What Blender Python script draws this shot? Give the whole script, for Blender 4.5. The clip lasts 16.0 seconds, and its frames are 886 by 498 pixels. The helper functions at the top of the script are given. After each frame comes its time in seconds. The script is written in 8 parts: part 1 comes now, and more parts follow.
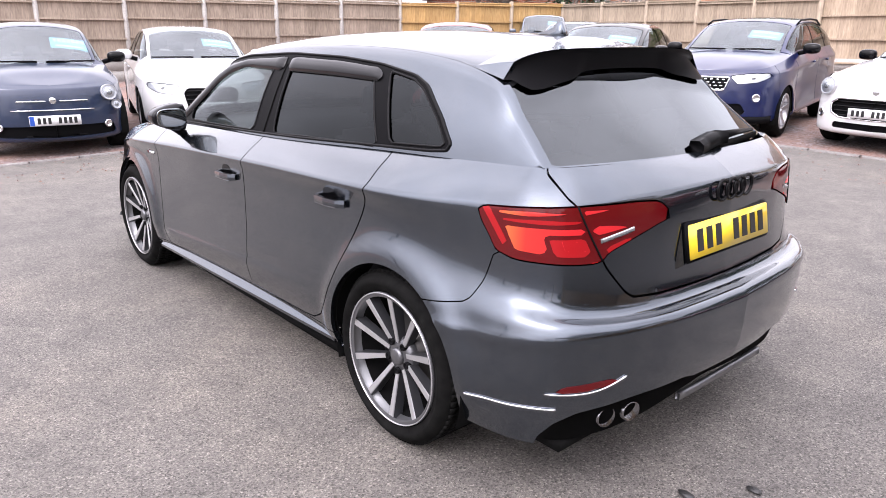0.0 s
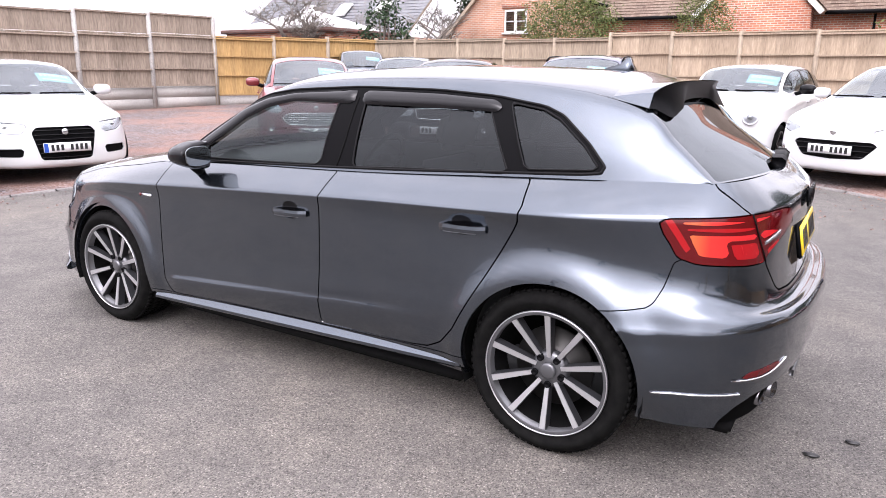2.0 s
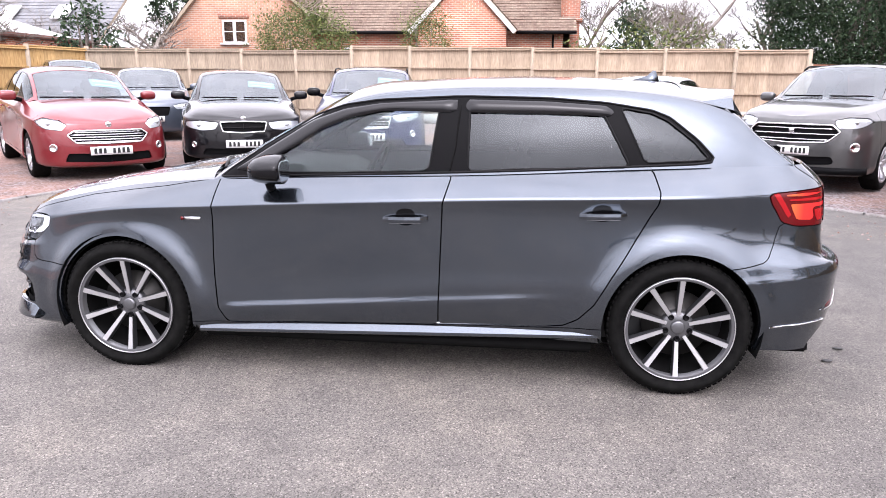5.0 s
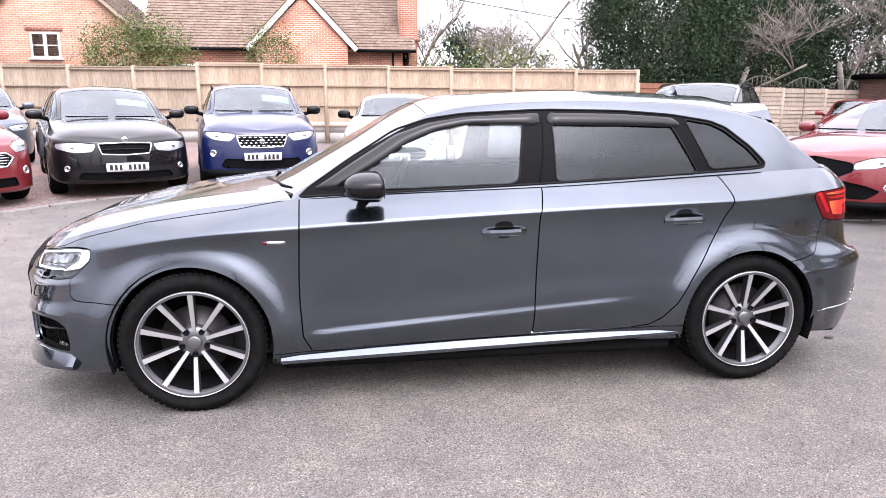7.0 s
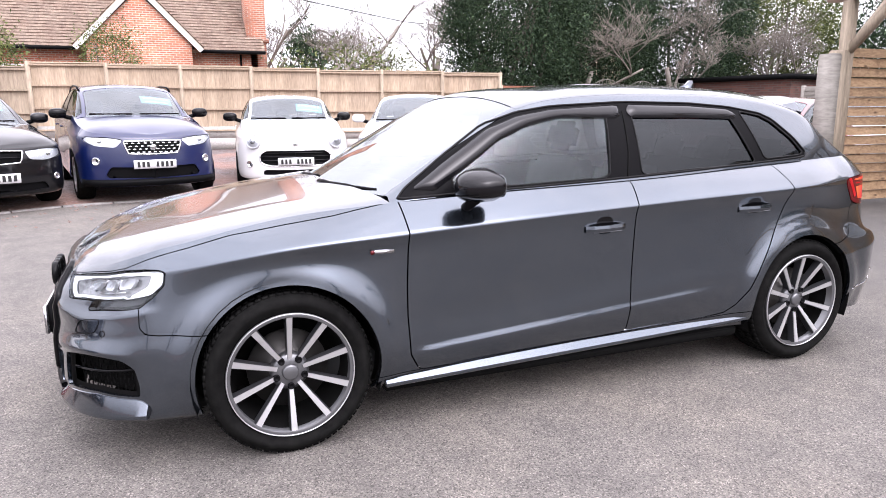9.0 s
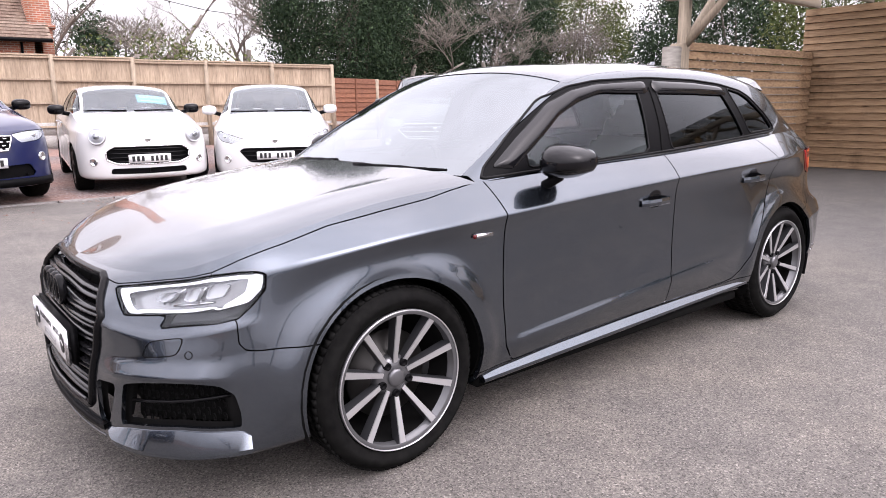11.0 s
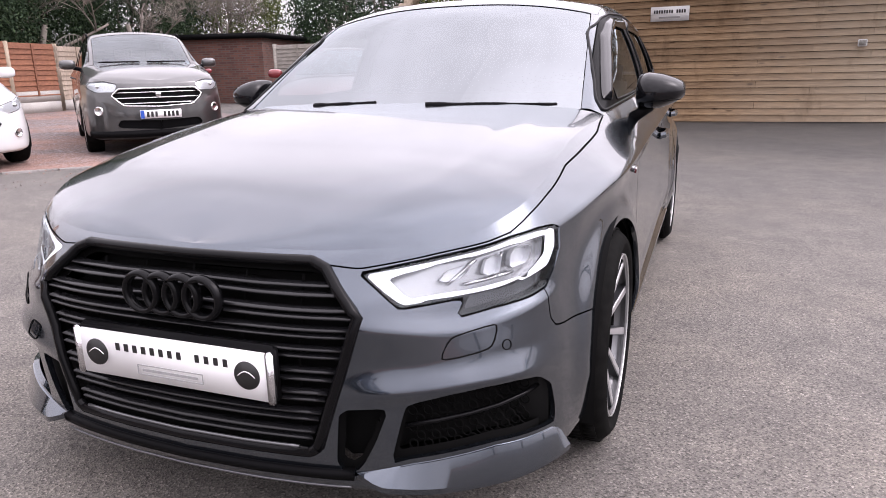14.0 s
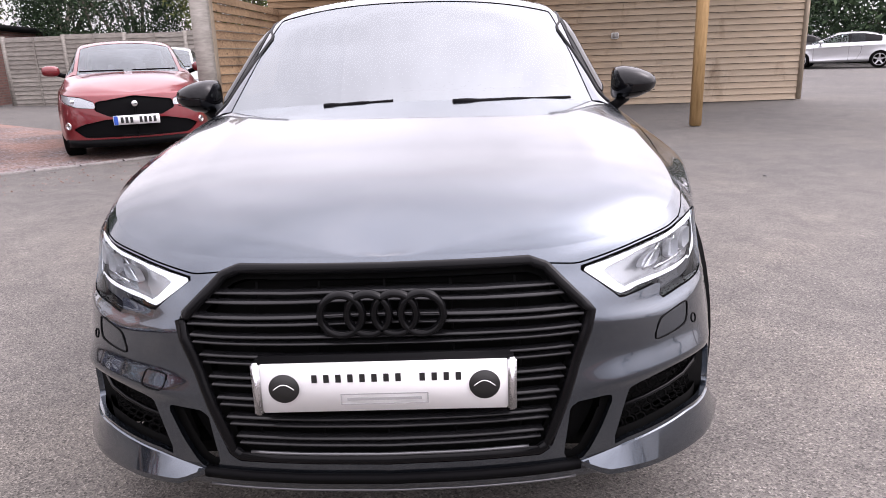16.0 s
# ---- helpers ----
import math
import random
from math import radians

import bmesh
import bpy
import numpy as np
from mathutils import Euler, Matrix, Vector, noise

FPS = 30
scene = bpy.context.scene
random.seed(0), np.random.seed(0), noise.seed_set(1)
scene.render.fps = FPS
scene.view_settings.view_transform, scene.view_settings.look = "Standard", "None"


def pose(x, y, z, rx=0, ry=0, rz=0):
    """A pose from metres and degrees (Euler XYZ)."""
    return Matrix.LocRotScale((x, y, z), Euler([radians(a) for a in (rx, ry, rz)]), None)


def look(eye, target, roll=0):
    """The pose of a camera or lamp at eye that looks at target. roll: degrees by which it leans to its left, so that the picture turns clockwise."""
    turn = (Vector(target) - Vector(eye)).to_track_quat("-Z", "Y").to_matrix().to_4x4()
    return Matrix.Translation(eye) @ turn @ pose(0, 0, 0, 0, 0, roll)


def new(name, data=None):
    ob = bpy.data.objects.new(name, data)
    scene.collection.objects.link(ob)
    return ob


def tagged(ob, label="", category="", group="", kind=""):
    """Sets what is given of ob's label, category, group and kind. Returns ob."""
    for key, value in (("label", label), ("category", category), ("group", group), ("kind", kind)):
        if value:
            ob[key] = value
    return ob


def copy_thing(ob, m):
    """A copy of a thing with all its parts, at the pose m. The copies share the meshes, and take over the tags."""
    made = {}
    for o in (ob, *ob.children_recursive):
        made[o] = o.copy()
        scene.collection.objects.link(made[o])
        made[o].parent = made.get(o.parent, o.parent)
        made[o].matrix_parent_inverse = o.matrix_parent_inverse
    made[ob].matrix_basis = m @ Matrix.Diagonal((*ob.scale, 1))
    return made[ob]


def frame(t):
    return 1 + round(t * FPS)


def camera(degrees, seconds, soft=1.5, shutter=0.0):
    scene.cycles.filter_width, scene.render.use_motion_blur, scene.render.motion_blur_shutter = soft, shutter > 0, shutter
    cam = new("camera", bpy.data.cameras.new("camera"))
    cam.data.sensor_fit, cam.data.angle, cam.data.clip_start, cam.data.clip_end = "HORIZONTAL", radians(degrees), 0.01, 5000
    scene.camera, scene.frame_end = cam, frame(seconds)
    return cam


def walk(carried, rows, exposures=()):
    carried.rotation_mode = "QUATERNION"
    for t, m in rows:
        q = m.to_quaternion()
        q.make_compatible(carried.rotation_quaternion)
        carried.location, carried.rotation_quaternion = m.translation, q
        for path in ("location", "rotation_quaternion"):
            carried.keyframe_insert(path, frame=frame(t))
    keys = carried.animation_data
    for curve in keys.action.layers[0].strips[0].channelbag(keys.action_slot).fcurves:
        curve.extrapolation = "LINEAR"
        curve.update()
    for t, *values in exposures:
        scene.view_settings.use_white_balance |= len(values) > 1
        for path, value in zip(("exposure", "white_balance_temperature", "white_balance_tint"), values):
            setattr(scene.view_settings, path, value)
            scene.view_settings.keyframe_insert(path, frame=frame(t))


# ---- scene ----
cam = camera(65.2, 16.0, soft=0.9)
PATH = [
    (0, (3.119, -2.196, 1.405), (1.675, -0.942, 0.819), 0.5),
    (0.5, (2.901, -2.419, 1.393), (1.557, -1.047, 0.835), 0.8),
    (1, (2.685, -2.671, 1.396), (1.464, -1.182, 0.857), 0.6),
    (1.5, (2.481, -2.931, 1.411), (1.364, -1.353, 0.899), 0.5),
    (2, (2.239, -3.099, 1.39), (1.223, -1.447, 0.899), 0.6),
    (2.5, (1.988, -3.253, 1.376), (1.072, -1.538, 0.909), 0.4),
    (3, (1.742, -3.483, 1.382), (0.974, -1.696, 0.918), 0.4),
    (3.2, (1.648, -3.554, 1.381), (0.918, -1.75, 0.918), 0.4),
    (5.3, (0.401, -3.947, 1.366), (0.252, -2.001, 0.931), 0.3),
    (5.5, (0.28, -3.951, 1.374), (0.168, -1.998, 0.958), 0.2),
    (6, (-0.035, -3.97, 1.354), (-0.006, -2.013, 0.944), 0.2),
    (6.5, (-0.362, -3.992, 1.357), (-0.21, -2.039, 0.954), 0.1),
    (7, (-0.668, -3.905, 1.341), (-0.374, -1.968, 0.94), 0.1),
    (7.5, (-0.954, -3.824, 1.327), (-0.515, -1.912, 0.935), -0.2),
    (8, (-1.252, -3.754, 1.334), (-0.719, -1.867, 0.941), -0.1),
    (8.5, (-1.523, -3.583, 1.305), (-0.864, -1.737, 0.908), -0.2),
    (9, (-1.736, -3.386, 1.292), (-0.986, -1.573, 0.902), -0.3),
    (9.2, (-1.823, -3.328, 1.282), (-1.034, -1.534, 0.885), -0.5),
    (11.3, (-2.684, -2.521, 1.208), (-1.386, -1.05, 0.803), -0.7),
    (11.5, (-2.756, -2.418, 1.202), (-1.417, -0.989, 0.798), -0.7),
    (12, (-2.918, -2.129, 1.155), (-1.473, -0.807, 0.752), -0.5),
    (12.5, (-3.025, -1.876, 1.137), (-1.492, -0.661, 0.717), -0.7),
    (13, (-3.162, -1.609, 1.116), (-1.53, -0.548, 0.657), -1.0),
    (13.5, (-3.264, -1.344, 1.098), (-1.527, -0.475, 0.619), -1.3),
    (14, (-3.315, -1.111, 1.099), (-1.514, -0.403, 0.595), -1.4),
    (14.5, (-3.395, -0.833, 1.105), (-1.528, -0.356, 0.569), -1.6),
    (15, (-3.466, -0.608, 1.119), (-1.563, -0.297, 0.587), -1.8),
    (15.5, (-3.494, -0.381, 1.132), (-1.575, -0.205, 0.595), -1.9),
    (16, (-3.517, -0.166, 1.143), (-1.593, -0.12, 0.599), -2.0),
]
walk(cam, [(t, look(eye, target, roll)) for t, eye, target, roll in PATH], [(0, -0.25, 6340, 22), (0.5, -0.35, 6340, 22), (1.5, -0.35, 6320, 22), (3, -0.25, 6270, 22), (5.5, -0.10, 6240, 22), (7.5, 0.0, 6230, 22), (9, -0.14, 6260, 22), (11.5, -0.48, 6450, 24), (14, -0.57, 6450, 25), (16, -0.54, 6450, 24)])

# ---- sky, sun ----
world = bpy.data.worlds.new("overcast_sky")
scene.world = world
world.use_nodes = True
wn = world.node_tree
bg = wn.nodes["Background"]
sky = wn.nodes.new("ShaderNodeTexSky")
sky.sky_type = "NISHITA"
sky.sun_disc = False
sky.sun_elevation, sky.sun_rotation = radians(48), radians(165)
sky.dust_density, sky.air_density, sky.ozone_density = 6.0, 1.0, 1.0
hsv = wn.nodes.new("ShaderNodeHueSaturation")
hsv.inputs["Saturation"].default_value = 0.12
wn.links.new(sky.outputs[0], hsv.inputs["Color"])
cloud = wn.nodes.new("ShaderNodeTexNoise")
cloud.inputs["Scale"].default_value, cloud.inputs["Detail"].default_value = 2.6, 5.0
cl_map = wn.nodes.new("ShaderNodeMapRange")
cl_map.inputs["From Min"].default_value, cl_map.inputs["From Max"].default_value = 0.3, 0.7
cl_map.inputs["To Min"].default_value, cl_map.inputs["To Max"].default_value = 0.78, 1.18
wn.links.new(cloud.outputs["Fac"], cl_map.inputs["Value"])
cl_mul = wn.nodes.new("ShaderNodeMix")
cl_mul.data_type, cl_mul.blend_type = "RGBA", "MULTIPLY"
cl_mul.inputs["Factor"].default_value = 1.0
wn.links.new(cl_map.outputs[0], cl_mul.inputs["B"])
veil = wn.nodes.new("ShaderNodeMix")
veil.data_type = "RGBA"
veil.inputs["Factor"].default_value = 0.6
veil.inputs["B"].default_value = (9.0, 9.05, 9.2, 1)
wn.links.new(hsv.outputs[0], veil.inputs["A"])
wn.links.new(veil.outputs["Result"], cl_mul.inputs["A"])
# an overcast sky is brightest overhead
sky_co = wn.nodes.new("ShaderNodeTexCoord")
sky_xyz = wn.nodes.new("ShaderNodeSeparateXYZ")
wn.links.new(sky_co.outputs["Generated"], sky_xyz.inputs[0])
sky_up = wn.nodes.new("ShaderNodeMapRange")
sky_up.inputs["To Min"].default_value, sky_up.inputs["To Max"].default_value = 0.50, 1.50
wn.links.new(sky_xyz.outputs["Z"], sky_up.inputs["Value"])
over = wn.nodes.new("ShaderNodeMix")
over.data_type, over.blend_type = "RGBA", "MULTIPLY"
over.inputs["Factor"].default_value = 1.0
wn.links.new(cl_mul.outputs["Result"], over.inputs["A"])
wn.links.new(sky_up.outputs[0], over.inputs["B"])
wn.links.new(over.outputs["Result"], bg.inputs["Color"])
bg.inputs["Strength"].default_value = 0.51
sun_data = bpy.data.lights.new("sun", "SUN")
sun_data.energy, sun_data.angle, sun_data.color = 0.5, radians(110), (1.0, 0.97, 0.93)
sun = new("sun", sun_data)
sun.rotation_euler = (radians(40), 0, radians(15))
scene.view_settings.exposure = 0.0


# ---- materials ----
def mat(name, color, rough=0.5, metal=0.0, **kw):
    m = bpy.data.materials.new(name)
    m.use_nodes = True
    b = m.node_tree.nodes["Principled BSDF"]
    b.inputs["Base Color"].default_value = (*color, 1)
    b.inputs["Roughness"].default_value, b.inputs["Metallic"].default_value = rough, metal
    for k, v in kw.items():
        b.inputs[k.replace("_", " ")].default_value = v
    return m


def coords(m, kind="Object", scale=(1, 1, 1)):
    n = m.node_tree.nodes
    tc = n.new("ShaderNodeTexCoord")
    mp = n.new("ShaderNodeMapping")
    mp.inputs["Scale"].default_value = scale
    m.node_tree.links.new(tc.outputs[kind], mp.inputs["Vector"])
    return mp.outputs["Vector"]


def noise_fac(m, scale, detail=6, rough=0.6, vec=None):
    t = m.node_tree.nodes.new("ShaderNodeTexNoise")
    t.inputs["Scale"].default_value, t.inputs["Detail"].default_value, t.inputs["Roughness"].default_value = scale, detail, rough
    if vec is not None:
        m.node_tree.links.new(vec, t.inputs["Vector"])
    return t.outputs["Fac"]


def ramp(m, fac, stops):
    r = m.node_tree.nodes.new("ShaderNodeValToRGB")
    while len(r.color_ramp.elements) < len(stops):
        r.color_ramp.elements.new(0.5)
    for e, (p, c) in zip(r.color_ramp.elements, stops):
        e.position, e.color = p, (*c, 1)
    m.node_tree.links.new(fac, r.inputs["Fac"])
    return r.outputs["Color"]


def mixc(m, fac, a, b, blend="MIX"):
    x = m.node_tree.nodes.new("ShaderNodeMix")
    x.data_type, x.blend_type = "RGBA", blend
    for key, v in (("Factor", fac), ("A", a), ("B", b)):
        if isinstance(v, (int, float)):
            x.inputs[key].default_value = v
        elif isinstance(v, tuple):
            x.inputs[key].default_value = (*v, 1)
        else:
            m.node_tree.links.new(v, x.inputs[key])
    return x.outputs["Result"]


def put(m, socket, out):
    m.node_tree.links.new(out, m.node_tree.nodes["Principled BSDF"].inputs[socket])
    return m


def bump(m, fac, strength, dist):
    b = m.node_tree.nodes.new("ShaderNodeBump")
    b.inputs["Strength"].default_value, b.inputs["Distance"].default_value = strength, dist
    m.node_tree.links.new(fac, b.inputs["Height"])
    return put(m, "Normal", b.outputs["Normal"])


def object_random(m):
    return m.node_tree.nodes.new("ShaderNodeObjectInfo").outputs["Random"]


def island_random(m):
    return m.node_tree.nodes.new("ShaderNodeNewGeometry").outputs["Random Per Island"]


def paint(name, color, metal=0.0, rough=0.35, dirt=0.06, coat_ior=1.6):
    m = mat(name, color, rough, metal, Coat_Weight=1.0, Coat_Roughness=0.03, Coat_IOR=coat_ior)
    v = coords(m)
    flake = noise_fac(m, 900, 2, 0.5, v)
    base = mixc(m, 0.25 if metal else 0.03, color, ramp(m, flake, [(0.3, tuple(c * 0.6 for c in color)), (0.7, tuple(min(1, c * 1.5) for c in color))]))
    dust = ramp(m, noise_fac(m, 5, 8, 0.65, v), [(0.45, (0, 0, 0)), (0.8, (1, 1, 1))])
    low = mixc(m, dust, base, mixc(m, dirt, base, (0.3, 0.28, 0.25)))
    put(m, "Base Color", low)
    put(m, "Coat Roughness", ramp(m, noise_fac(m, 9, 6, 0.6, v), [(0.3, (0.015,) * 3), (0.8, (0.06,) * 3)]))
    return m


def glass(name, tint, ior=1.75, rough=0.0):
    m = bpy.data.materials.new(name)
    m.use_nodes = True
    n, l = m.node_tree.nodes, m.node_tree.links
    n.remove(n["Principled BSDF"])
    tr = n.new("ShaderNodeBsdfTransparent")
    tr.inputs["Color"].default_value = (*tint, 1)
    gl = n.new("ShaderNodeBsdfGlossy")
    gl.inputs["Roughness"].default_value = rough
    gl.inputs["Color"].default_value = (0.90, 0.96, 1.0, 1)
    # the same sheen from inside and outside: Schlick's curve on the facing angle
    face = n.new("ShaderNodeLayerWeight")
    face.inputs["Blend"].default_value = 0.5
    steep = n.new("ShaderNodeMath")
    steep.operation = "POWER"
    steep.inputs[1].default_value = 5.0
    l.new(face.outputs["Facing"], steep.inputs[0])
    r0 = ((ior - 1) / (ior + 1)) ** 2
    fr = n.new("ShaderNodeMath")
    fr.operation = "MULTIPLY_ADD"
    fr.inputs[1].default_value, fr.inputs[2].default_value = 1 - r0, r0
    l.new(steep.outputs[0], fr.inputs[0])
    mx = n.new("ShaderNodeMixShader")
    l.new(fr.outputs[0], mx.inputs[0])
    l.new(tr.outputs[0], mx.inputs[1])
    l.new(gl.outputs[0], mx.inputs[2])
    l.new(mx.outputs[0], n["Material Output"].inputs["Surface"])
    return m


GREY = paint("grey_metallic_paint", (0.058, 0.072, 0.090), 0.95, 0.20, coat_ior=1.58)
BLACK_GLOSS = mat("gloss_black_plastic", (0.003, 0.003, 0.0035), 0.03, Specular_IOR_Level=0.20)
MIRROR_CAP = mat("gloss_black_mirror_paint", (0.004, 0.004, 0.005), 0.05, Specular_IOR_Level=0.28)
BLACK_SATIN = mat("satin_black_plastic", (0.005, 0.005, 0.0055), 0.34, Specular_IOR_Level=0.03)
bump(BLACK_SATIN, noise_fac(BLACK_SATIN, 900, 3, 0.5, coords(BLACK_SATIN)), 0.08, 0.001)
GRILLE_BLACK = mat("grille_bar_plastic", (0.009, 0.009, 0.010), 0.22, Specular_IOR_Level=0.32)
BLACK_TRIM = mat("smooth_black_trim", (0.004, 0.004, 0.0045), 0.16, Specular_IOR_Level=0.12)
BLACK_DULL = mat("dull_black_underside", (0.004, 0.004, 0.004), 0.9, Specular_IOR_Level=0.1)
RUBBER = mat("tyre_rubber", (0.016, 0.016, 0.017), 0.75, Specular_IOR_Level=0.03)
put(RUBBER, "Base Color", ramp(RUBBER, noise_fac(RUBBER, 30, 6, 0.6, coords(RUBBER)), [(0.3, (0.004, 0.004, 0.004)), (0.75, (0.010, 0.010, 0.0095))]))
ALLOY_FACE = mat("machined_alloy", (0.47, 0.47, 0.475), 0.34, 0.7)
ALLOY_GREY = mat("grey_alloy_paint", (0.12, 0.122, 0.128), 0.35, 0.7, Coat_Weight=0.5)
ALLOY_DARK = mat("dark_spoke_flank_paint", (0.035, 0.036, 0.039), 0.4, 0.3)
ALLOY_SILVER = mat("silver_alloy_paint", (0.5, 0.5, 0.52), 0.32, 0.8)
ALLOY_BLACK = mat("black_alloy_paint", (0.015, 0.015, 0.016), 0.3, 0.2)
CHROME = mat("chrome_trim", (0.75, 0.75, 0.76), 0.08, 1.0)
MIRROR = mat("door_mirror_glass", (0.35, 0.37, 0.38), 0.03, 1.0)
SATIN_ALU = mat("satin_aluminium_trim", (0.72, 0.72, 0.74), 0.25, 1.0)
STEEL_BRIGHT = mat("polished_exhaust_steel", (0.26, 0.26, 0.27), 0.2, 1.0)
STEEL = mat("brake_disc_steel", (0.05, 0.048, 0.046), 0.45, 0.8)
GLASS_CLEAR = glass("clear_car_glass", (0.80, 0.88, 0.87), 1.48)
GLASS_SCREEN = glass("windscreen_glass", (0.24, 0.27, 0.27), 2.9)
GLASS_DARK = glass("privacy_tinted_glass", (0.10, 0.105, 0.11), 1.40)
GLASS_HATCH = glass("tinted_rear_window_glass", (0.10, 0.105, 0.11), 1.8)
GLASS_LAMP = glass("headlight_cover_glass", (0.85, 0.87, 0.88), 1.5)
CLOTH = mat("dark_seat_cloth", (0.035, 0.036, 0.04), 0.9)
CLOTH_GREY = mat("grey_seat_cloth", (0.15, 0.155, 0.16), 0.9)
CABIN = mat("dark_cabin_plastic", (0.02, 0.021, 0.022), 0.6)
LAMP_WHITE = mat("white_lit_light_guide", (0.9, 0.92, 0.95), 0.3, Emission_Color=(0.95, 0.97, 1.0, 1), Emission_Strength=0.42)
LAMP_REFL = mat("headlight_reflector", (0.42, 0.425, 0.435), 0.25, 0.7)
LAMP_SILVER = mat("silver_lamp_reflector", (0.62, 0.63, 0.65), 0.28, 0.6)
LAMP_DARK = mat("headlight_housing", (0.05, 0.052, 0.056), 0.35, 0.3)
RED_LENS = mat("red_tail_lens", (0.30, 0.008, 0.010), 0.10, Specular_IOR_Level=0.2, Coat_Weight=0.35)
RED_DARK = mat("dark_red_lens", (0.085, 0.003, 0.004), 0.1, Specular_IOR_Level=0.2, Coat_Weight=0.45)
RED_LIT = mat("lit_red_lens", (0.30, 0.012, 0.014), 0.12, Emission_Color=(1, 0.13, 0.05, 1), Emission_Strength=0.62, Specular_IOR_Level=0.2, Coat_Weight=0.35)
RED_BRIGHT = mat("bright_red_lens", (0.48, 0.022, 0.025), 0.1, Specular_IOR_Level=0.2, Coat_Weight=0.4)
_rx = RED_LIT.node_tree.nodes.new("ShaderNodeSeparateXYZ")
RED_LIT.node_tree.links.new(coords(RED_LIT), _rx.inputs[0])
_rm = RED_LIT.node_tree.nodes.new("ShaderNodeMapRange")
_rm.inputs["From Min"].default_value, _rm.inputs["From Max"].default_value = 1.72, 1.94
RED_LIT.node_tree.links.new(_rx.outputs["X"], _rm.inputs["Value"])
put(RED_LIT, "Emission Color", ramp(RED_LIT, _rm.outputs[0], [(0.0, (1, 0.16, 0.05)), (0.25, (1, 0.40, 0.09)), (0.5, (1, 0.08, 0.04)), (1.0, (0.70, 0.025, 0.03))]))
PLATE_YELLOW = mat("yellow_plate", (0.78, 0.55, 0.02), 0.4, Coat_Weight=0.5)
PLATE_WHITE = mat("white_plate", (0.78, 0.78, 0.78), 0.4, Coat_Weight=0.5)
INK = mat("black_print", (0.012, 0.012, 0.012), 0.5)
PLATE_BLUE = mat("blue_plate_band", (0.02, 0.08, 0.4), 0.4)
CYAN = mat("cyan_price_sticker", (0.16, 0.52, 0.62), 0.6)
PAPER_BLUE = mat("pale_blue_print", (0.55, 0.78, 0.84), 0.6)
PAPER = mat("white_paper", (0.8, 0.8, 0.8), 0.7)
GREY_PRINT = mat("grey_print", (0.3, 0.3, 0.3), 0.6)


# ---- mesh helpers ----
def mesh_of(name, verts, faces, material, smooth=True):
    me = bpy.data.meshes.new(name)
    me.from_pydata([tuple(map(float, v)) for v in verts], [], [tuple(int(i) for i in f) for f in faces])
    me.materials.append(material)
    if smooth:
        me.polygons.foreach_set("use_smooth", [True] * len(me.polygons))
    me.update()
    return me


def part(name, geo, material, parent=None, label="", smooth=True):
    """One mesh object from (verts, faces) or a bmesh, under a thing or a part."""
    if isinstance(geo, bmesh.types.BMesh):
        me = bpy.data.meshes.new(name)
        for f in geo.faces:
            f.smooth = smooth
        geo.to_mesh(me)
        geo.free()
        me.materials.append(material)
    else:
        me = mesh_of(name, geo[0], geo[1], material, smooth)
    ob = new(name, me)
    if parent is not None:
        ob.parent = parent
    if label:
        tagged(ob, label)
    return ob


def thing(name, label, category, m=None, group="", kind=""):
    ob = new(name)
    ob.empty_display_size = 0.2
    if m is not None:
        ob.matrix_basis = m
    return tagged(ob, label, category, group, kind)


def join(*geos):
    vs, fs, n = [], [], 0
    for v, f in geos:
        vs.extend(map(tuple, v))
        fs.extend(tuple(i + n for i in q) for q in f)
        n += len(v)
    return vs, fs


def moved(geo, m):
    return [m @ Vector(v) for v in geo[0]], geo[1]


def mirrored(geo):
    return [(v[0], -v[1], v[2]) for v in geo[0]], [tuple(reversed(f)) for f in geo[1]]


def box(x0, x1, y0, y1, z0, z1, b=0.0):
    """A box; with b its edges are cut back by b."""
    if b <= 0:
        v = [(x, y, z) for z in (z0, z1) for y in (y0, y1) for x in (x0, x1)]
        return v, [(0, 2, 3, 1), (4, 5, 7, 6), (0, 1, 5, 4), (2, 6, 7, 3), (0, 4, 6, 2), (1, 3, 7, 5)]
    bm = bmesh.new()
    bmesh.ops.create_cube(bm, size=1)
    for w in bm.verts:
        w.co = Vector((x0 + (w.co.x + .5) * (x1 - x0), y0 + (w.co.y + .5) * (y1 - y0), z0 + (w.co.z + .5) * (z1 - z0)))
    bmesh.ops.bevel(bm, geom=bm.edges[:], offset=b, segments=2, affect="EDGES")
    bm.verts.ensure_lookup_table()
    out = [tuple(w.co) for w in bm.verts], [tuple(w.index for w in f.verts) for f in bm.faces]
    bm.free()
    return out


def lathe(profile, n=32, axis="y"):
    """Turns (radius, along) pairs round an axis through the origin."""
    v, f, k = [], [], len(profile)
    for i in range(n):
        a = 2 * math.pi * i / n
        for r, h in profile:
            c, s = r * math.cos(a), r * math.sin(a)
            v.append({"y": (c, h, s), "z": (c, s, h), "x": (h, c, s)}[axis])
    for i in range(n):
        for j in range(k - 1):
            a, b = i * k + j, ((i + 1) % n) * k + j
            f.append((a, b, b + 1, a + 1) if axis != "y" else (a, a + 1, b + 1, b))
    return v, f


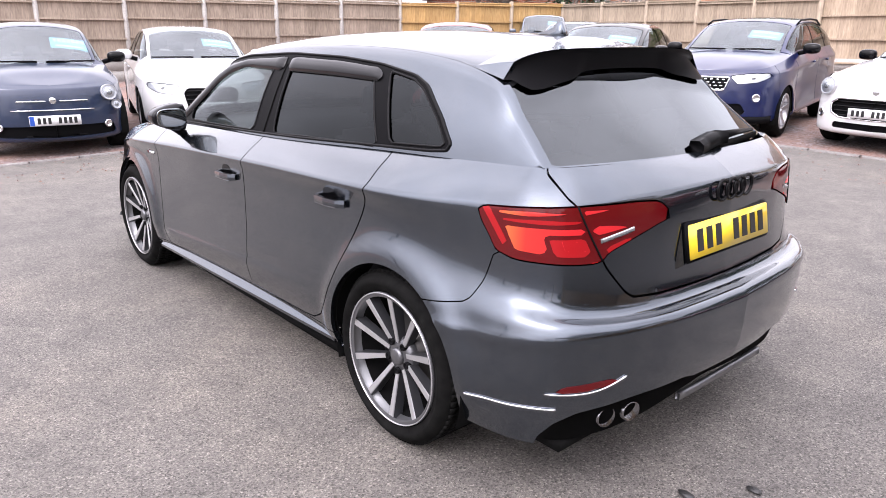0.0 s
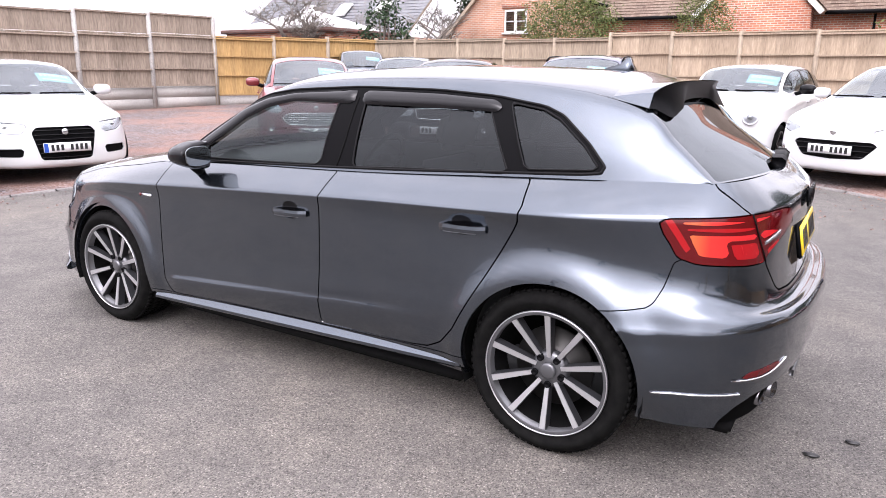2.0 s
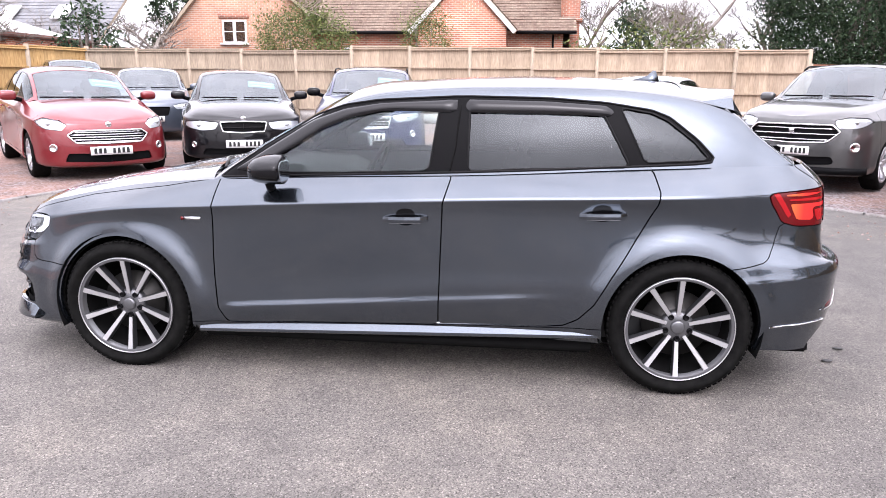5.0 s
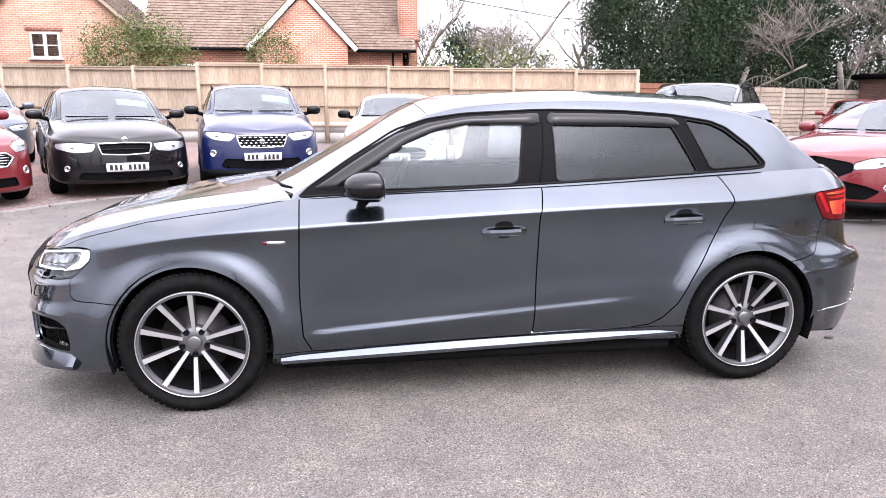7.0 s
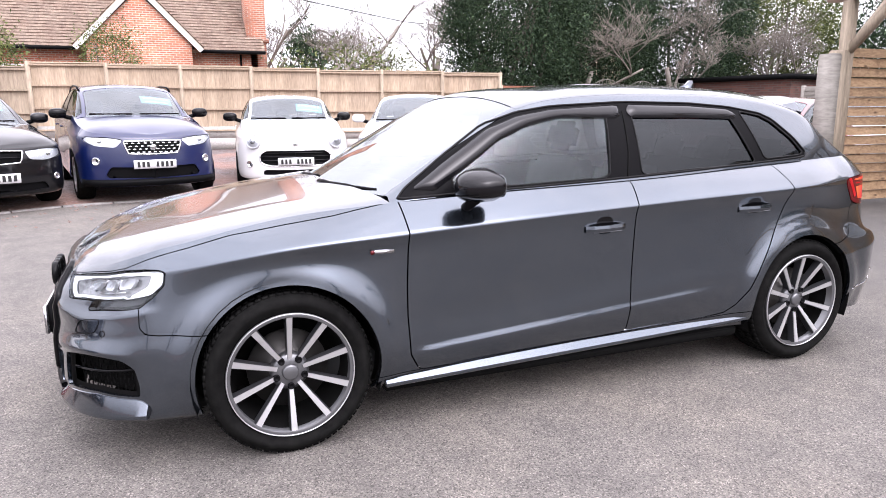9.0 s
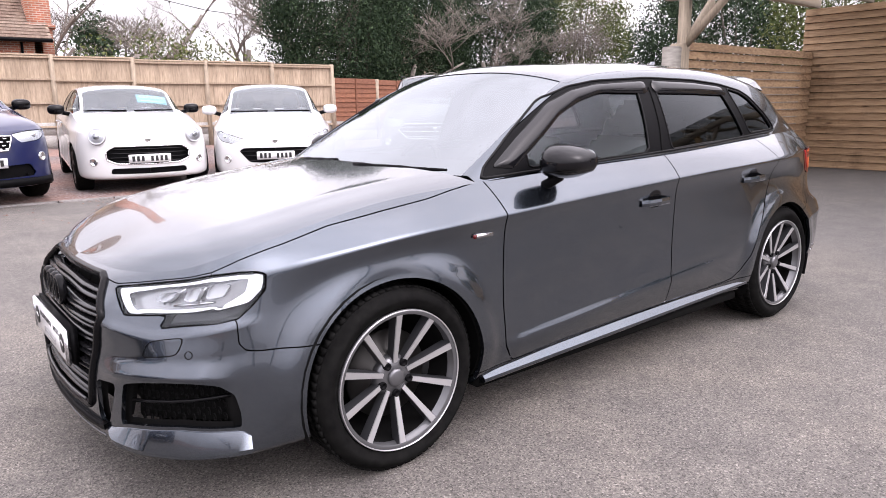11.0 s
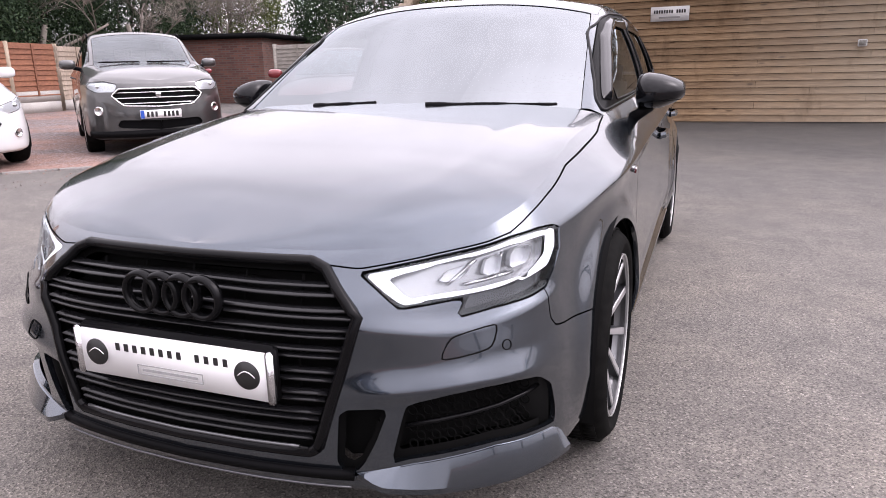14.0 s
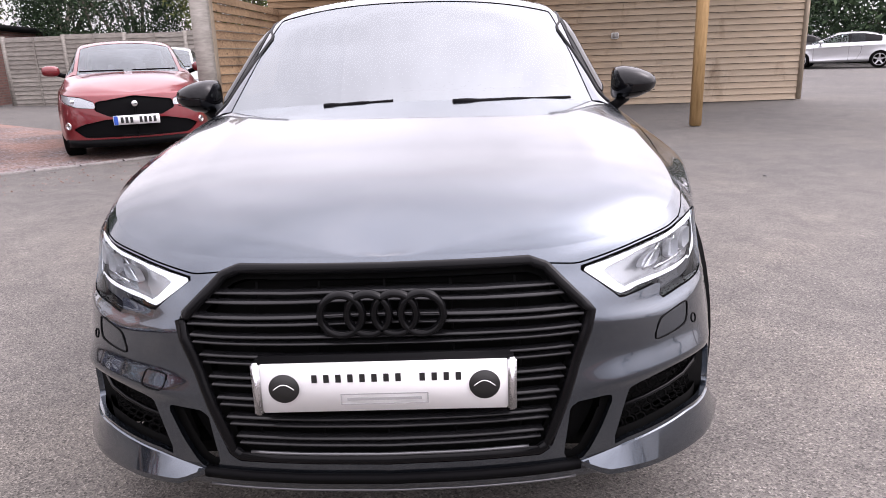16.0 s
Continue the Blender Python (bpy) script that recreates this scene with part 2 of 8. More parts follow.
def tube(points, radius, n=8, closed=False):
    """A round bar along points; radius may be a list."""
    pts = [Vector(p) for p in points]
    v, f = [], []
    for i, p in enumerate(pts):
        a, b = pts[i - 1] if (i or closed) else p, pts[(i + 1) % len(pts)] if (i < len(pts) - 1 or closed) else p
        d = (b - a).normalized()
        u = d.orthogonal().normalized() if abs(d.z) > 0.9 else d.cross(Vector((0, 0, 1))).normalized()
        w = d.cross(u)
        r = radius[i] if isinstance(radius, (list, tuple)) else radius
        for k in range(n):
            t = 2 * math.pi * k / n
            v.append(p + u * (r * math.cos(t)) + w * (r * math.sin(t)))
    m = len(pts)
    for i in range(m if closed else m - 1):
        for k in range(n):
            a, b = i * n, ((i + 1) % m) * n
            f.append((a + k, a + (k + 1) % n, b + (k + 1) % n, b + k))
    if not closed:
        f += [tuple(reversed(range(n))), tuple(range((m - 1) * n, m * n))]
    return v, f


def prism(poly, h0, h1, axis="z"):
    """A polygon pulled along an axis. z: poly is (x, y); y: (x, z); x: (y, z)."""
    n = len(poly)
    mk = {"z": lambda p, h: (p[0], p[1], h), "y": lambda p, h: (p[0], h, p[1]), "x": lambda p, h: (h, p[0], p[1])}[axis]
    v = [mk(p, h0) for p in poly] + [mk(p, h1) for p in poly]
    return v, [tuple(reversed(range(n))), tuple(range(n, 2 * n))] + [(i, (i + 1) % n, n + (i + 1) % n, n + i) for i in range(n)]


def spl(ks, vals, t, crease=()):
    """A cubic curve through values at knots; at the knots in crease it may break."""
    ks, vals, t = np.asarray(ks, float), np.asarray(vals, float), np.asarray(t, float)
    n = len(ks)
    d = (vals[1:] - vals[:-1]) / (ks[1:] - ks[:-1]).reshape((-1,) + (1,) * (vals.ndim - 1))
    left, right = np.zeros_like(vals), np.zeros_like(vals)
    for i in range(n):
        if i == 0:
            left[i] = right[i] = d[0]
        elif i == n - 1:
            left[i] = right[i] = d[-1]
        elif i in crease:
            left[i], right[i] = d[i - 1], d[i]
        else:
            h0, h1 = ks[i] - ks[i - 1], ks[i + 1] - ks[i]
            left[i] = right[i] = (d[i - 1] * h1 + d[i] * h0) / (h0 + h1)
    i = np.clip(np.searchsorted(ks, t, side="right") - 1, 0, n - 2)
    h = ks[i + 1] - ks[i]
    u = np.clip((t - ks[i]) / h, 0, 1)
    sh = u.shape + (1,) * (vals.ndim - 1)
    u, h = u.reshape(sh), h.reshape(sh)
    return (2 * u**3 - 3 * u**2 + 1) * vals[i] + (u**3 - 2 * u**2 + u) * h * right[i] + (3 * u**2 - 2 * u**3) * vals[i + 1] + (u**3 - u**2) * h * left[i + 1]


class Sheet:
    """A surface as vertices with two flat coordinates each, which can be cut along outlines."""

    def __init__(self, v, f, q):
        self.v, self.f, self.q = np.asarray(v, float), f, np.asarray(q, float)

    @staticmethod
    def grid(v, q, flip=False):
        a, b = v.shape[:2]
        f = []
        for i in range(a - 1):
            for j in range(b - 1):
                k = i * b + j
                f.append((k, k + 1, k + b + 1, k + b) if flip else (k, k + b, k + b + 1, k + 1))
        return Sheet(v.reshape(-1, 3), f, q.reshape(-1, q.shape[-1]))

    def cut(self, d):
        """The part where d < 0."""
        v, q, d = list(self.v), list(self.q), np.asarray(d)
        made, out = {}, []

        def cross(a, b):
            key = (min(a, b), max(a, b))
            if key not in made:
                t = d[a] / (d[a] - d[b])
                made[key] = len(v)
                v.append(self.v[a] + t * (self.v[b] - self.v[a]))
                q.append(self.q[a] + t * (self.q[b] - self.q[a]))
            return made[key]

        inside = d < 0
        for face in self.f:
            ins = [inside[i] for i in face]
            if all(ins):
                out.append(face)
            elif any(ins):
                g = []
                for k, a in enumerate(face):
                    b = face[(k + 1) % len(face)]
                    if inside[a]:
                        g.append(a)
                    if inside[a] != inside[b]:
                        g.append(cross(a, b))
                if len(g) > 2:
                    out.append(tuple(g))
        used = sorted({i for f in out for i in f})
        new_i = {o: n for n, o in enumerate(used)}
        if not used:
            return Sheet(np.zeros((0, 3)), [], np.zeros((0, self.q.shape[1])))
        return Sheet(np.array([v[i] for i in used]), [tuple(new_i[i] for i in f) for f in out], np.array([q[i] for i in used]))

    def split(self, field, gap=0.004):
        """(inside, outside) of a field, with a gap between."""
        d = field(self)
        return self.cut(d + gap / 2), self.cut(-d + gap / 2)

    def normals(self):
        n = np.zeros_like(self.v)
        for f in self.f:
            p = self.v[list(f)]
            c = np.zeros(3)
            for k in range(1, len(f) - 1):
                c += np.cross(p[k] - p[0], p[k + 1] - p[0])
            for i in f:
                n[i] += c
        return n / np.maximum(np.linalg.norm(n, axis=1, keepdims=True), 1e-12)

    def solid(self, depth=0.012, push=0.0):
        """The surface with its rim turned in by depth."""
        n = self.normals()
        v = [tuple(p) for p in self.v + n * push]
        f = list(self.f)
        edges = {}
        for face in self.f:
            for k, a in enumerate(face):
                edges[(a, face[(k + 1) % len(face)])] = 1
        rim = {}
        for a, b in list(edges):
            if (b, a) not in edges:
                for i in (a, b):
                    if i not in rim:
                        rim[i] = (len(v), len(v) + 1)
                        v.append(tuple(self.v[i] + n[i] * push))
                        v.append(tuple(self.v[i] - n[i] * depth))
                f.append((rim[b][0], rim[a][0], rim[a][1], rim[b][1]))
        return v, f

    def shifted(self, push):
        return [tuple(p) for p in self.v + self.normals() * push], self.f


def round_poly(poly, times=2, amount=0.22):
    p = [np.array(a, float) for a in poly]
    for _ in range(times):
        o = []
        for i, a in enumerate(p):
            b = p[(i + 1) % len(p)]
            o += [a + (b - a) * amount, b - (b - a) * amount]
        p, amount = o, 0.25
    return np.array(p)


def outline(poly, cols=(0, 1), times=2, amount=0.08):
    """A field: the signed distance to a closed outline in two of a sheet's flat coordinates."""
    p = round_poly(poly, times, amount) if times else np.array(poly, float)

    def field(sheet):
        c = sheet.q[:, list(cols)]
        a, b = p, np.roll(p, -1, 0)
        best = np.full(len(c), 1e9)
        inside = np.zeros(len(c), bool)
        for s, e in zip(a, b):
            w = e - s
            t = np.clip(((c - s) @ w) / max(w @ w, 1e-12), 0, 1)
            best = np.minimum(best, np.linalg.norm(c - s - t[:, None] * w, axis=1))
            cond = (s[1] > c[:, 1]) != (e[1] > c[:, 1])
            xs = s[0] + (c[:, 1] - s[1]) / (w[1] if abs(w[1]) > 1e-12 else 1e-12) * w[0]
            inside ^= cond & (c[:, 0] < xs)
        return np.where(inside, -best, best)

    return field


# ---- cars ----
class Shape:
    """The outer surface of one car. It points along -x; the front axle lies at x = -base / 2."""

    def __init__(self, base, nose, tail, half, plan_front, plan_rear, levels, centre, rail, belt_x, hood, fine=1.0, creases=(2, 5), arch_r=0.345, flare=0.010, facet=False, stations=None, ridges=()):
        self.facet, self.ridges = facet, ridges
        self.base, self.half, self.arch_r = base, half, arch_r
        xf, xr = -base / 2 - nose, base / 2 + tail
        pts = [(xf + a, b * half) for a, b in plan_front] + [(x, half) for x in (-base * 0.18, base * 0.12, base * 0.36)] + [(xr - a, b * half) for a, b in reversed(plan_rear)]
        pts = np.array(pts)
        k = np.concatenate([[0], np.cumsum(np.linalg.norm(np.diff(pts, axis=0), axis=1))])
        t = np.linspace(0, k[-1], 600)
        self.plan = spl(k, pts, t)
        self.plan[0, 1] = self.plan[-1, 1] = 0
        d = np.gradient(self.plan, axis=0)
        d[0], d[-1] = (0, 1), (0, -1)
        d /= np.linalg.norm(d, axis=1, keepdims=True)
        self.nrm = np.stack([-d[:, 1], d[:, 0]], 1)
        self.arc = np.concatenate([[0], np.cumsum(np.linalg.norm(np.diff(self.plan, axis=0), axis=1))])
        self.stations = np.array([0, self.at_y(0.66 * half, True), self.at_x(-base / 2), self.at_x(-base * 0.32), self.at_x(base * 0.18), self.at_x(base / 2), self.at_y(0.8 * half, False), self.arc[-1]])
        if stations is not None:
            self.stations = np.array(stations) * self.arc[-1] / stations[-1]
        self.levels, self.creases, self.flare = levels, creases, flare
        na, nv = int(300 * fine), int(60 * fine)
        a = np.linspace(0, self.arc[-1], na)
        self.lower = self.band(a, np.linspace(0, len(levels) - 1, nv))
        self.top_edge = self.band_points(a, np.array([float(len(levels) - 1)]))[:, 0]
        self.make_hood(hood, fine)
        self.make_cabin(centre, rail, belt_x, fine)

    def at_x(self, x):
        i = np.argmin(np.where(self.plan[:, 1] > 0.75 * self.half, np.abs(self.plan[:, 0] - x), 9))
        return self.arc[i]

    def at_y(self, y, front):
        half = len(self.plan) // 2
        p = self.plan[:half] if front else self.plan[half:]
        return self.arc[(0 if front else half) + np.argmin(np.abs(p[:, 1] - y))]

    def flat(self, x, y):
        """Where a point of the plan lies along the outline."""
        return self.arc[np.argmin(np.hypot(self.plan[:, 0] - x, self.plan[:, 1] - abs(y)))]

    def band_points(self, a, v):
        px = np.stack([np.interp(a, self.arc, self.plan[:, i]) for i in (0, 1)], 1)
        nr = np.stack([np.interp(a, self.arc, self.nrm[:, i]) for i in (0, 1)], 1)
        nr /= np.linalg.norm(nr, axis=1, keepdims=True)
        z = np.stack([spl(self.stations, zs, a) for zs, _ in self.levels], 0)
        ins = np.stack([spl(self.stations, i, a) for _, i in self.levels], 0)
        lv = np.arange(len(self.levels), dtype=float)
        zz, ii = spl(lv, z, v, self.creases).T, spl(lv, ins, v, self.creases).T
        if self.facet:
            # the shoulder above the crease is gently domed
            t = np.clip(v - 5, 0, 1)
            chord = np.hypot(z[6] - z[5], ins[6] - ins[5])
            dome = chord * 0.03
            lift = dome[:, None] * np.sin(np.pi * t)[None] * 0.707
            zz, ii = zz + lift, ii - lift
        for line, crest, above, below in self.ridges:
            la, lz = np.array(line).T
            d = zz - spl(la, lz, np.clip(a, la[0], la[-1]))[:, None]
            fall = np.clip(1 - np.where(d > 0, d / above, -d / below), 0, 1)
            ends = np.clip((a - la[0]) / 0.10, 0, 1) * np.clip((la[-1] - a) / 0.12 + (la[-1] > 5.5), 0, 1)
            ii = ii - crest * (fall * (0.5 + 0.5 * fall)) * ends[:, None]
        out = np.zeros((len(a), len(v), 3))
        out[..., 0] = px[:, None, 0] - nr[:, None, 0] * ii
        out[..., 1] = np.maximum(px[:, None, 1] - nr[:, None, 1] * ii, 0)
        out[..., 2] = zz
        out[(a <= 1e-9) | (a >= self.arc[-1] - 1e-9), :, 1] = 0
        for ax in (-self.base / 2, self.base / 2):
            r = np.hypot(out[..., 0] - ax, out[..., 2] - 0.315)
            side = np.clip((out[..., 1] / self.half - 0.8) / 0.12, 0, 1)
            up = np.clip((out[..., 2] - 0.2) / 0.15, 0, 1) * np.clip((0.80 - out[..., 2]) / 0.12, 0, 1)
            if self.facet:
                bulge = np.where(r > 0.378, np.exp(-(((r - 0.378) / 0.052) ** 2)), 1.0)
                up = np.clip((out[..., 2] - 0.2) / 0.15, 0, 1) * np.clip((0.86 - out[..., 2]) / 0.10, 0, 1)
            else:
                bulge = np.exp(-(((r - self.arch_r) / 0.07) ** 2))
            out[..., 1] += self.flare * bulge * side * up
        if self.facet:
            x, z = out[..., 0], out[..., 2]
            zc = 0.345 + (x + 0.81) * 0.069
            fade = np.clip((x + 0.86) / 0.10, 0, 1) * np.clip((0.86 - x) / 0.35, 0, 1) * (out[..., 1] > 0.8 * self.half)
            up = np.clip((zc + 0.012 - z) / 0.020, 0, 1)
            up = up * up * (3 - 2 * up)
            out[..., 1] += 0.009 * up * fade * np.clip((z - zc + 0.13) / 0.11, 0, 1)
        return out

    def point(self, a, z, out=0.0):
        """The place on the lower band at arc a (negative: the other side) and height z, pushed out."""
        v = np.linspace(0, len(self.levels) - 1, 160)
        a_in = min(max(abs(a), 0.0005), self.arc[-1] - 0.005)
        p = self.band_points(np.array([a_in, a_in + 0.004]), v)
        i = int(np.argmin(np.abs(p[0, :, 2] - z)))
        i = min(max(i, 1), len(v) - 2)
        n = np.cross(p[1, i] - p[0, i], p[0, i + 1] - p[0, i - 1])
        n = -n / max(np.linalg.norm(n), 1e-9)
        q = p[0, i] + n * out
        if abs(a) < 0.001 or abs(a) > self.arc[-1] - 0.001:
            q[1] = 0
        q[2] += z - p[0, i, 2]
        return Vector((q[0], q[1] * (1 if a >= 0 else -1), q[2]))

    def band(self, a, v):
        p = self.band_points(a, v)
        q = np.zeros(p.shape[:2] + (4,))
        q[..., 0], q[..., 1], q[..., 2], q[..., 3] = a[:, None], p[..., 2], p[..., 0], p[..., 1]
        return Sheet.grid(p, q, flip=True)

    def make_hood(self, hood, fine):
        """hood: (x, z) pairs down the middle, front to cowl; the edge runs along the top of the lower band."""
        e = self.top_edge
        xc, zc = hood[0][0], hood[-1][0]
        end = np.argmin(np.where(e[:, 1] > 0.7 * self.half, np.abs(e[:, 0] - hood_end_x(self, hood)), 9))
        p = np.linspace(0, 1, int(60 * fine))
        idx = p ** 0.9 * end
        ed = np.stack([np.interp(idx, np.arange(len(e)), e[:, i]) for i in range(3)], 1)
        cx = xc + (zc - xc) * p ** 1.25
        cz = spl([h[0] for h in hood], [h[1] for h in hood], cx)
        cz -= (cz[0] - ed[0, 2]) * np.exp(-(cx - xc) / 0.12)
        q = np.linspace(0, 1, int(36 * fine))
        out = np.zeros((len(p), len(q), 3))
        out[..., 0] = cx[:, None] + (ed[:, 0] - cx)[:, None] * q**2
        out[..., 1] = ed[:, 1][:, None] * q
        out[..., 2] = cz[:, None] + (ed[:, 2] - cz)[:, None] * (0.6 * q**2.6 + 0.4 * q**9)
        ridge = np.exp(-(((q[None] - 0.70 - 0.06 * p[:, None]) / 0.05) ** 2)) * (np.sin(np.pi * p) ** 0.7 * np.clip((p - 0.30) / 0.25, 0, 1))[:, None] * 0.0035
        out[..., 2] += ridge
        full = np.concatenate([out[:, ::-1] * (1, -1, 1), out[:, 1:]], 1)
        self.hood = Sheet.grid(full, full[..., [0, 1]])
        self.hood_end = end

    def make_cabin(self, centre, rail, belt_x, fine):
        n = len(centre)
        t = np.linspace(0, n - 1, int(110 * fine))
        ks = np.arange(n)
        C = spl(ks, [(x, 0, z) for x, z in centre], t)
        R = spl(ks, rail, t)
        e = self.top_edge
        side = e[(e[:, 1] > 0.5 * self.half)]
        side = side[np.argsort(side[:, 0])]
        bx = spl(ks, belt_x, t)
        B = np.stack([bx, np.interp(bx, side[:, 0], side[:, 1]), np.interp(bx, side[:, 0], side[:, 2])], 1)
        self.B, self.R, self.C, self.ct = B, R, C, t
        qs = np.linspace(0, 1, int(26 * fine))
        win = B[:, None] + (R - B)[:, None] * qs[None, :, None]
        bulge = 0.018 * np.sin(np.pi * qs)[None] * np.clip((R[:, 2] - B[:, 2]) / 0.3, 0, 1)[:, None]
        win[..., 1] += bulge
        qr = np.linspace(1, 0, int(34 * fine))[1:]
        dz = (C - R)[:, 2]
        top = np.zeros((len(t), len(qr), 3))
        top[..., 0] = C[:, None, 0] + (R - C)[:, None, 0] * qr**2
        top[..., 1] = R[:, None, 1] * qr
        top[..., 2] = C[:, None, 2] + (R - C)[:, None, 2] * qr**2.5
        sec = np.concatenate([win, top], 1)
        k = win.shape[1] - 1
        for _ in range(int(5 * fine) + 1):
            w = np.exp(-(((np.arange(sec.shape[1]) - k) / (2.5 * fine)) ** 2))[None, :, None]
            sm = sec.copy()
            sm[:, 1:-1] = (sec[:, :-2] + sec[:, 2:]) / 2
            sm[:, 0], sm[:, -1] = sec[:, 0], sec[:, -1]
            sec = sec + (sm - sec) * w * 0.6
        full = np.concatenate([sec * (1, -1, 1), sec[:, -2::-1]], 1)
        row = np.concatenate([np.linspace(0, 1, win.shape[1]), 1 + (1 - qr)])
        row = np.concatenate([row, 4 - row[-2::-1]])
        q = np.zeros(full.shape[:2] + (4,))
        q[..., 0], q[..., 1], q[..., 2], q[..., 3] = full[..., 0], full[..., 2], t[:, None], row[None]
        self.cabin = Sheet.grid(full, q)


def hood_end_x(shape, hood):
    return hood[-1][0] + 0.12


def wheel_round(sheet, shape):
    """Cuts the wheel openings out of the lower band."""
    for ax in (-shape.base / 2, shape.base / 2):
        d = shape.arch_r - np.hypot(sheet.q[:, 2] - ax, sheet.q[:, 1] - 0.318)
        d = np.where(sheet.q[:, 3] > 0.7 * shape.half, d, -1)
        sheet = sheet.cut(d)
    return sheet


def both(name, sheet_geo, material, parent, label=""):
    """A part on the near side of the car (negative y) and its mirror image."""
    a = part(name, mirrored(sheet_geo), material, parent, label)
    b = part(name, sheet_geo, material, parent, label)
    return a, b

from mathutils.bvhtree import BVHTree


def wheel_parts(parent, name, m, radius, rim_r, width, spokes, face, sides, dish=0.03, detail=True):
    """A road wheel whose outer side looks to -y, with tyre, rim, spokes, disc and cap."""
    w = part(name, lathe([(rim_r * 0.93, -0.005), (rim_r, -0.012), (rim_r * 1.005, -0.002), (rim_r * 0.985, 0.01), (rim_r * 0.955, 0.018), (rim_r * 0.93, 0.03 if detail else width * 0.5)], 48 if detail else 28), sides, parent)
    w.matrix_basis = m
    h = width
    prof = [(rim_r * 0.985, 0.012), (rim_r + 0.005, -0.006), (rim_r + 0.028, -0.016), ((radius + rim_r) / 2, -0.020), (radius - 0.02, -0.010), (radius - 0.006, 0.006), (radius, 0.025)]
    prof += [(radius, h - 0.025), (radius - 0.006, h - 0.006), (radius - 0.02, h + 0.01), (rim_r, h)]
    tyre = lathe(prof, 72 if detail else 36)
    if detail:
        blocks = []
        for i in range(72):
            a = 2 * math.pi * i / 72
            for k, (y0, y1) in enumerate([(0.012, 0.045), (0.055, 0.098), (0.106, 0.148), (0.158, 0.192)]):
                b = box(-0.0105, 0.0105, y0, y1, radius - 0.006, radius + 0.0035)
                blocks.append(moved(b, Matrix.Rotation(a + (k % 2) * 0.04, 4, "Y")))
    ty = part("tyre", tyre, RUBBER, w, "black rubber tyre")
    if detail:
        tagged(part("tread", join(*blocks), RUBBER, ty, "tread blocks of the tyre"), kind="stuff")
    if detail:
        ring = lathe([(rim_r * 0.980, -0.008), (rim_r * 0.984, -0.0135), (rim_r * 0.996, -0.0135), (rim_r, -0.006)], 72)
        part("rim_lip", ring, face, w, "bright machined rim edge")
    part("barrel", lathe([(rim_r * 0.93, 0.03 if detail else width * 0.5), (rim_r * 0.86, width * 0.96), (0.02, width * 0.97)], 32), BLACK_DULL, w)
    part("brake_disc", lathe([(0.03, 0.07), (0.085, 0.068), (0.088, 0.082), (0.155 if detail else 0.13, 0.083), (0.155 if detail else 0.13, 0.1)], 40), STEEL, w, "grey steel brake disc")
    for i in range(spokes):
        a = 2 * math.pi * i / spokes + math.pi / 2
        r0, r1 = (0.052, rim_r * 0.972) if detail else (0.04, rim_r * 0.965)
        w0, w1 = (0.0075, 0.0112) if spokes > 8 else (0.03, 0.022)
        # the face, bright, and the flanks below it
        y0, y1 = dish, -0.006
        fv = [(r0, y0, -w0), (r1, y1, -w1), (r1, y1, w1), (r0, y0, w0)]
        dv = [(r0, y0 + 0.035, -w0 * 1.1), (r1, y1 + 0.045, -w1 * 1.3), (r1, y1 + 0.045, w1 * 1.3), (r0, y0 + 0.035, w0 * 1.1)]
        bv = [(p[0], p[1] + 0.004, p[2] * 1.12) for p in fv]
        rot = Matrix.Rotation(-a, 4, "Y")
        sp = part("spoke", moved((bv + dv, [(0, 4, 5, 1), (1, 5, 6, 2), (2, 6, 7, 3), (3, 7, 4, 0), (0, 1, 2, 3)]), rot), ALLOY_DARK if detail else sides, w, smooth=False)
        inner = 0.04 if (detail and i % 2) else 0.0
        f0 = [tuple(np.array(fv[0]) + (np.array(fv[1]) - np.array(fv[0])) * inner * 2.2), fv[1], fv[2], tuple(np.array(fv[3]) + (np.array(fv[2]) - np.array(fv[3])) * inner * 2.2)]
        part("spoke_face", moved((f0 + bv, [(0, 1, 2, 3), (0, 4, 5, 1), (1, 5, 6, 2), (2, 6, 7, 3), (3, 7, 4, 0)]), rot), face, sp, smooth=False)
    part("hub", lathe([(0.0, dish + 0.002), (0.036, dish + 0.002), (0.060, dish + 0.006), (0.074, dish + 0.018), (0.076, dish + 0.06)], 32), sides, w)
    part("centre_cap", lathe([(0.0, dish - 0.013), (0.024, dish - 0.0125), (0.031, dish - 0.009), (0.033, dish)], 24), ALLOY_GREY if detail else face, w)
    if detail:
        for i in range(5):
            a = 2 * math.pi * i / 5 + math.pi / 2 + math.pi / 5
            p = (0.056 * math.cos(a), dish, 0.056 * math.sin(a))
            part("wheel_bolt", moved(lathe([(0.0, -0.001), (0.007, -0.002), (0.009, -0.006), (0.0130, -0.006), (0.0140, 0.02)], 14), Matrix.Translation(p)), BLACK_SATIN, w)
    return w


def wheels(car, base, track, radius, rim_r, width, spokes, face, sides, detail=False):
    first = None
    for ax in (-base / 2, base / 2):
        for sgn in (-1, 1):
            m = pose(ax, sgn * track, radius, 0, 0, 0 if sgn < 0 else 180)
            if first is None:
                first = wheel_parts(car, "wheel", m, radius, rim_r, width, spokes, face, sides, detail=detail)
            else:
                copy_thing(first, m)


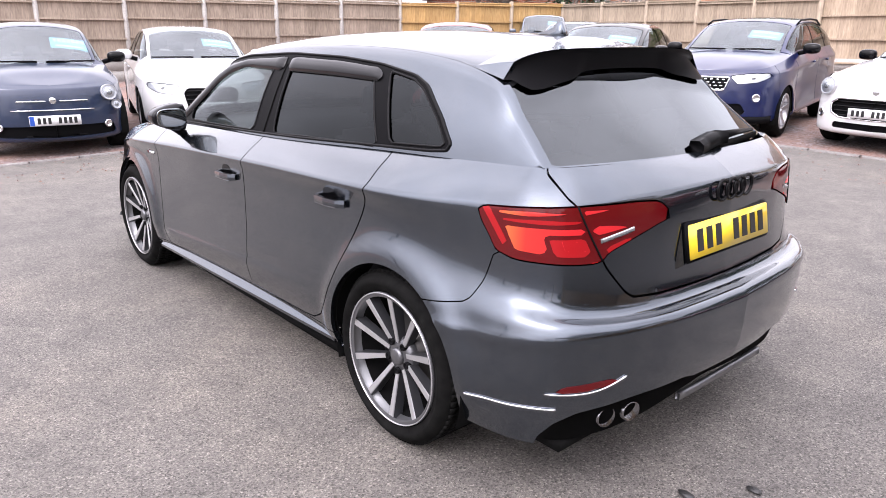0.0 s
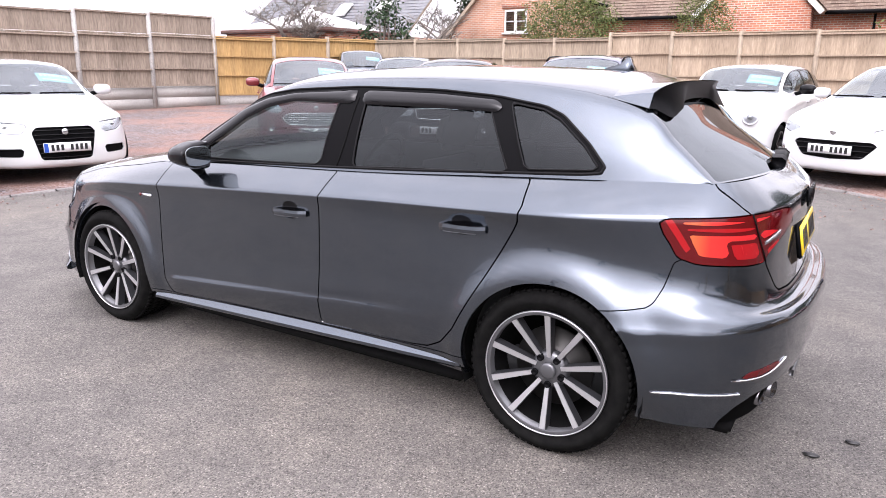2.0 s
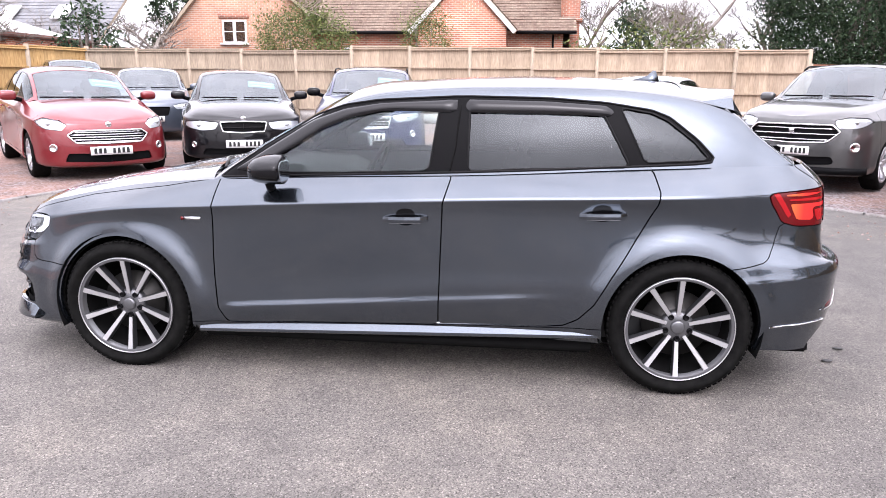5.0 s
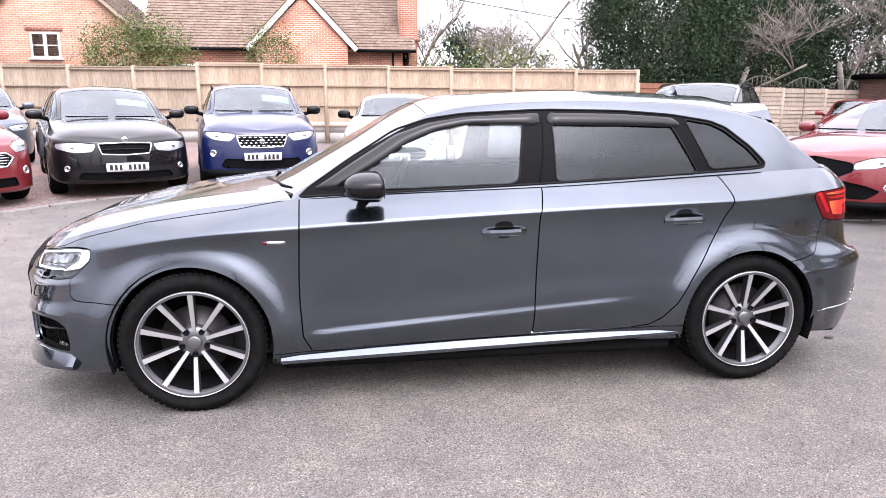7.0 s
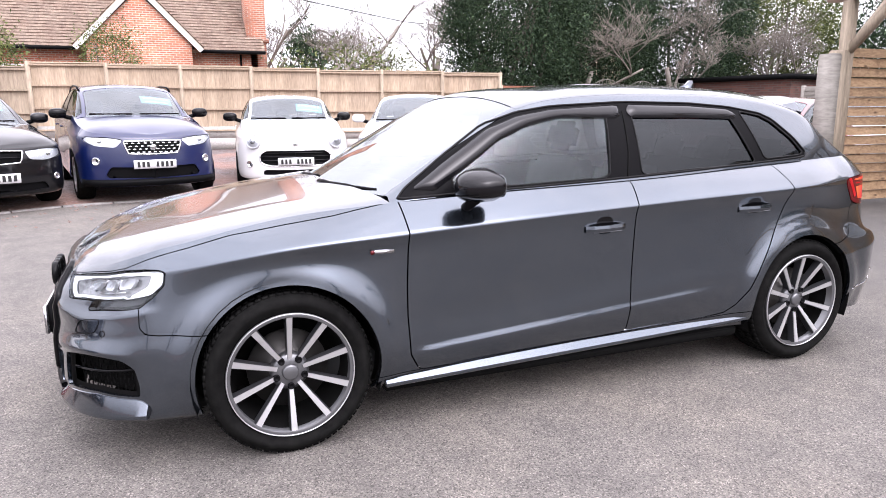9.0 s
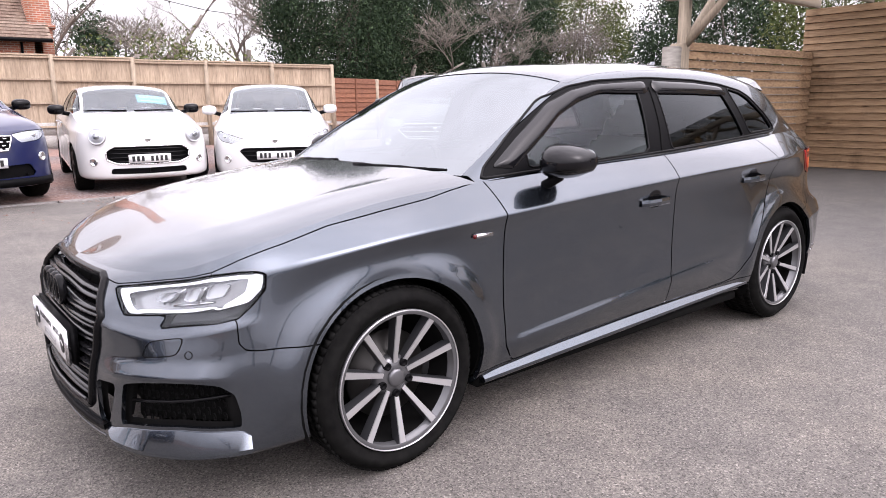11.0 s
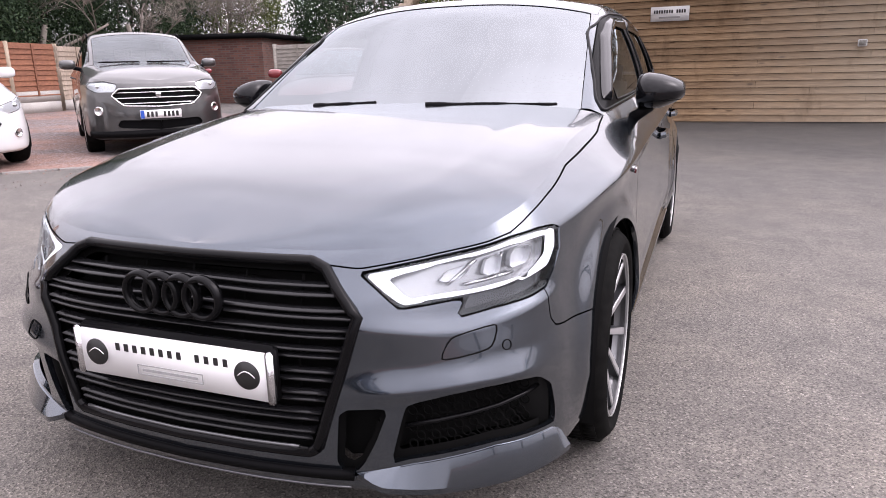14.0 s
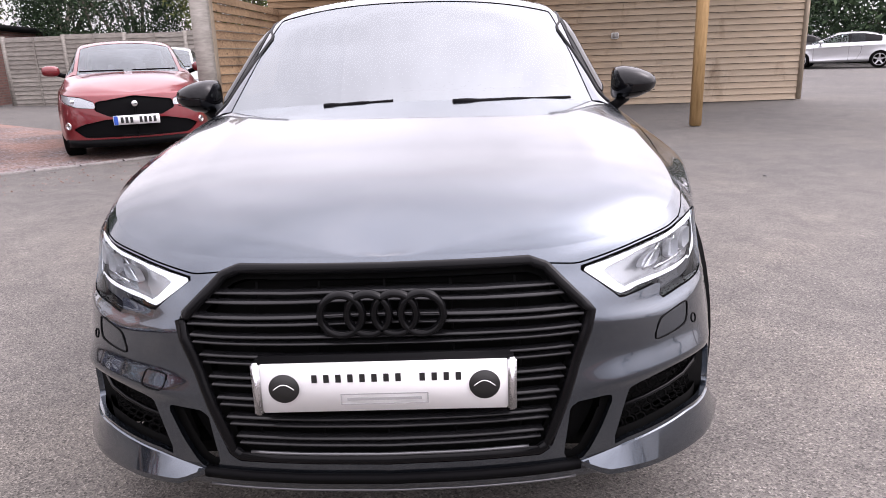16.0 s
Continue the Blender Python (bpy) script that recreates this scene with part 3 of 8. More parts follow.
def seats(car, x_front, x_rear, z, material):
    """Two front seats and a rear bench."""
    for y in (-0.36, 0.36):
        part("front_seat", join(box(x_front - 0.26, x_front + 0.26, y - 0.25, y + 0.25, z + 0.02, z + 0.18, 0.05),
                                moved(box(-0.07, 0.07, -0.25, 0.25, 0, 0.62, 0.05), pose(x_front + 0.27, y, z + 0.12, 0, 16, 0)),
                                moved(box(-0.05, 0.05, -0.13, 0.13, 0.66, 0.84, 0.04), pose(x_front + 0.27, y, z + 0.12, 0, 16, 0))), material, car, "dark cloth front seat with headrest")
    part("rear_seat", join(box(x_rear - 0.3, x_rear + 0.25, -0.6, 0.6, z + 0.02, z + 0.2, 0.05),
                           moved(box(-0.07, 0.07, -0.6, 0.6, 0, 0.58, 0.05), pose(x_rear + 0.27, 0, z + 0.14, 0, 20, 0)),
                           *[moved(box(-0.05, 0.05, -0.12, 0.12, 0.55, 0.73, 0.04), pose(x_rear + 0.27, y, z + 0.14, 0, 20, 0)) for y in (-0.4, 0, 0.4)]), material, car, "dark cloth rear bench")


def plate(car, m, width, height, face, bars, blue=False, name="number_plate"):
    """A plate whose front looks to -x, with its characters as plain bars."""
    p = part(name, box(0, 0.008, -width / 2, width / 2, -height / 2, height / 2, 0.003), face, car, "acrylic number plate with dark bars")
    p.matrix_basis = m
    x0 = -width / 2 + 0.03
    step = (width / 2 - (0.07 if blue else 0.03) - x0) / (len(bars) or 1)
    for i, c in enumerate(bars):
        if c != " ":
            part("character_bar", box(-0.002, 0.002, x0 + step * i + step * 0.20, x0 + step * (i + 1) - step * 0.20, -height * 0.32, height * 0.32), INK, p, smooth=False)
    if blue:
        part("blue_band", box(-0.0015, 0.002, width / 2 - 0.05, width / 2 - 0.004, -height / 2 + 0.004, height / 2 - 0.004), PLATE_BLUE, p, smooth=False)
    return p


def sweep(points, profile, up=(0, 0, 1)):
    """A profile of (across, up) pairs drawn along points."""
    pts = [Vector(p) for p in points]
    v, f, k = [], [], len(profile)
    for i, p in enumerate(pts):
        d = (pts[min(i + 1, len(pts) - 1)] - pts[max(i - 1, 0)]).normalized()
        side = d.cross(Vector(up)).normalized()
        u = side.cross(d)
        v += [p + side * a + u * b for a, b in profile]
    for i in range(len(pts) - 1):
        for j in range(k):
            f.append((i * k + j, i * k + (j + 1) % k, (i + 1) * k + (j + 1) % k, (i + 1) * k + j))
    f += [tuple(range(k)), tuple(reversed(range((len(pts) - 1) * k, len(pts) * k)))]
    return v, f


# ---- the grey hatchback ----
def hero_shape():
    levels = [
        ((.165, .168, .17, .18, .19, .19, .22, .225, .22, .215, .225), (.10, .06, .05, .06, .06, .085, .085, .03, .045, .045, .09)),
        ((.215, .215, .215, .225, .235, .235, .28, .30, .325, .34, .34), (.012, .01, .012, .018, .012, .036, .034, .012, .020, .016, .016)),
        ((.395, .405, .415, .41, .40, .345, .445, .46, .46, .46, .46), (0, -.002, .004, .020, .008, .014, .010, .004, .010, 0, -.012)),
        ((.485, .49, .495, .52, .55, .50, .58, .58, .60, .605, .60), (.012, .006, .016, .034, .014, .019, .016, .012, .024, .002, -.004)),
        ((.60, .60, .585, .63, .705, .74, .80, .80, .73, .665, .65), (.028, .012, .046, .052, .040, .022, .020, .042, .076, .068, .074)),
        ((.692, .69, .70, .738, .797, .826, .885, .912, .928, .950, .972), (.075, .074, .088, .066, .014, .007, .006, .020, .079, .096, .088)),
        ((.722, .724, .738, .815, .893, .935, .985, 1.025, 1.037, 1.045, 1.045), (.105, .107, .118, .130, .165, .138, .118, .166, .186, .192, .192)),
    ]
    # crest lines pressed into the panels: (arc, height) corners, height of the crest, reach above and below
    ridges = [
        ([(.40, .590), (.52, .572), (.66, .560), (.85, .580), (1.02, .600)], .010, .030, .080),
        ([(.42, .428), (.60, .440), (.80, .446), (.93, .436)], .012, .055, .030),
        ([(4.30, .545), (4.45, .548), (4.65, .564), (4.81, .582), (5.60, .585)], .007, .035, .045),
    ]
    return Shape(
        2.636, 0.862, 0.815, 0.892,
        [(0, 0), (.012, .25), (.045, .48), (.115, .69), (.225, .85), (.33, .92), (.50, .965), (.75, .992)],
        [(0, 0), (.008, .25), (.03, .5), (.075, .7), (.15, .85), (.27, .94), (.50, .988)],
        levels,
        [(-1.02, .965), (-.62, 1.18), (-.25, 1.375), (.1, 1.415), (.6, 1.432), (1.1, 1.42), (1.44, 1.382), (1.66, 1.218), (1.94, 1.04)],
        [(-.87, .70, .955), (-.53, .665, 1.155), (-.22, .635, 1.305), (.1, .615, 1.358), (.6, .605, 1.372), (1.1, .59, 1.355), (1.5, .585, 1.285), (1.66, .62, 1.16), (1.80, .665, 1.04)],
        [-.88, -.62, -.3, .1, .6, 1.1, 1.5, 1.66, 1.79],
        [(-2.065, .735), (-1.9, .81), (-1.55, .89), (-1.21, .95), (-1.0, .982)],
        fine=1.15, creases=(5,), arch_r=0.347, flare=0.020, facet=True,
        stations=(0, .44, .66, 1.06, 1.476, 1.952, 3.267, 4.107, 4.48, 4.88, 5.592), ridges=ridges)


def side_only(field):
    """Keeps a field to the two sides of the cabin."""
    return lambda s: np.maximum(field(s), 0.3 * (1.0 - np.abs(s.q[:, 3] - 2)) + 0.0)


def spoiler_edge(w):
    """How far down the rear window the spoiler's black underside reaches, across the car."""
    w = np.abs(w)
    end = np.clip((w - 0.86) / 0.14, 0, 1)
    return 6.57 + 0.09 * np.exp(-(((w - 0.64) / 0.20) ** 6)) - 0.42 * end * end * (3 - 2 * end)


def build_hero():
    S = hero_shape()
    car = thing("grey_hatchback", "dark grey metallic five-door hatchback parked on the asphalt", "car")
    A = S.flat

    def P(*pts):
        """An outline on the lower band from (x, y, z) points, or (x, z) on the side."""
        return [(A(p[0], 0.89), p[1]) if len(p) == 2 else (A(p[0], p[1]), p[2]) for p in pts]

    low = wheel_round(S.lower, S)
    # lamps and openings
    head_poly = [(.448, .682), (.550, .697), (.680, .713), (.777, .724), (.860, .735), (.959, .742), (1.020, .741), (1.046, .733), (1.040, .687), (.996, .646), (.944, .611), (.879, .601), (.764, .594), (.670, .583), (.695, .621), (.621, .616), (.540, .612), (.490, .652)]
    head, low = low.split(outline(head_poly, times=0), 0.004)
    tail_poly = [(4.469, .920), (4.494, .931), (4.592, .938), (4.827, .950), (5.088, .951), (5.186, .944), (5.212, .934), (5.268, .889), (5.188, .872), (4.982, .810), (4.959, .786), (4.926, .780), (4.615, .784), (4.536, .802), (4.516, .837), (4.482, .884)]
    tail, low = low.split(outline(tail_poly, times=1, amount=0.12), 0.005)
    grille_poly = [(0, .705), (.330, .703), (.368, .690), (.452, .602), (.352, .304), (.332, .290), (0, .284)]

    grille_full = grille_poly[1:-1] + [(-a, z) for a, z in reversed(grille_poly[1:-1])]
    _, low = low.split(outline(grille_full, times=0), 0.0)
    vent_poly = [(.548, .410), (.64, .428), (.72, .436), (.80, .436), (.872, .424), (.918, .392), (.932, .33), (.932, .288), (.748, .299), (.553, .279), (.510, .266)]
    _, low = low.split(outline(vent_poly, times=2, amount=0.07), 0.0)
    slot_poly = [(.404, .396), (.512, .402), (.480, .319), (.446, .255), (.412, .238), (.390, .264)]
    _, low = low.split(outline(slot_poly, times=1, amount=0.10), 0.0)
    # doors, wings, bumpers
    fd = P((-.838, .96), (-.838, .84), (-.846, .60), (-.85, .49), (-.838, .33), (-.805, .262), (-.78, .257), (.19, .283), (.222, .289), (.228, .60), (.238, .86), (.27, .96), (.27, 1.2), (-.838, 1.2))
    fdoor, low = low.split(outline(fd, times=0), 0.006)
    rd = P((.238, .86), (.228, .60), (.222, .289), (.72, .303), (.80, .312), (.87, .345), (.93, .42), (1.0, .54), (1.06, .65), (1.13, .77), (1.185, .875), (1.195, .93), (1.17, 1.0), (1.14, 1.06), (1.14, 1.2), (.27, 1.2), (.27, .96))
    rdoor, low = low.split(outline(rd, times=0), 0.006)
    # sill strip below the doors
    sill = P((-.98, .252), (.98, .303), (.98, .10), (-.98, .10))
    sillp, low = low.split(outline(sill, times=0), 0.004)
    # the bonnet wraps over the wings down to its joint
    hoodp = [(-.5, .7105), (.30, .7085), (.368, .6965), (.448, .690), (.55, .703), (.68, .719), (.777, .730), (.862, .743), (.95, .770), (1.08, .800), (1.28, .845), (1.49, .875), (1.68, .898), (1.775, .914), (1.89, .931), (1.945, .95), (1.945, 1.2), (-.5, 1.2)]
    bonnet_edge, low = low.split(outline(hoodp, times=0), 0.003)
    # front bumper: ahead of the wing joint
    fb = [(-.5, 0), (1.80, 0), (1.30, .505), (1.153, .506), (1.008, .511), (.962, .517), (.940, .540), (.938, .602), (.86, .70), (.86, .90), (-.5, .90)]
    fbump, low = low.split(outline(fb, times=0), 0.004)
    # tailgate and rear bumper
    end = S.arc[-1]
    tg = [(end + .5, .648), (5.43, .650), (5.20, .655), (5.09, .663), (5.056, .683), (5.02, .72), (4.974, .767), (4.861, .951), (4.70, 1.03), (4.685, 1.2), (end + .5, 1.2)]
    gate, low = low.split(outline(tg, times=1, amount=0.05), 0.007)
    rb = [(4.24, 0), (4.28, .60), (4.34, .608), (4.41, .618), (4.455, .628), (4.478, .645), (4.503, .696), (4.53, .785), (4.56, .80), (4.98, .80), (end + .5, .80), (end + .5, 0)]
    rbump, wings = low.split(outline(rb, times=0), 0.004)
    cab = S.cabin
    dlo = [(-.845, .945), (-.80, .985), (-.62, 1.105), (-.40, 1.238), (-.25, 1.288), (-.08, 1.313), (.31, 1.332), (.70, 1.326), (.96, 1.308), (1.17, 1.276), (1.25, 1.245), (1.37, 1.15), (1.44, 1.075), (1.43, 1.052), (1.35, 1.043), (.6, 1.005), (.1, .984), (-.3, .969), (-.6, .957)]
    glazed, cab = cab.split(side_only(outline(dlo, times=1, amount=0.1)), 0.004)
    def screen_inside(s, by=0.0):
        t_ = s.q[:, 2]
        return np.maximum(t_ - 1.93 + 2 * by, 1.2 * (np.abs(s.q[:, 3] - 2) - 0.975 + 0.020 * np.clip(t_, 0, 2) + by))

    screen, cab = cab.split(screen_inside, 0.006)
    rear_glass, cab = cab.split(lambda s: np.maximum(6.25 - s.q[:, 2], np.maximum(s.q[:, 2] - 7.97, 1.2 * (np.abs(s.q[:, 3] - 2) - 0.96))), 0.004)
    roof, pillars = cab.split(lambda s: np.maximum(np.maximum(s.q[:, 2] - 6.2, 1.93 - s.q[:, 2]), 1.2 * (np.abs(s.q[:, 3] - 2) - 0.985)), 0.003)
    part("bonnet", join(S.hood.solid(0.012), bonnet_edge.solid(0.012), mirrored(bonnet_edge.solid(0.012))), GREY, car)
    part("roof", roof.solid(0.012), GREY, car, "dark grey metallic roof panel")
    for sgn in (-1, 1):
        part("body_side_pillar", pillars.cut(pillars.v[:, 1] * -sgn).solid(0.012), GREY, car)
    both("front_wing", wings.cut(wings.v[:, 0]).solid(0.014), GREY, car)
    both("rear_quarter_panel", wings.cut(-wings.v[:, 0]).solid(0.014), GREY, car)
    bumper = join(mirrored(fbump.solid(0.014)), fbump.solid(0.014))
    part("front_bumper", bumper, GREY, car)
    dpoly = [(4.70, .10), (4.746, .247), (4.80, .305), (4.87, .340), (5.056, .364), (5.30, .366), (5.36, .352), (end + .5, .350), (end + .5, .10)]
    diff, rbump = rbump.split(outline(dpoly, times=1, amount=0.08), 0.003)
    part("diffuser", join(mirrored(diff.solid(0.03, -0.028)), diff.solid(0.03, -0.028)), BLACK_DULL, car, "black rear diffuser")
    strip = [S.point(a, 0.285, 0.006) for a in np.linspace(A(2.118, .28), S.arc[-1], 8)]
    strip += [Vector((p.x, -p.y, p.z)) for p in reversed(strip[:-1])]
    part("diffuser_strip", sweep(strip, [(-0.01, -0.012), (0.006, -0.012), (0.006, 0.012), (-0.01, 0.012)]), ALLOY_GREY, car, "grey strip across the diffuser")
    part("rear_bumper", join(mirrored(rbump.solid(0.014)), rbump.solid(0.014)), GREY, car)
    part("tailgate", join(mirrored(gate.solid(0.014)), gate.solid(0.014)), GREY, car)
    doors = both("front_door", fdoor.solid(0.014), GREY, car) + both("rear_door", rdoor.solid(0.014), GREY, car)
    both("side_skirt", sillp.solid(0.02), GREY, car, "grey side skirt with a bright edge")
    # black shell added behind the panels, so their gaps read as dark shade
    inner = Sheet(S.lower.v, S.lower.f, S.lower.q)
    inner = wheel_round(inner, S)
    _, inner = inner.split(outline(head_poly, times=0), -0.01)
    for poly in (grille_full, vent_poly, slot_poly):
        hole, inner = inner.split(outline(poly, times=0), -0.02)
        both("intake_backing", hole.shifted(-0.075), BLACK_DULL, car, "black sheet added as the dark behind the front openings")
    part("dark_gap_shell", join(mirrored(inner.shifted(-0.028)), inner.shifted(-0.028)), BLACK_DULL, car)
    # glass
    fg = [(-.60, .972), (-.60, 1.09), (-.40, 1.215), (-.25, 1.268), (-.08, 1.296), (.208, 1.312), (.165, .994), (-.3, .979)]
    rg = [(.345, .998), (.345, 1.314), (.70, 1.308), (.935, 1.292), (1.075, 1.025), (.6, 1.012)]
    qg = [(1.03, 1.285), (1.17, 1.262), (1.24, 1.23), (1.355, 1.14), (1.415, 1.073), (1.40, 1.06), (1.14, 1.045)]
    rest = glazed
    for name, poly, gl, lab in (("front_door_glass", fg, GLASS_CLEAR, "clear front door glass"), ("rear_door_glass", rg, GLASS_DARK, "dark tinted rear door glass"), ("quarter_glass", qg, GLASS_DARK, "dark tinted rear quarter glass")):
        pane, rest = rest.split(side_only(outline(poly, times=1, amount=0.06)), 0.0)
        for sgn in (-1, 1):
            half_pane = pane.cut(pane.v[:, 1] * -sgn)
            ob = part(name, half_pane.shifted(-0.004), gl, car, lab)
            ob.visible_shadow = False
    for sgn in (-1, 1):
        part("window_surround", rest.cut(rest.v[:, 1] * -sgn).solid(0.01, 0.001), BLACK_SATIN, car, "satin black window surround")
    border = screen.cut(-np.maximum(screen_inside(screen, 0.028), 0.24 - screen.q[:, 2]))
    part("screen_border", border.solid(0.003, -0.005), BLACK_TRIM, car, "black printed border round the windscreen")
    ob = part("windscreen", screen.shifted(-0.003), GLASS_SCREEN, car, "sloping laminated windscreen")
    ob.visible_shadow = False
    top_band, rear_glass = rear_glass.split(lambda s: s.q[:, 2] - 6.34, 0.0)
    part("window_top_band", top_band.solid(0.012, 0.003), BLACK_SATIN, car, "black band above the rear window")
    part("rear_window", rear_glass.shifted(-0.003), GLASS_HATCH, car, "dark tinted rear window").visible_shadow = False
    for name, poly, lab in (("wind_deflector", [(-.775, .98), (-.62, 1.080), (-.40, 1.214), (-.25, 1.268), (-.08, 1.296), (.285, 1.316), (.285, 1.256), (-.06, 1.26), (-.22, 1.226), (-.36, 1.17), (-.50, 1.08), (-.68, .972)], "smoked acrylic wind deflector over the front window"),
                            ("wind_deflector", [(.325, 1.317), (.70, 1.311), (.96, 1.294), (1.0, 1.27), (1.0, 1.245), (.70, 1.254), (.325, 1.257)], "smoked acrylic wind deflector over the rear window")):
        rim_d = outline(poly, times=1, amount=0.06)
        strip, _ = S.cabin.split(side_only(rim_d), 0.0)
        deep = np.clip(-rim_d(strip) / 0.024, 0, 1)
        strip = Sheet(strip.v + strip.normals() * (0.004 + 0.013 * (1 - (1 - deep) ** 2))[:, None], strip.f, strip.q)
        for sgn in (-1, 1):
            part(name, strip.cut(strip.v[:, 1] * -sgn).solid(0.006), SMOKED_SOLID, car, lab)
    # rubber seals round the side windows, laid on the cabin's skin
    skin = BVHTree.FromPolygons([tuple(q_) for q_ in S.cabin.v], [tuple(int(k_) for k_ in f_) for f_ in S.cabin.f])

    def on_side(poly, sgn, out, closed=True):
        pts, poly = [], [tuple(p) for p in poly]
        for p, q in zip(poly, poly[1:] + (poly[:1] if closed else [])):
            for t in np.linspace(0, 1, 6, endpoint=False):
                x_, z_ = p[0] + (q[0] - p[0]) * t, p[1] + (q[1] - p[1]) * t
                hit = skin.ray_cast(Vector((x_, sgn * 2.0, z_)), Vector((0, -sgn, 0)))[0]
                if hit and hit.y * sgn > 0.4:
                    pts.append((hit.x, hit.y + sgn * out, hit.z))
        return pts

    for sgn in (-1, 1):
        for poly in (fg, rg, qg):
            part("window_seal", tube(on_side(round_poly(poly, 1, 0.06), sgn, 0.001), 0.0045, 6, True), SEAL, car, "thin rubber window seal")
        part("window_trim", tube(on_side(round_poly(dlo, 1, 0.1), sgn, 0.002), 0.0055, 6, True), SEAL, car, "gloss black window trim")
        part("pillar_gap", tube(on_side([(.262, .995), (.285, 1.10), (.305, 1.325)], sgn, 0.002, False), 0.004, 6), BLACK_DULL, car)
    return car, S, dict(vent=vent_poly, slot=slot_poly, tail_poly=tail_poly, head_poly=head_poly, head=head, tail=tail, doors=doors, fdoor=fdoor, rdoor=rdoor, rbump=rbump, grille=grille_full)


SEAL = mat("window_rubber_seal", (0.006, 0.006, 0.0065), 0.4, Specular_IOR_Level=0.10)
SMOKED_SOLID = mat("smoked_black_acrylic", (0.006, 0.006, 0.007), 0.06, Specular_IOR_Level=0.32)
hero, HS, hero_bits = build_hero()
wheels(hero, 2.636, 0.872, 0.316, 0.243, 0.205, 10, ALLOY_FACE, ALLOY_GREY, detail=True)


def along(S, pts, out, n=10):
    """Points on the lower band between (a, z) corners."""
    res = []
    for (a0, z0), (a1, z1) in zip(pts[:-1], pts[1:]):
        res += [S.point(a0 + (a1 - a0) * t, z0 + (z1 - z0) * t, out) for t in np.linspace(0, 1, n, endpoint=False)]
    return res + [S.point(pts[-1][0], pts[-1][1], out)]


def ellipsoid(c, r, power=2.6, n=28, k=16):
    """A rounded block, between an egg and a box."""
    def se(w, e):
        return math.copysign(abs(w) ** e, w)
    e = 2 / power
    v, f = [], []
    for j in range(k + 1):
        b = -math.pi / 2 + math.pi * j / k
        for i in range(n):
            a = 2 * math.pi * i / n
            v.append((c[0] + r[0] * se(math.cos(b), e) * se(math.cos(a), e), c[1] + r[1] * se(math.cos(b), e) * se(math.sin(a), e), c[2] + r[2] * se(math.sin(b), e)))
    for j in range(k):
        for i in range(n):
            f.append((j * n + i, j * n + (i + 1) % n, (j + 1) * n + (i + 1) % n, (j + 1) * n + i))
    return v, f


def torus(c, big, small, axis="x", n=40, k=10, flat=1.0):
    prof = [(big + small * math.cos(2 * math.pi * j / k), small * flat * math.sin(2 * math.pi * j / k)) for j in range(k + 1)]
    return moved(lathe(prof, n, axis), Matrix.Translation(c))


def cup_side(mesh):
    return 1 if mesh[0][0][1] > 0 else -1


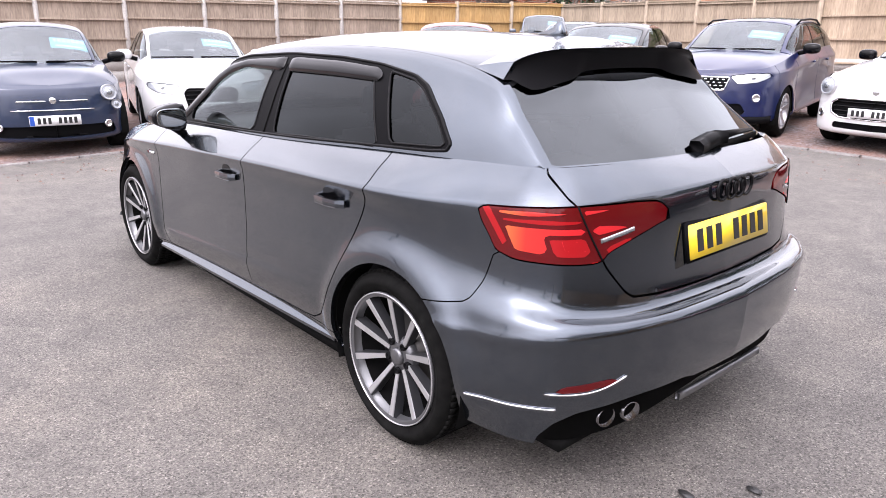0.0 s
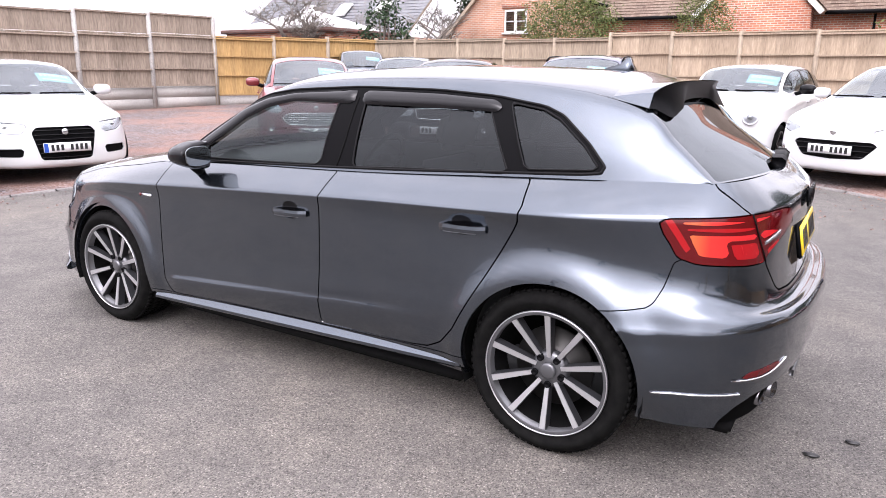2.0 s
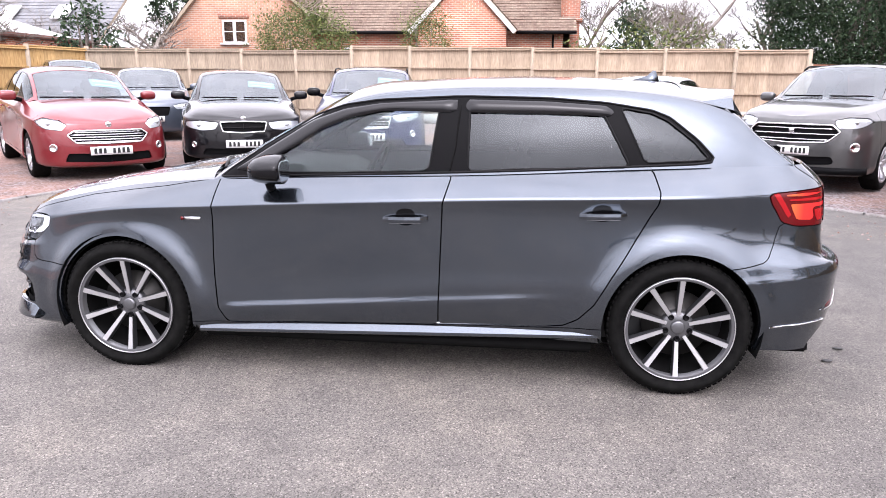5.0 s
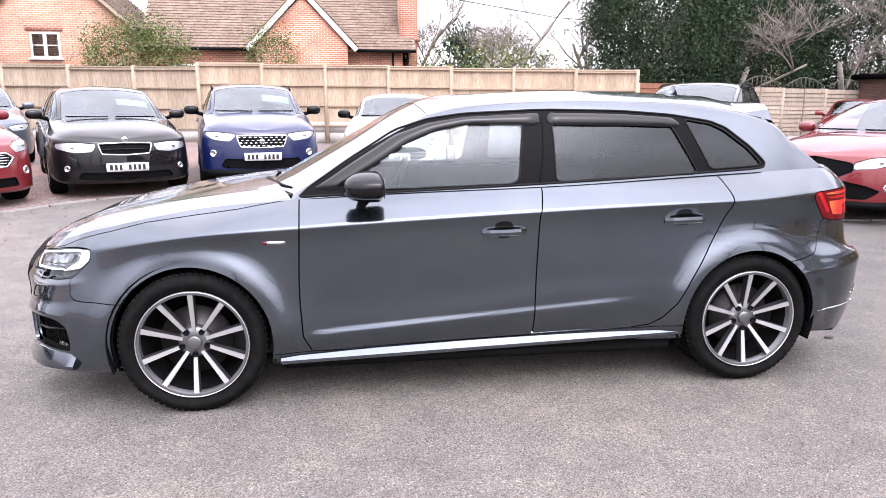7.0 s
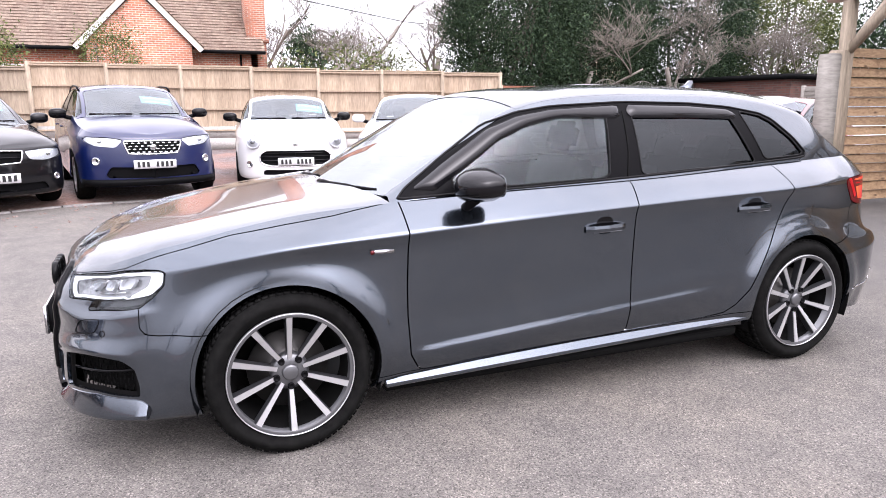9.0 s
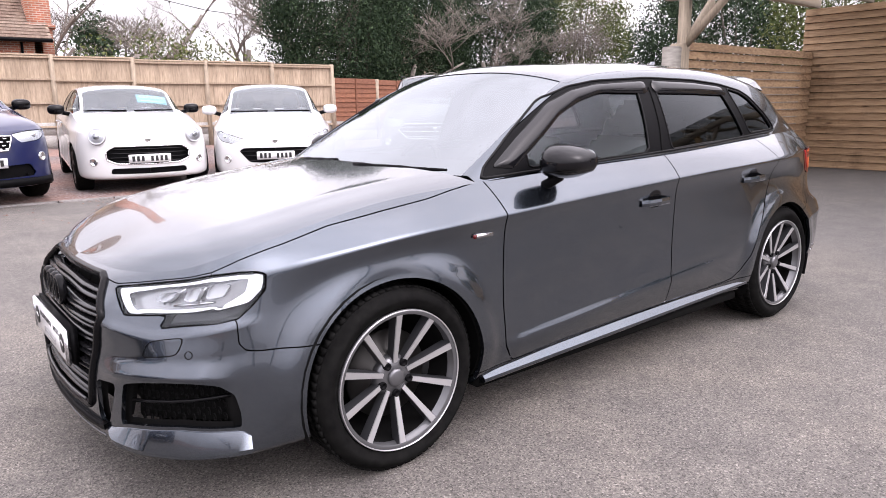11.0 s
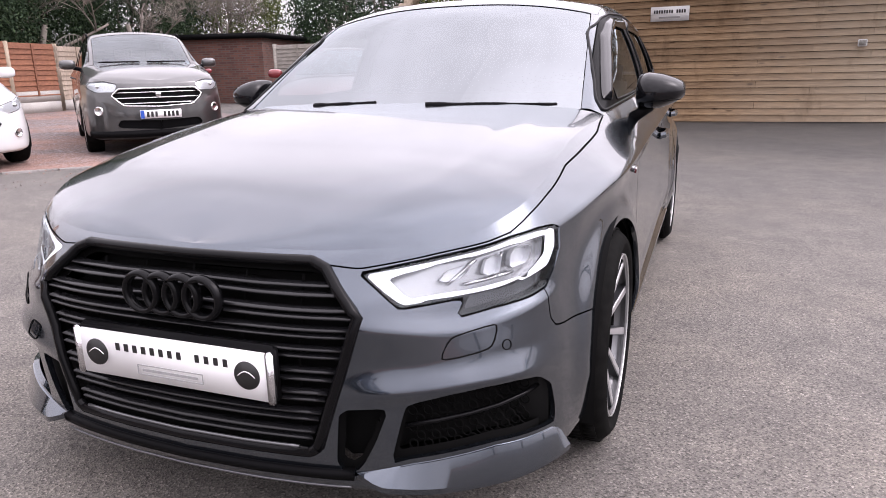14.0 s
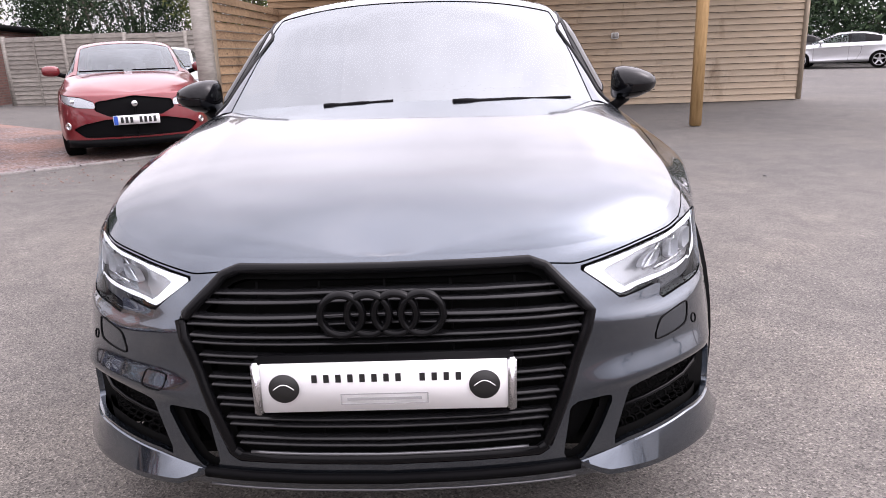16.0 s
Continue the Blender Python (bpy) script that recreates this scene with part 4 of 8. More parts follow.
def hero_details():
    car, S, B = hero, HS, hero_bits
    A = S.flat
    # grille: frame, bars, four rings
    g = B["grille"]
    ring = []
    for i in range(len(g)):
        ring += [S.point(g[i][0] + (g[(i + 1) % len(g)][0] - g[i][0]) * t, g[i][1] + (g[(i + 1) % len(g)][1] - g[i][1]) * t, 0.0) for t in np.linspace(0, 1, 8, endpoint=False)]
    grille = part("grille", tube(ring, 0.013, 8, True), BLACK_TRIM, car, "gloss black hexagonal grille")

    def half_width(z):
        return np.interp(z, [.29, .305, .605, .69, .705], [.32, .345, .455, .385, .35])

    for i in range(8):
        for dz in (0.0, 0.0165):
            z = 0.318 + i * 0.0475 + dz
            w = half_width(z) - 0.012
            pts = [S.point(a, z, -0.020) for a in np.linspace(-w, w, 24)]
            part("grille_bar", sweep(pts, [(-0.016, -0.002), (0.012, -0.0045), (0.016, -0.002), (0.016, 0.002), (0.010, 0.0045), (-0.016, 0.002)]), GRILLE_BLACK, grille)
    for y in (-0.3, -0.15, 0.0, 0.15, 0.3):
        part("grille_upright", tube([S.point(y, 0.32, -0.04), S.point(y, 0.5, -0.04), S.point(y, 0.69, -0.035)], 0.003, 6), BLACK_DULL, grille)
    for k in range(4):
        y = (k - 1.5) * 0.0565
        c = S.point(y, 0.622, 0.012)
        part("badge_ring", torus((c.x - 0.004, y, 0.622), 0.0445, 0.0085, flat=1.6), BLACK_TRIM, grille, "gloss black badge ring")
    # front plate: white trade plate on a black carrier
    x = S.point(0, 0.47, 0.016).x
    part("plate_carrier", box(x + 0.002, x + 0.03, -0.275, 0.275, 0.408, 0.538, 0.008), BLACK_SATIN, car)
    pl = part("front_plate", box(x - 0.008, x + 0.002, -0.262, 0.262, 0.415, 0.527, 0.003), PLATE_WHITE, car, "white trade plate with black roundels and bars")
    for sgn in (-1, 1):
        part("plate_end_clip", box(x - 0.012, x + 0.004, sgn * 0.27 - 0.009, sgn * 0.27 + 0.009, 0.411, 0.531, 0.004), SATIN_ALU, pl)
        part("roundel", moved(lathe([(0, -0.0025), (0.032, -0.0025), (0.033, 0.001)], 36, "x"), Matrix.Translation((x - 0.008, sgn * 0.212, 0.472))), INK, pl, "black printed roundel")
        part("roundel_sweep", tube([(x - 0.0115, sgn * 0.212 + u, 0.470 + 0.012 * math.sin((u + 0.022) * 70)) for u in np.linspace(-0.022, 0.022, 9)], 0.0012, 5), PAPER, pl)
    for k in range(13):
        if k != 8:
            yy = 0.152 - k * 0.0253
            part("letter_bar", box(x - 0.0095, x - 0.007, yy - 0.0115, yy, 0.484, 0.502), INK, pl, smooth=False)
    for z0, z1 in ((0.432, 0.434), (0.455, 0.457)):
        part("box_rule", box(x - 0.0095, x - 0.007, -0.093, 0.093, z0, z1), GREY_PRINT, pl, smooth=False)
    part("name_bar", box(x - 0.0095, x - 0.007, -0.079, 0.079, 0.4415, 0.4475), GREY_PRINT, pl, smooth=False)
    for sgn in (-1, 1):
        part("box_rule", box(x - 0.0095, x - 0.007, sgn * 0.092 - 0.001, sgn * 0.092 + 0.001, 0.434, 0.455), GREY_PRINT, pl, smooth=False)
    # vents: bars and mesh, blade lip below
    for sgn in (1, -1):
        for zz in (0.345,):
            part("vent_bar", tube([S.point(sgn * a, zz + 0.008 * k, -0.03) for k, a in enumerate(np.linspace(.545, .925, 6))], 0.006, 6), BLACK_TRIM, car)
        a0, a1 = .55, .91
        cells = []
        for r in range(7):
            for c in range(9):
                p = S.point(sgn * (a0 + (a1 - a0) * (c + 0.5 * (r % 2) + 0.3) / 9.6), 0.285 + r * 0.021, -0.05)
                cells.append(moved(torus((0, 0, 0), 0.011, 0.0022, "x", 8, 5), Matrix.Translation(p)))
        part("vent_mesh", join(*cells), BLACK_DULL, car, "black honeycomb mesh in the bumper vent")
        na = 26
        bv, bf = [], []
        for i, a in enumerate(np.linspace(.430, .957, na)):
            zt = np.interp(a, (.43, .557, .748, .93, .957), (.243, .270, .292, .282, .262))
            zb = np.interp(a, (.43, .50, .608, .815, .957), (.236, .220, .214, .220, .224))
            lift = min(1, i / 2.5)
            for z_, o_ in ((zt, -0.006), (zt - 0.004, 0.004), (zb + 0.008, 0.031 * lift), (zb - 0.004, 0.032 * lift), (zb - 0.012, 0.012 * lift), (zb - 0.02, -0.03)):
                bv.append(S.point(sgn * a, z_, o_))
        for i in range(na - 1):
            for k in range(5):
                q_ = (i * 6 + k, i * 6 + k + 1, (i + 1) * 6 + k + 1, (i + 1) * 6 + k)
                bf.append(q_ if sgn > 0 else tuple(reversed(q_)))
        bf.append(tuple(range((na - 1) * 6, na * 6)))
        part("front_blade", (bv, bf), GREY, car, "grey splitter blade below the vent").data.set_sharp_from_angle(angle=radians(28))
        # washer cover and parking sensor
        wc = [S.point(sgn * a_, z_, 0.0012) for a_, z_ in round_poly([(.650, .549), (.769, .566), (.747, .513), (.623, .499)], 2, 0.14)]
        part("washer_cover_line", tube(wc, 0.0016, 5, True), BLACK_DULL, car)
        s0 = S.point(sgn * 0.785, 0.515, 0.001)
        nrm = (S.point(sgn * 0.785, 0.515, 0.01) - s0).normalized()
        part("parking_sensor", moved(torus((0, 0, 0), 0.011, 0.0012, "z", 20, 5), Matrix.Translation(s0) @ nrm.to_track_quat("Z", "Y").to_matrix().to_4x4()), BLACK_DULL, car)
    # lower lip
    lip = [S.point(a, 0.24, 0.002) for a in np.linspace(-A(-2.13, .42), A(-2.13, .42), 24)]
    part("grille_chin", sweep(lip, [(-0.012, 0.008), (0.008, 0.012), (0.012, -0.004), (-0.010, -0.010)]), BLACK_SATIN, car)
    chin_line = [S.point(a, 0.212, 0.010) for a in np.linspace(-.42, .42, 24)]
    part("chin_line", tube(chin_line, 0.003, 6), ALLOY_GREY, car, "thin grey edge along the lower lip")
    tow = [S.point(a_, z_, 0.0012) for a_, z_ in round_poly([(.500, .474), (.562, .480), (.572, .442), (.512, .436)], 2, 0.14)]
    part("tow_cover_line", tube(tow, 0.0014, 5, True), BLACK_DULL, car)
    low_line = [S.point(a, 0.304, 0.004) for a in np.linspace(-A(-2.17, .31), A(-2.17, .31), 20)]
    part("grille_line", tube(low_line, 0.004, 6), ALLOY_GREY, grille, "thin grey strip along the grille's lower edge")
    # headlights
    d_of = outline(B["head_poly"], times=0)
    hd = B["head"]
    for mir in (False, True):
        fix = mirrored if mir else (lambda q: q)
        lamp = part("headlight", fix(hd.shifted(-0.001)), GLASS_LAMP, car, "clear headlight with a lit white outline")
        lamp.visible_shadow = False
        part("housing", fix(hd.solid(0.07, -0.055)), LAMP_DARK, lamp, "dark headlight housing")
        dd = d_of(hd)
        loop = outline([(.460, .682), (.55, .692), (.68, .708), (.777, .719), (.86, .730), (.96, .737), (1.015, .736), (1.038, .729), (1.030, .69), (.985, .655), (.88, .638), (.70, .628), (.62, .623), (.548, .620), (.500, .653)], times=0)(hd)
        window = outline([(.512, .674), (.677, .700), (.771, .712), (.851, .721), (.992, .725), (.975, .684), (.894, .649), (.70, .637), (.562, .631)], times=0)(hd)
        part("light_guide", fix(hd.cut(np.maximum(loop, -window)).solid(0.010, -0.010)), LAMP_WHITE, lamp, "lit white daytime running frame")
        part("reflector", fix(hd.cut(window - 0.004).solid(0.02, -0.035)), LAMP_REFL, lamp, "bright headlight reflector")
        part("lower_reflector", fix(hd.cut(np.maximum(dd + 0.012, -loop + 0.004)).solid(0.02, -0.024)), LAMP_DARK, lamp, "dark lower reflector")
        for (a0_, z0_), (a1_, z1_) in (((.66, .652), (.74, .698)), ((.80, .655), (.83, .706)), ((.70, .648), (.86, .660))):
            part("reflector_rib", fix(tube([S.point(a0_ + (a1_ - a0_) * t, z0_ + (z1_ - z0_) * t, -0.022) for t in np.linspace(0, 1, 5)], 0.004, 6)), SATIN_ALU, lamp)
        for quad in ([(.63, .655), (.69, .659), (.73, .690), (.66, .680)], [(.745, .660), (.80, .664), (.82, .704), (.765, .697)], [(.835, .668), (.90, .676), (.925, .712), (.85, .708)]):
            part("reflector_facet", fix(hd.cut(outline(quad, times=0)(hd)).solid(0.006, -0.024)), LAMP_SILVER, lamp)
    # tail lights: outer and tailgate halves, with lit bands
    tl = B["tail"]
    seam = lambda z: 4.861 + .098 * (.951 - z) / .165
    a_in = 5.262

    def on(u, z):
        """u: 0 at the front end, 1 at the tailgate joint, 2 at the inner tip."""
        z = .790 + (z - .790) * 1.13
        f = 4.469 + .065 * (.925 - z) / .12
        return (f + (seam(z) - f) * u if u <= 1 else seam(z) + (a_in - seam(z)) * (u - 1), z)

    def split_edges(pts):
        out = []
        for p, q in zip(pts, pts[1:] + pts[:1]):
            out += [on(p[0] + (q[0] - p[0]) * t, p[1] + (q[1] - p[1]) * t) for t in (0, .25, .5, .75)]
        return out

    for mir in (False, True):
        fix = mirrored if mir else (lambda q: q)
        lamp = part("tail_light", fix(tl.solid(0.02, 0.002)), RED_DARK, car, "wraparound red tail light")

        def patch(name, poly, m, push, label=""):
            f = outline(split_edges(poly), times=0)
            part(name, fix(tl.cut(f(tl)).solid(0.003, push)), m, lamp, label)
        patch("upper_band", [(.15, .914), (.975, .914), (.975, .902), (.17, .903)], RED_LIT, 0.0035, "lit upper light strip")
        patch("side_band", [(.04, .916), (.11, .916), (.165, .824), (.10, .818)], RED_LENS, 0.0035)
        patch("middle_band", [(.19, .896), (.975, .895), (.975, .883), (.20, .885)], RED_LENS, 0.0035)
        patch("lit_field", [(.19, .872), (.975, .875), (.97, .858), (.55, .853), (.52, .84), (.53, .806), (.22, .812)], RED_LIT, 0.0035, "lit orange-red lamp field")
        patch("ribbed_field", [(.58, .847), (.94, .850), (.94, .802), (.57, .804)], RED_LENS, 0.0035)
        for k in range(11):
            u_ = .60 + k * .031
            patch("rib", [(u_, .846), (u_ + .010, .846), (u_ + .018, .806), (u_ + .008, .806)], RED_BRIGHT, 0.005)
        patch("lower_edge", [(.10, .802), (.96, .790), (.96, .783), (.12, .796)], RED_LENS, 0.0035)
        patch("tailgate_band", [(1.03, .920), (1.82, .918), (1.88, .906), (1.03, .900)], RED_BRIGHT, 0.0035)
        patch("tailgate_band", [(1.04, .878), (1.80, .894), (1.82, .885), (1.60, .876), (1.06, .856)], RED_LIT, 0.0035)
        white = [S.point(*on(1.08 + .42 * t, .842 + .022 * t), 0.002) for t in np.linspace(0, 1, 9)]
        part("reversing_lens", fix(sweep(white, [(-0.003, -0.008), (0.001, -0.008), (0.001, 0.005), (-0.003, 0.005)])), LAMP_REFL, lamp, "clear reversing lens")
        patch("lower_field", [(1.10, .820), (1.50, .846), (1.32, .812), (1.14, .788)], RED_LENS, 0.0035)
        part("lamp_seam", fix(tube([S.point(seam(z), z, 0.004) for z in np.linspace(.785, .948, 6)], 0.003, 5)), BLACK_DULL, lamp)
    # rear plate, badge rings, rear trim
    xr = S.point(S.arc[-1], 0.80, 0.012).x
    part("rear_plate_carrier", moved(box(0.006, 0.020, -0.266, 0.266, -0.066, 0.064, 0.004), pose(xr + 0.003, 0, 0.797, 0, 11, 180)), BLACK_SATIN, car)
    k_ = [(0.02, sy * 0.272, sz * 0.068) for sy, sz in ((-1, -1), (1, -1), (1, 1), (-1, 1))] + [(0.05, sy * 0.31, sz * 0.085) for sy, sz in ((-1, -1), (1, -1), (1, 1), (-1, 1))]
    part("plate_recess", moved((k_, [(3, 2, 1, 0), (0, 1, 5, 4), (1, 2, 6, 5), (2, 3, 7, 6), (3, 0, 4, 7)]), pose(xr + 0.003, 0, 0.797, 0, 11, 180)), GREY, car, smooth=False)
    plate(car, pose(xr + 0.003, 0, 0.797, 0, 11, 180), 0.52, 0.111, PLATE_YELLOW, "AA11 AAA", name="rear_number_plate")
    for k in range(4):
        y = (k - 1.5) * 0.053
        q0 = S.point(S.arc[-1] - abs(y), 0.935, 0.012)
        part("rear_badge_ring", torus((q0.x, y, 0.940), 0.034, 0.0055), BLACK_TRIM, car, "dark badge ring")
    for sgn in (1, -1):
        st = [S.point(sgn * a, z, 0.003) for a, z in zip(np.linspace(4.50, 4.80, 16), np.linspace(.344, .357, 16))]
        part("rear_trim_strip", sweep(st, [(-0.003, -0.003), (0.003, -0.003), (0.003, 0.003), (-0.003, 0.003)]), SATIN_ALU, car, "thin bright strip on the bumper")
        lens = B["rbump"].cut(outline([(4.79, .414), (4.89, .418), (4.96, .430), (5.008, .450), (4.94, .447), (4.82, .436)], times=0)(B["rbump"])).solid(0.004, 0.0025)
        part("rear_reflector", lens if sgn > 0 else mirrored(lens), RED_DARK, car, "dark red bumper reflector")
        lipp = [S.point(sgn * a_, z_, 0.003) for a_, z_ in spl([0, 1, 2, 3], [(4.763, .409), (4.888, .412), (4.95, .424), (5.016, .452)], np.linspace(0, 3, 16))]
        part("reflector_lip", sweep(lipp, [(-0.004, -0.0025), (0.004, -0.0025), (0.004, 0.0025), (-0.004, 0.0025)]), SATIN_ALU, car)
    for y in (-0.56, -0.472):
        part("exhaust_tip", moved(lathe([(0.028, -0.08), (0.033, -0.02), (0.034, 0.030), (0.031, 0.032), (0.029, -0.03), (0.0, -0.03)], 28, "x"), pose(1.992 + (y + 0.56) * 0.33, y, 0.284, 0, 0, -14)), STEEL_BRIGHT, car, "chrome exhaust tip")
    # spoiler over the rear window
    nx, ny = 16, 45
    top, low_edge = [], []

    def skin(t, q):
        C_, R_ = [np.array([np.interp(t, S.ct, L[:, k]) for k in range(3)]) for L in (S.C, S.R)]
        a = abs(q)
        return np.array((C_[0] + (R_[0] - C_[0]) * a**2, R_[1] * q, C_[2] + (R_[2] - C_[2]) * a**2.5))

    for i in range(nx):
        u = i / (nx - 1)
        e = u * u * (3 - 2 * u)
        for j in range(ny):
            w = -1 + 2 * j / (ny - 1)
            y = w * (0.572 - 0.035 * u)
            xx = 1.34 + u * (0.262 - 0.058 * w**4)
            tt = np.interp(min(xx, 1.40), S.C[:, 0], S.ct)
            dome = skin(tt, min(1, abs(y) / 0.585))[2] - 0.10 * max(0, xx - 1.40)
            z = dome * (1 - e) + (1.370 - 0.008 * w * w - 0.036 * w**8) * e
            top.append((xx, y, z + 0.005))
    for j in range(ny):
        w = -1 + 2 * j / (ny - 1)
        p = skin(float(spoiler_edge(w)), w * 0.99)
        low_edge.append((p[0] + 0.008, p[1], p[2] + 0.006))
    ft = [(i * ny + j, (i + 1) * ny + j, (i + 1) * ny + j + 1, i * ny + j + 1) for i in range(nx - 1) for j in range(ny - 1)]
    part("roof_spoiler", (top, ft), GREY, car, "grey roof spoiler with a black underside")
    tip = [(x_ - 0.002, y_, z_ - 0.003) for x_, y_, z_ in top[(nx - 1) * ny:]]
    tip2 = [(x_ - 0.010, y_ * 0.99, z_ - 0.018) for x_, y_, z_ in tip]
    rows_s = [tip, tip2, low_edge]
    uv_ = [p for r_ in rows_s for p in r_]
    uf = [(r_ * ny + j, (r_ + 1) * ny + j, (r_ + 1) * ny + j + 1, r_ * ny + j + 1) for r_ in range(2) for j in range(ny - 1)]
    part("spoiler_underside", (uv_, uf), BLACK_SATIN, car, "black spoiler underside")
    for sgn, col in ((-1, 0), (1, ny - 1)):
        edge = [top[i * ny + col] for i in range(nx)]
        v = edge + [low_edge[col]] + [(p[0], p[1] - sgn * 0.02, p[2]) for p in edge] + [(low_edge[col][0], low_edge[col][1] - sgn * 0.02, low_edge[col][2])]
        f = [(i, i + 1, nx) for i in range(nx - 1)] + [(nx + 1 + i, nx + 2 + i, 2 * nx + 1) for i in range(nx - 1)]
        part("spoiler_fin", (v, f), GREY, car, "grey spoiler end beside the rear window")
    # rear wiper, roof aerial
    foot = sweep([(1.925, -0.045, 1.062), (1.925, 0.0, 1.072), (1.922, 0.06, 1.082), (1.917, 0.13, 1.082)], [(-0.030, -0.018), (0.026, -0.022), (0.030, 0.006), (0.012, 0.020), (-0.022, 0.018)])
    wiper = part("rear_wiper", foot, BLACK_SATIN, car, "black rear wiper")
    part("wiper_arm", tube([(1.92, 0.10, 1.082), (1.905, 0.25, 1.084), (1.872, 0.45, 1.076)], [0.018, 0.012, 0.007], 8), BLACK_SATIN, wiper)
    part("wiper_blade", sweep([(1.925, 0.05, 1.052), (1.912, 0.25, 1.056), (1.880, 0.46, 1.058)], [(-0.006, -0.010), (0.006, -0.010), (0.004, 0.010), (-0.004, 0.010)]), RUBBER, wiper)
    part("roof_aerial", prism([(1.14, 1.408), (1.31, 1.402), (1.30, 1.43), (1.285, 1.466), (1.272, 1.466), (1.245, 1.44)], -0.012, 0.012, "y"), GREY, car, "shark fin aerial")
    # door handles
    for sgn in (-1, 1):
        for k, (hx, hz) in enumerate(((0.073, 0.786), (0.953, 0.822))):
            a = A(hx, 0.89)
            y = S.point(a, hz, 0).y
            door = B["doors"][(0 if sgn < 0 else 1) + 2 * k]
            sheet = B["fdoor"] if k == 0 else B["rdoor"]
            oval = [(a + (A(hx + 0.1, .89) - a) * 10 * 0.044 * math.copysign(abs(math.cos(w_)) ** .75, math.cos(w_)), hz + 0.008 + (0.042 if math.sin(w_) > 0 else 0.034) * math.copysign(abs(math.sin(w_)) ** .75, math.sin(w_))) for w_ in np.linspace(0, 2 * math.pi, 28, endpoint=False)]
            cup = sheet.cut(outline(oval, times=0)(sheet)).solid(0.004, 0.0015)
            # black patch on the door skin stands for the shade in the cup
            part("handle_shade_patch", mirrored(cup) if (cup_side(cup) != sgn) else cup, BLACK_GLOSS, door, "black patch standing for the shade behind the handle")
            # lip pushed out to face the sky, for the cup's lit lower half
            low_half = sheet.cut(np.maximum(outline(oval, times=0)(sheet), sheet.q[:, 1] - (hz - 0.008)))
            fall = np.clip((hz - 0.008 - low_half.q[:, 1]) / 0.022, 0, 1)
            low_half = Sheet(low_half.v + low_half.normals() * (0.003 + 0.009 * fall)[:, None], low_half.f, low_half.q).solid(0.012)
            part("handle_bright_lip", mirrored(low_half) if (cup_side(low_half) != sgn) else low_half, GREY, door, "raised lip tilted up as the bright lower half of the cup")
            bar = [(hx - 0.098, sgn * (y + 0.002), hz - 0.003), (hx - 0.07, sgn * (y + 0.022), hz), (hx, sgn * (y + 0.030), hz + 0.002), (hx + 0.07, sgn * (y + 0.024), hz + 0.003), (hx + 0.098, sgn * (y + 0.004), hz + 0.003)]
            part("handle", sweep(bar, [(-0.007, -0.014), (0.007, -0.014), (0.009, 0.0), (0.007, 0.013), (-0.007, 0.013)]), GREY, door, "grey pull handle", smooth=False)
            part("handle_strip", sweep([(q[0], q[1], q[2] - 0.0145) for q in bar[1:-1]], [(-0.007, -0.0012), (0.007, -0.0012), (0.007, 0.0012), (-0.007, 0.0012)]), ALLOY_GREY, door)
        # mirror
        mv, mf, nm = [], [], 28
        rows_m = [(.826, 1.020, .965, -.570, -.505), (.829, 1.045, .945, -.600, -.488), (.838, 1.063, .934, -.628, -.476), (.870, 1.069, .930, -.645, -.473), (.920, 1.061, .938, -.645, -.473), (.962, 1.047, .955, -.626, -.474), (.988, 1.034, .970, -.595, -.476), (.998, 1.022, .982, -.568, -.482), (1.0, 1.010, .992, -.545, -.500)]
        for y_, zt, zb, xf, xb in rows_m:
            for k in range(nm):
                c_, s_ = math.cos(2 * math.pi * k / nm), math.sin(2 * math.pi * k / nm)
                mx_, zm = xb + (xf - xb) * 0.3, zt + (zb - zt) * 0.55
                mv.append((mx_ + (math.copysign(abs(c_) ** 0.4, c_) * (xb - mx_) if c_ > 0 else -abs(c_) ** 0.85 * (mx_ - xf)), sgn * y_, zm + math.copysign(abs(s_) ** 0.75, s_) * ((zt - zm) if s_ > 0 else (zm - zb))))
        mf = [(r_ * nm + k, r_ * nm + (k + 1) % nm, (r_ + 1) * nm + (k + 1) % nm, (r_ + 1) * nm + k) for r_ in range(len(rows_m) - 1) for k in range(nm)] + [tuple(range(nm))[::-1], tuple(range((len(rows_m) - 1) * nm, len(rows_m) * nm))]
        m0 = part("door_mirror", (mv, mf if sgn > 0 else [tuple(reversed(f_)) for f_ in mf]), MIRROR_CAP, car, "gloss black door mirror")
        part("mirror_glass", ellipsoid((-0.4725, sgn * 0.910, 1.0), (0.003, 0.074, 0.046), 3.2), MIRROR, m0, "mirror glass")
        part("mirror_joint", tube([(x_, sgn * y_, 0.962 + 0.10 * max(0, y_ - 0.90)) for x_, y_ in ((-.49, .8285), (-.57, .8285), (-.618, .842), (-.638, .87), (-.638, .92), (-.620, .958), (-.585, .988))], 0.0016, 5), BLACK_DULL, m0)
        part("mirror_stalk", tube([(-0.572, sgn * 0.805, 0.895), (-0.568, sgn * 0.842, 0.918), (-0.556, sgn * 0.872, 0.948)], [0.024, 0.020, 0.028], 12), BLACK_SATIN, m0)
        # side skirt blade and its bright line
        sk = [(x_, sgn * 0.864, 0.246 + (x_ + 0.92) * 0.0265) for x_ in np.linspace(-0.945, 0.955, 24)]
        prof = [(-0.035, 0.012), (-0.016, 0.006), (0.014, -0.026), (0.015, -0.038), (0.008, -0.044), (-0.03, -0.047)]
        prof = prof if sgn < 0 else [(-q0, q1) for q0, q1 in reversed(prof)]
        part("skirt_blade", sweep(sk, prof), GREY, car, "grey skirt blade along the sill", smooth=False)
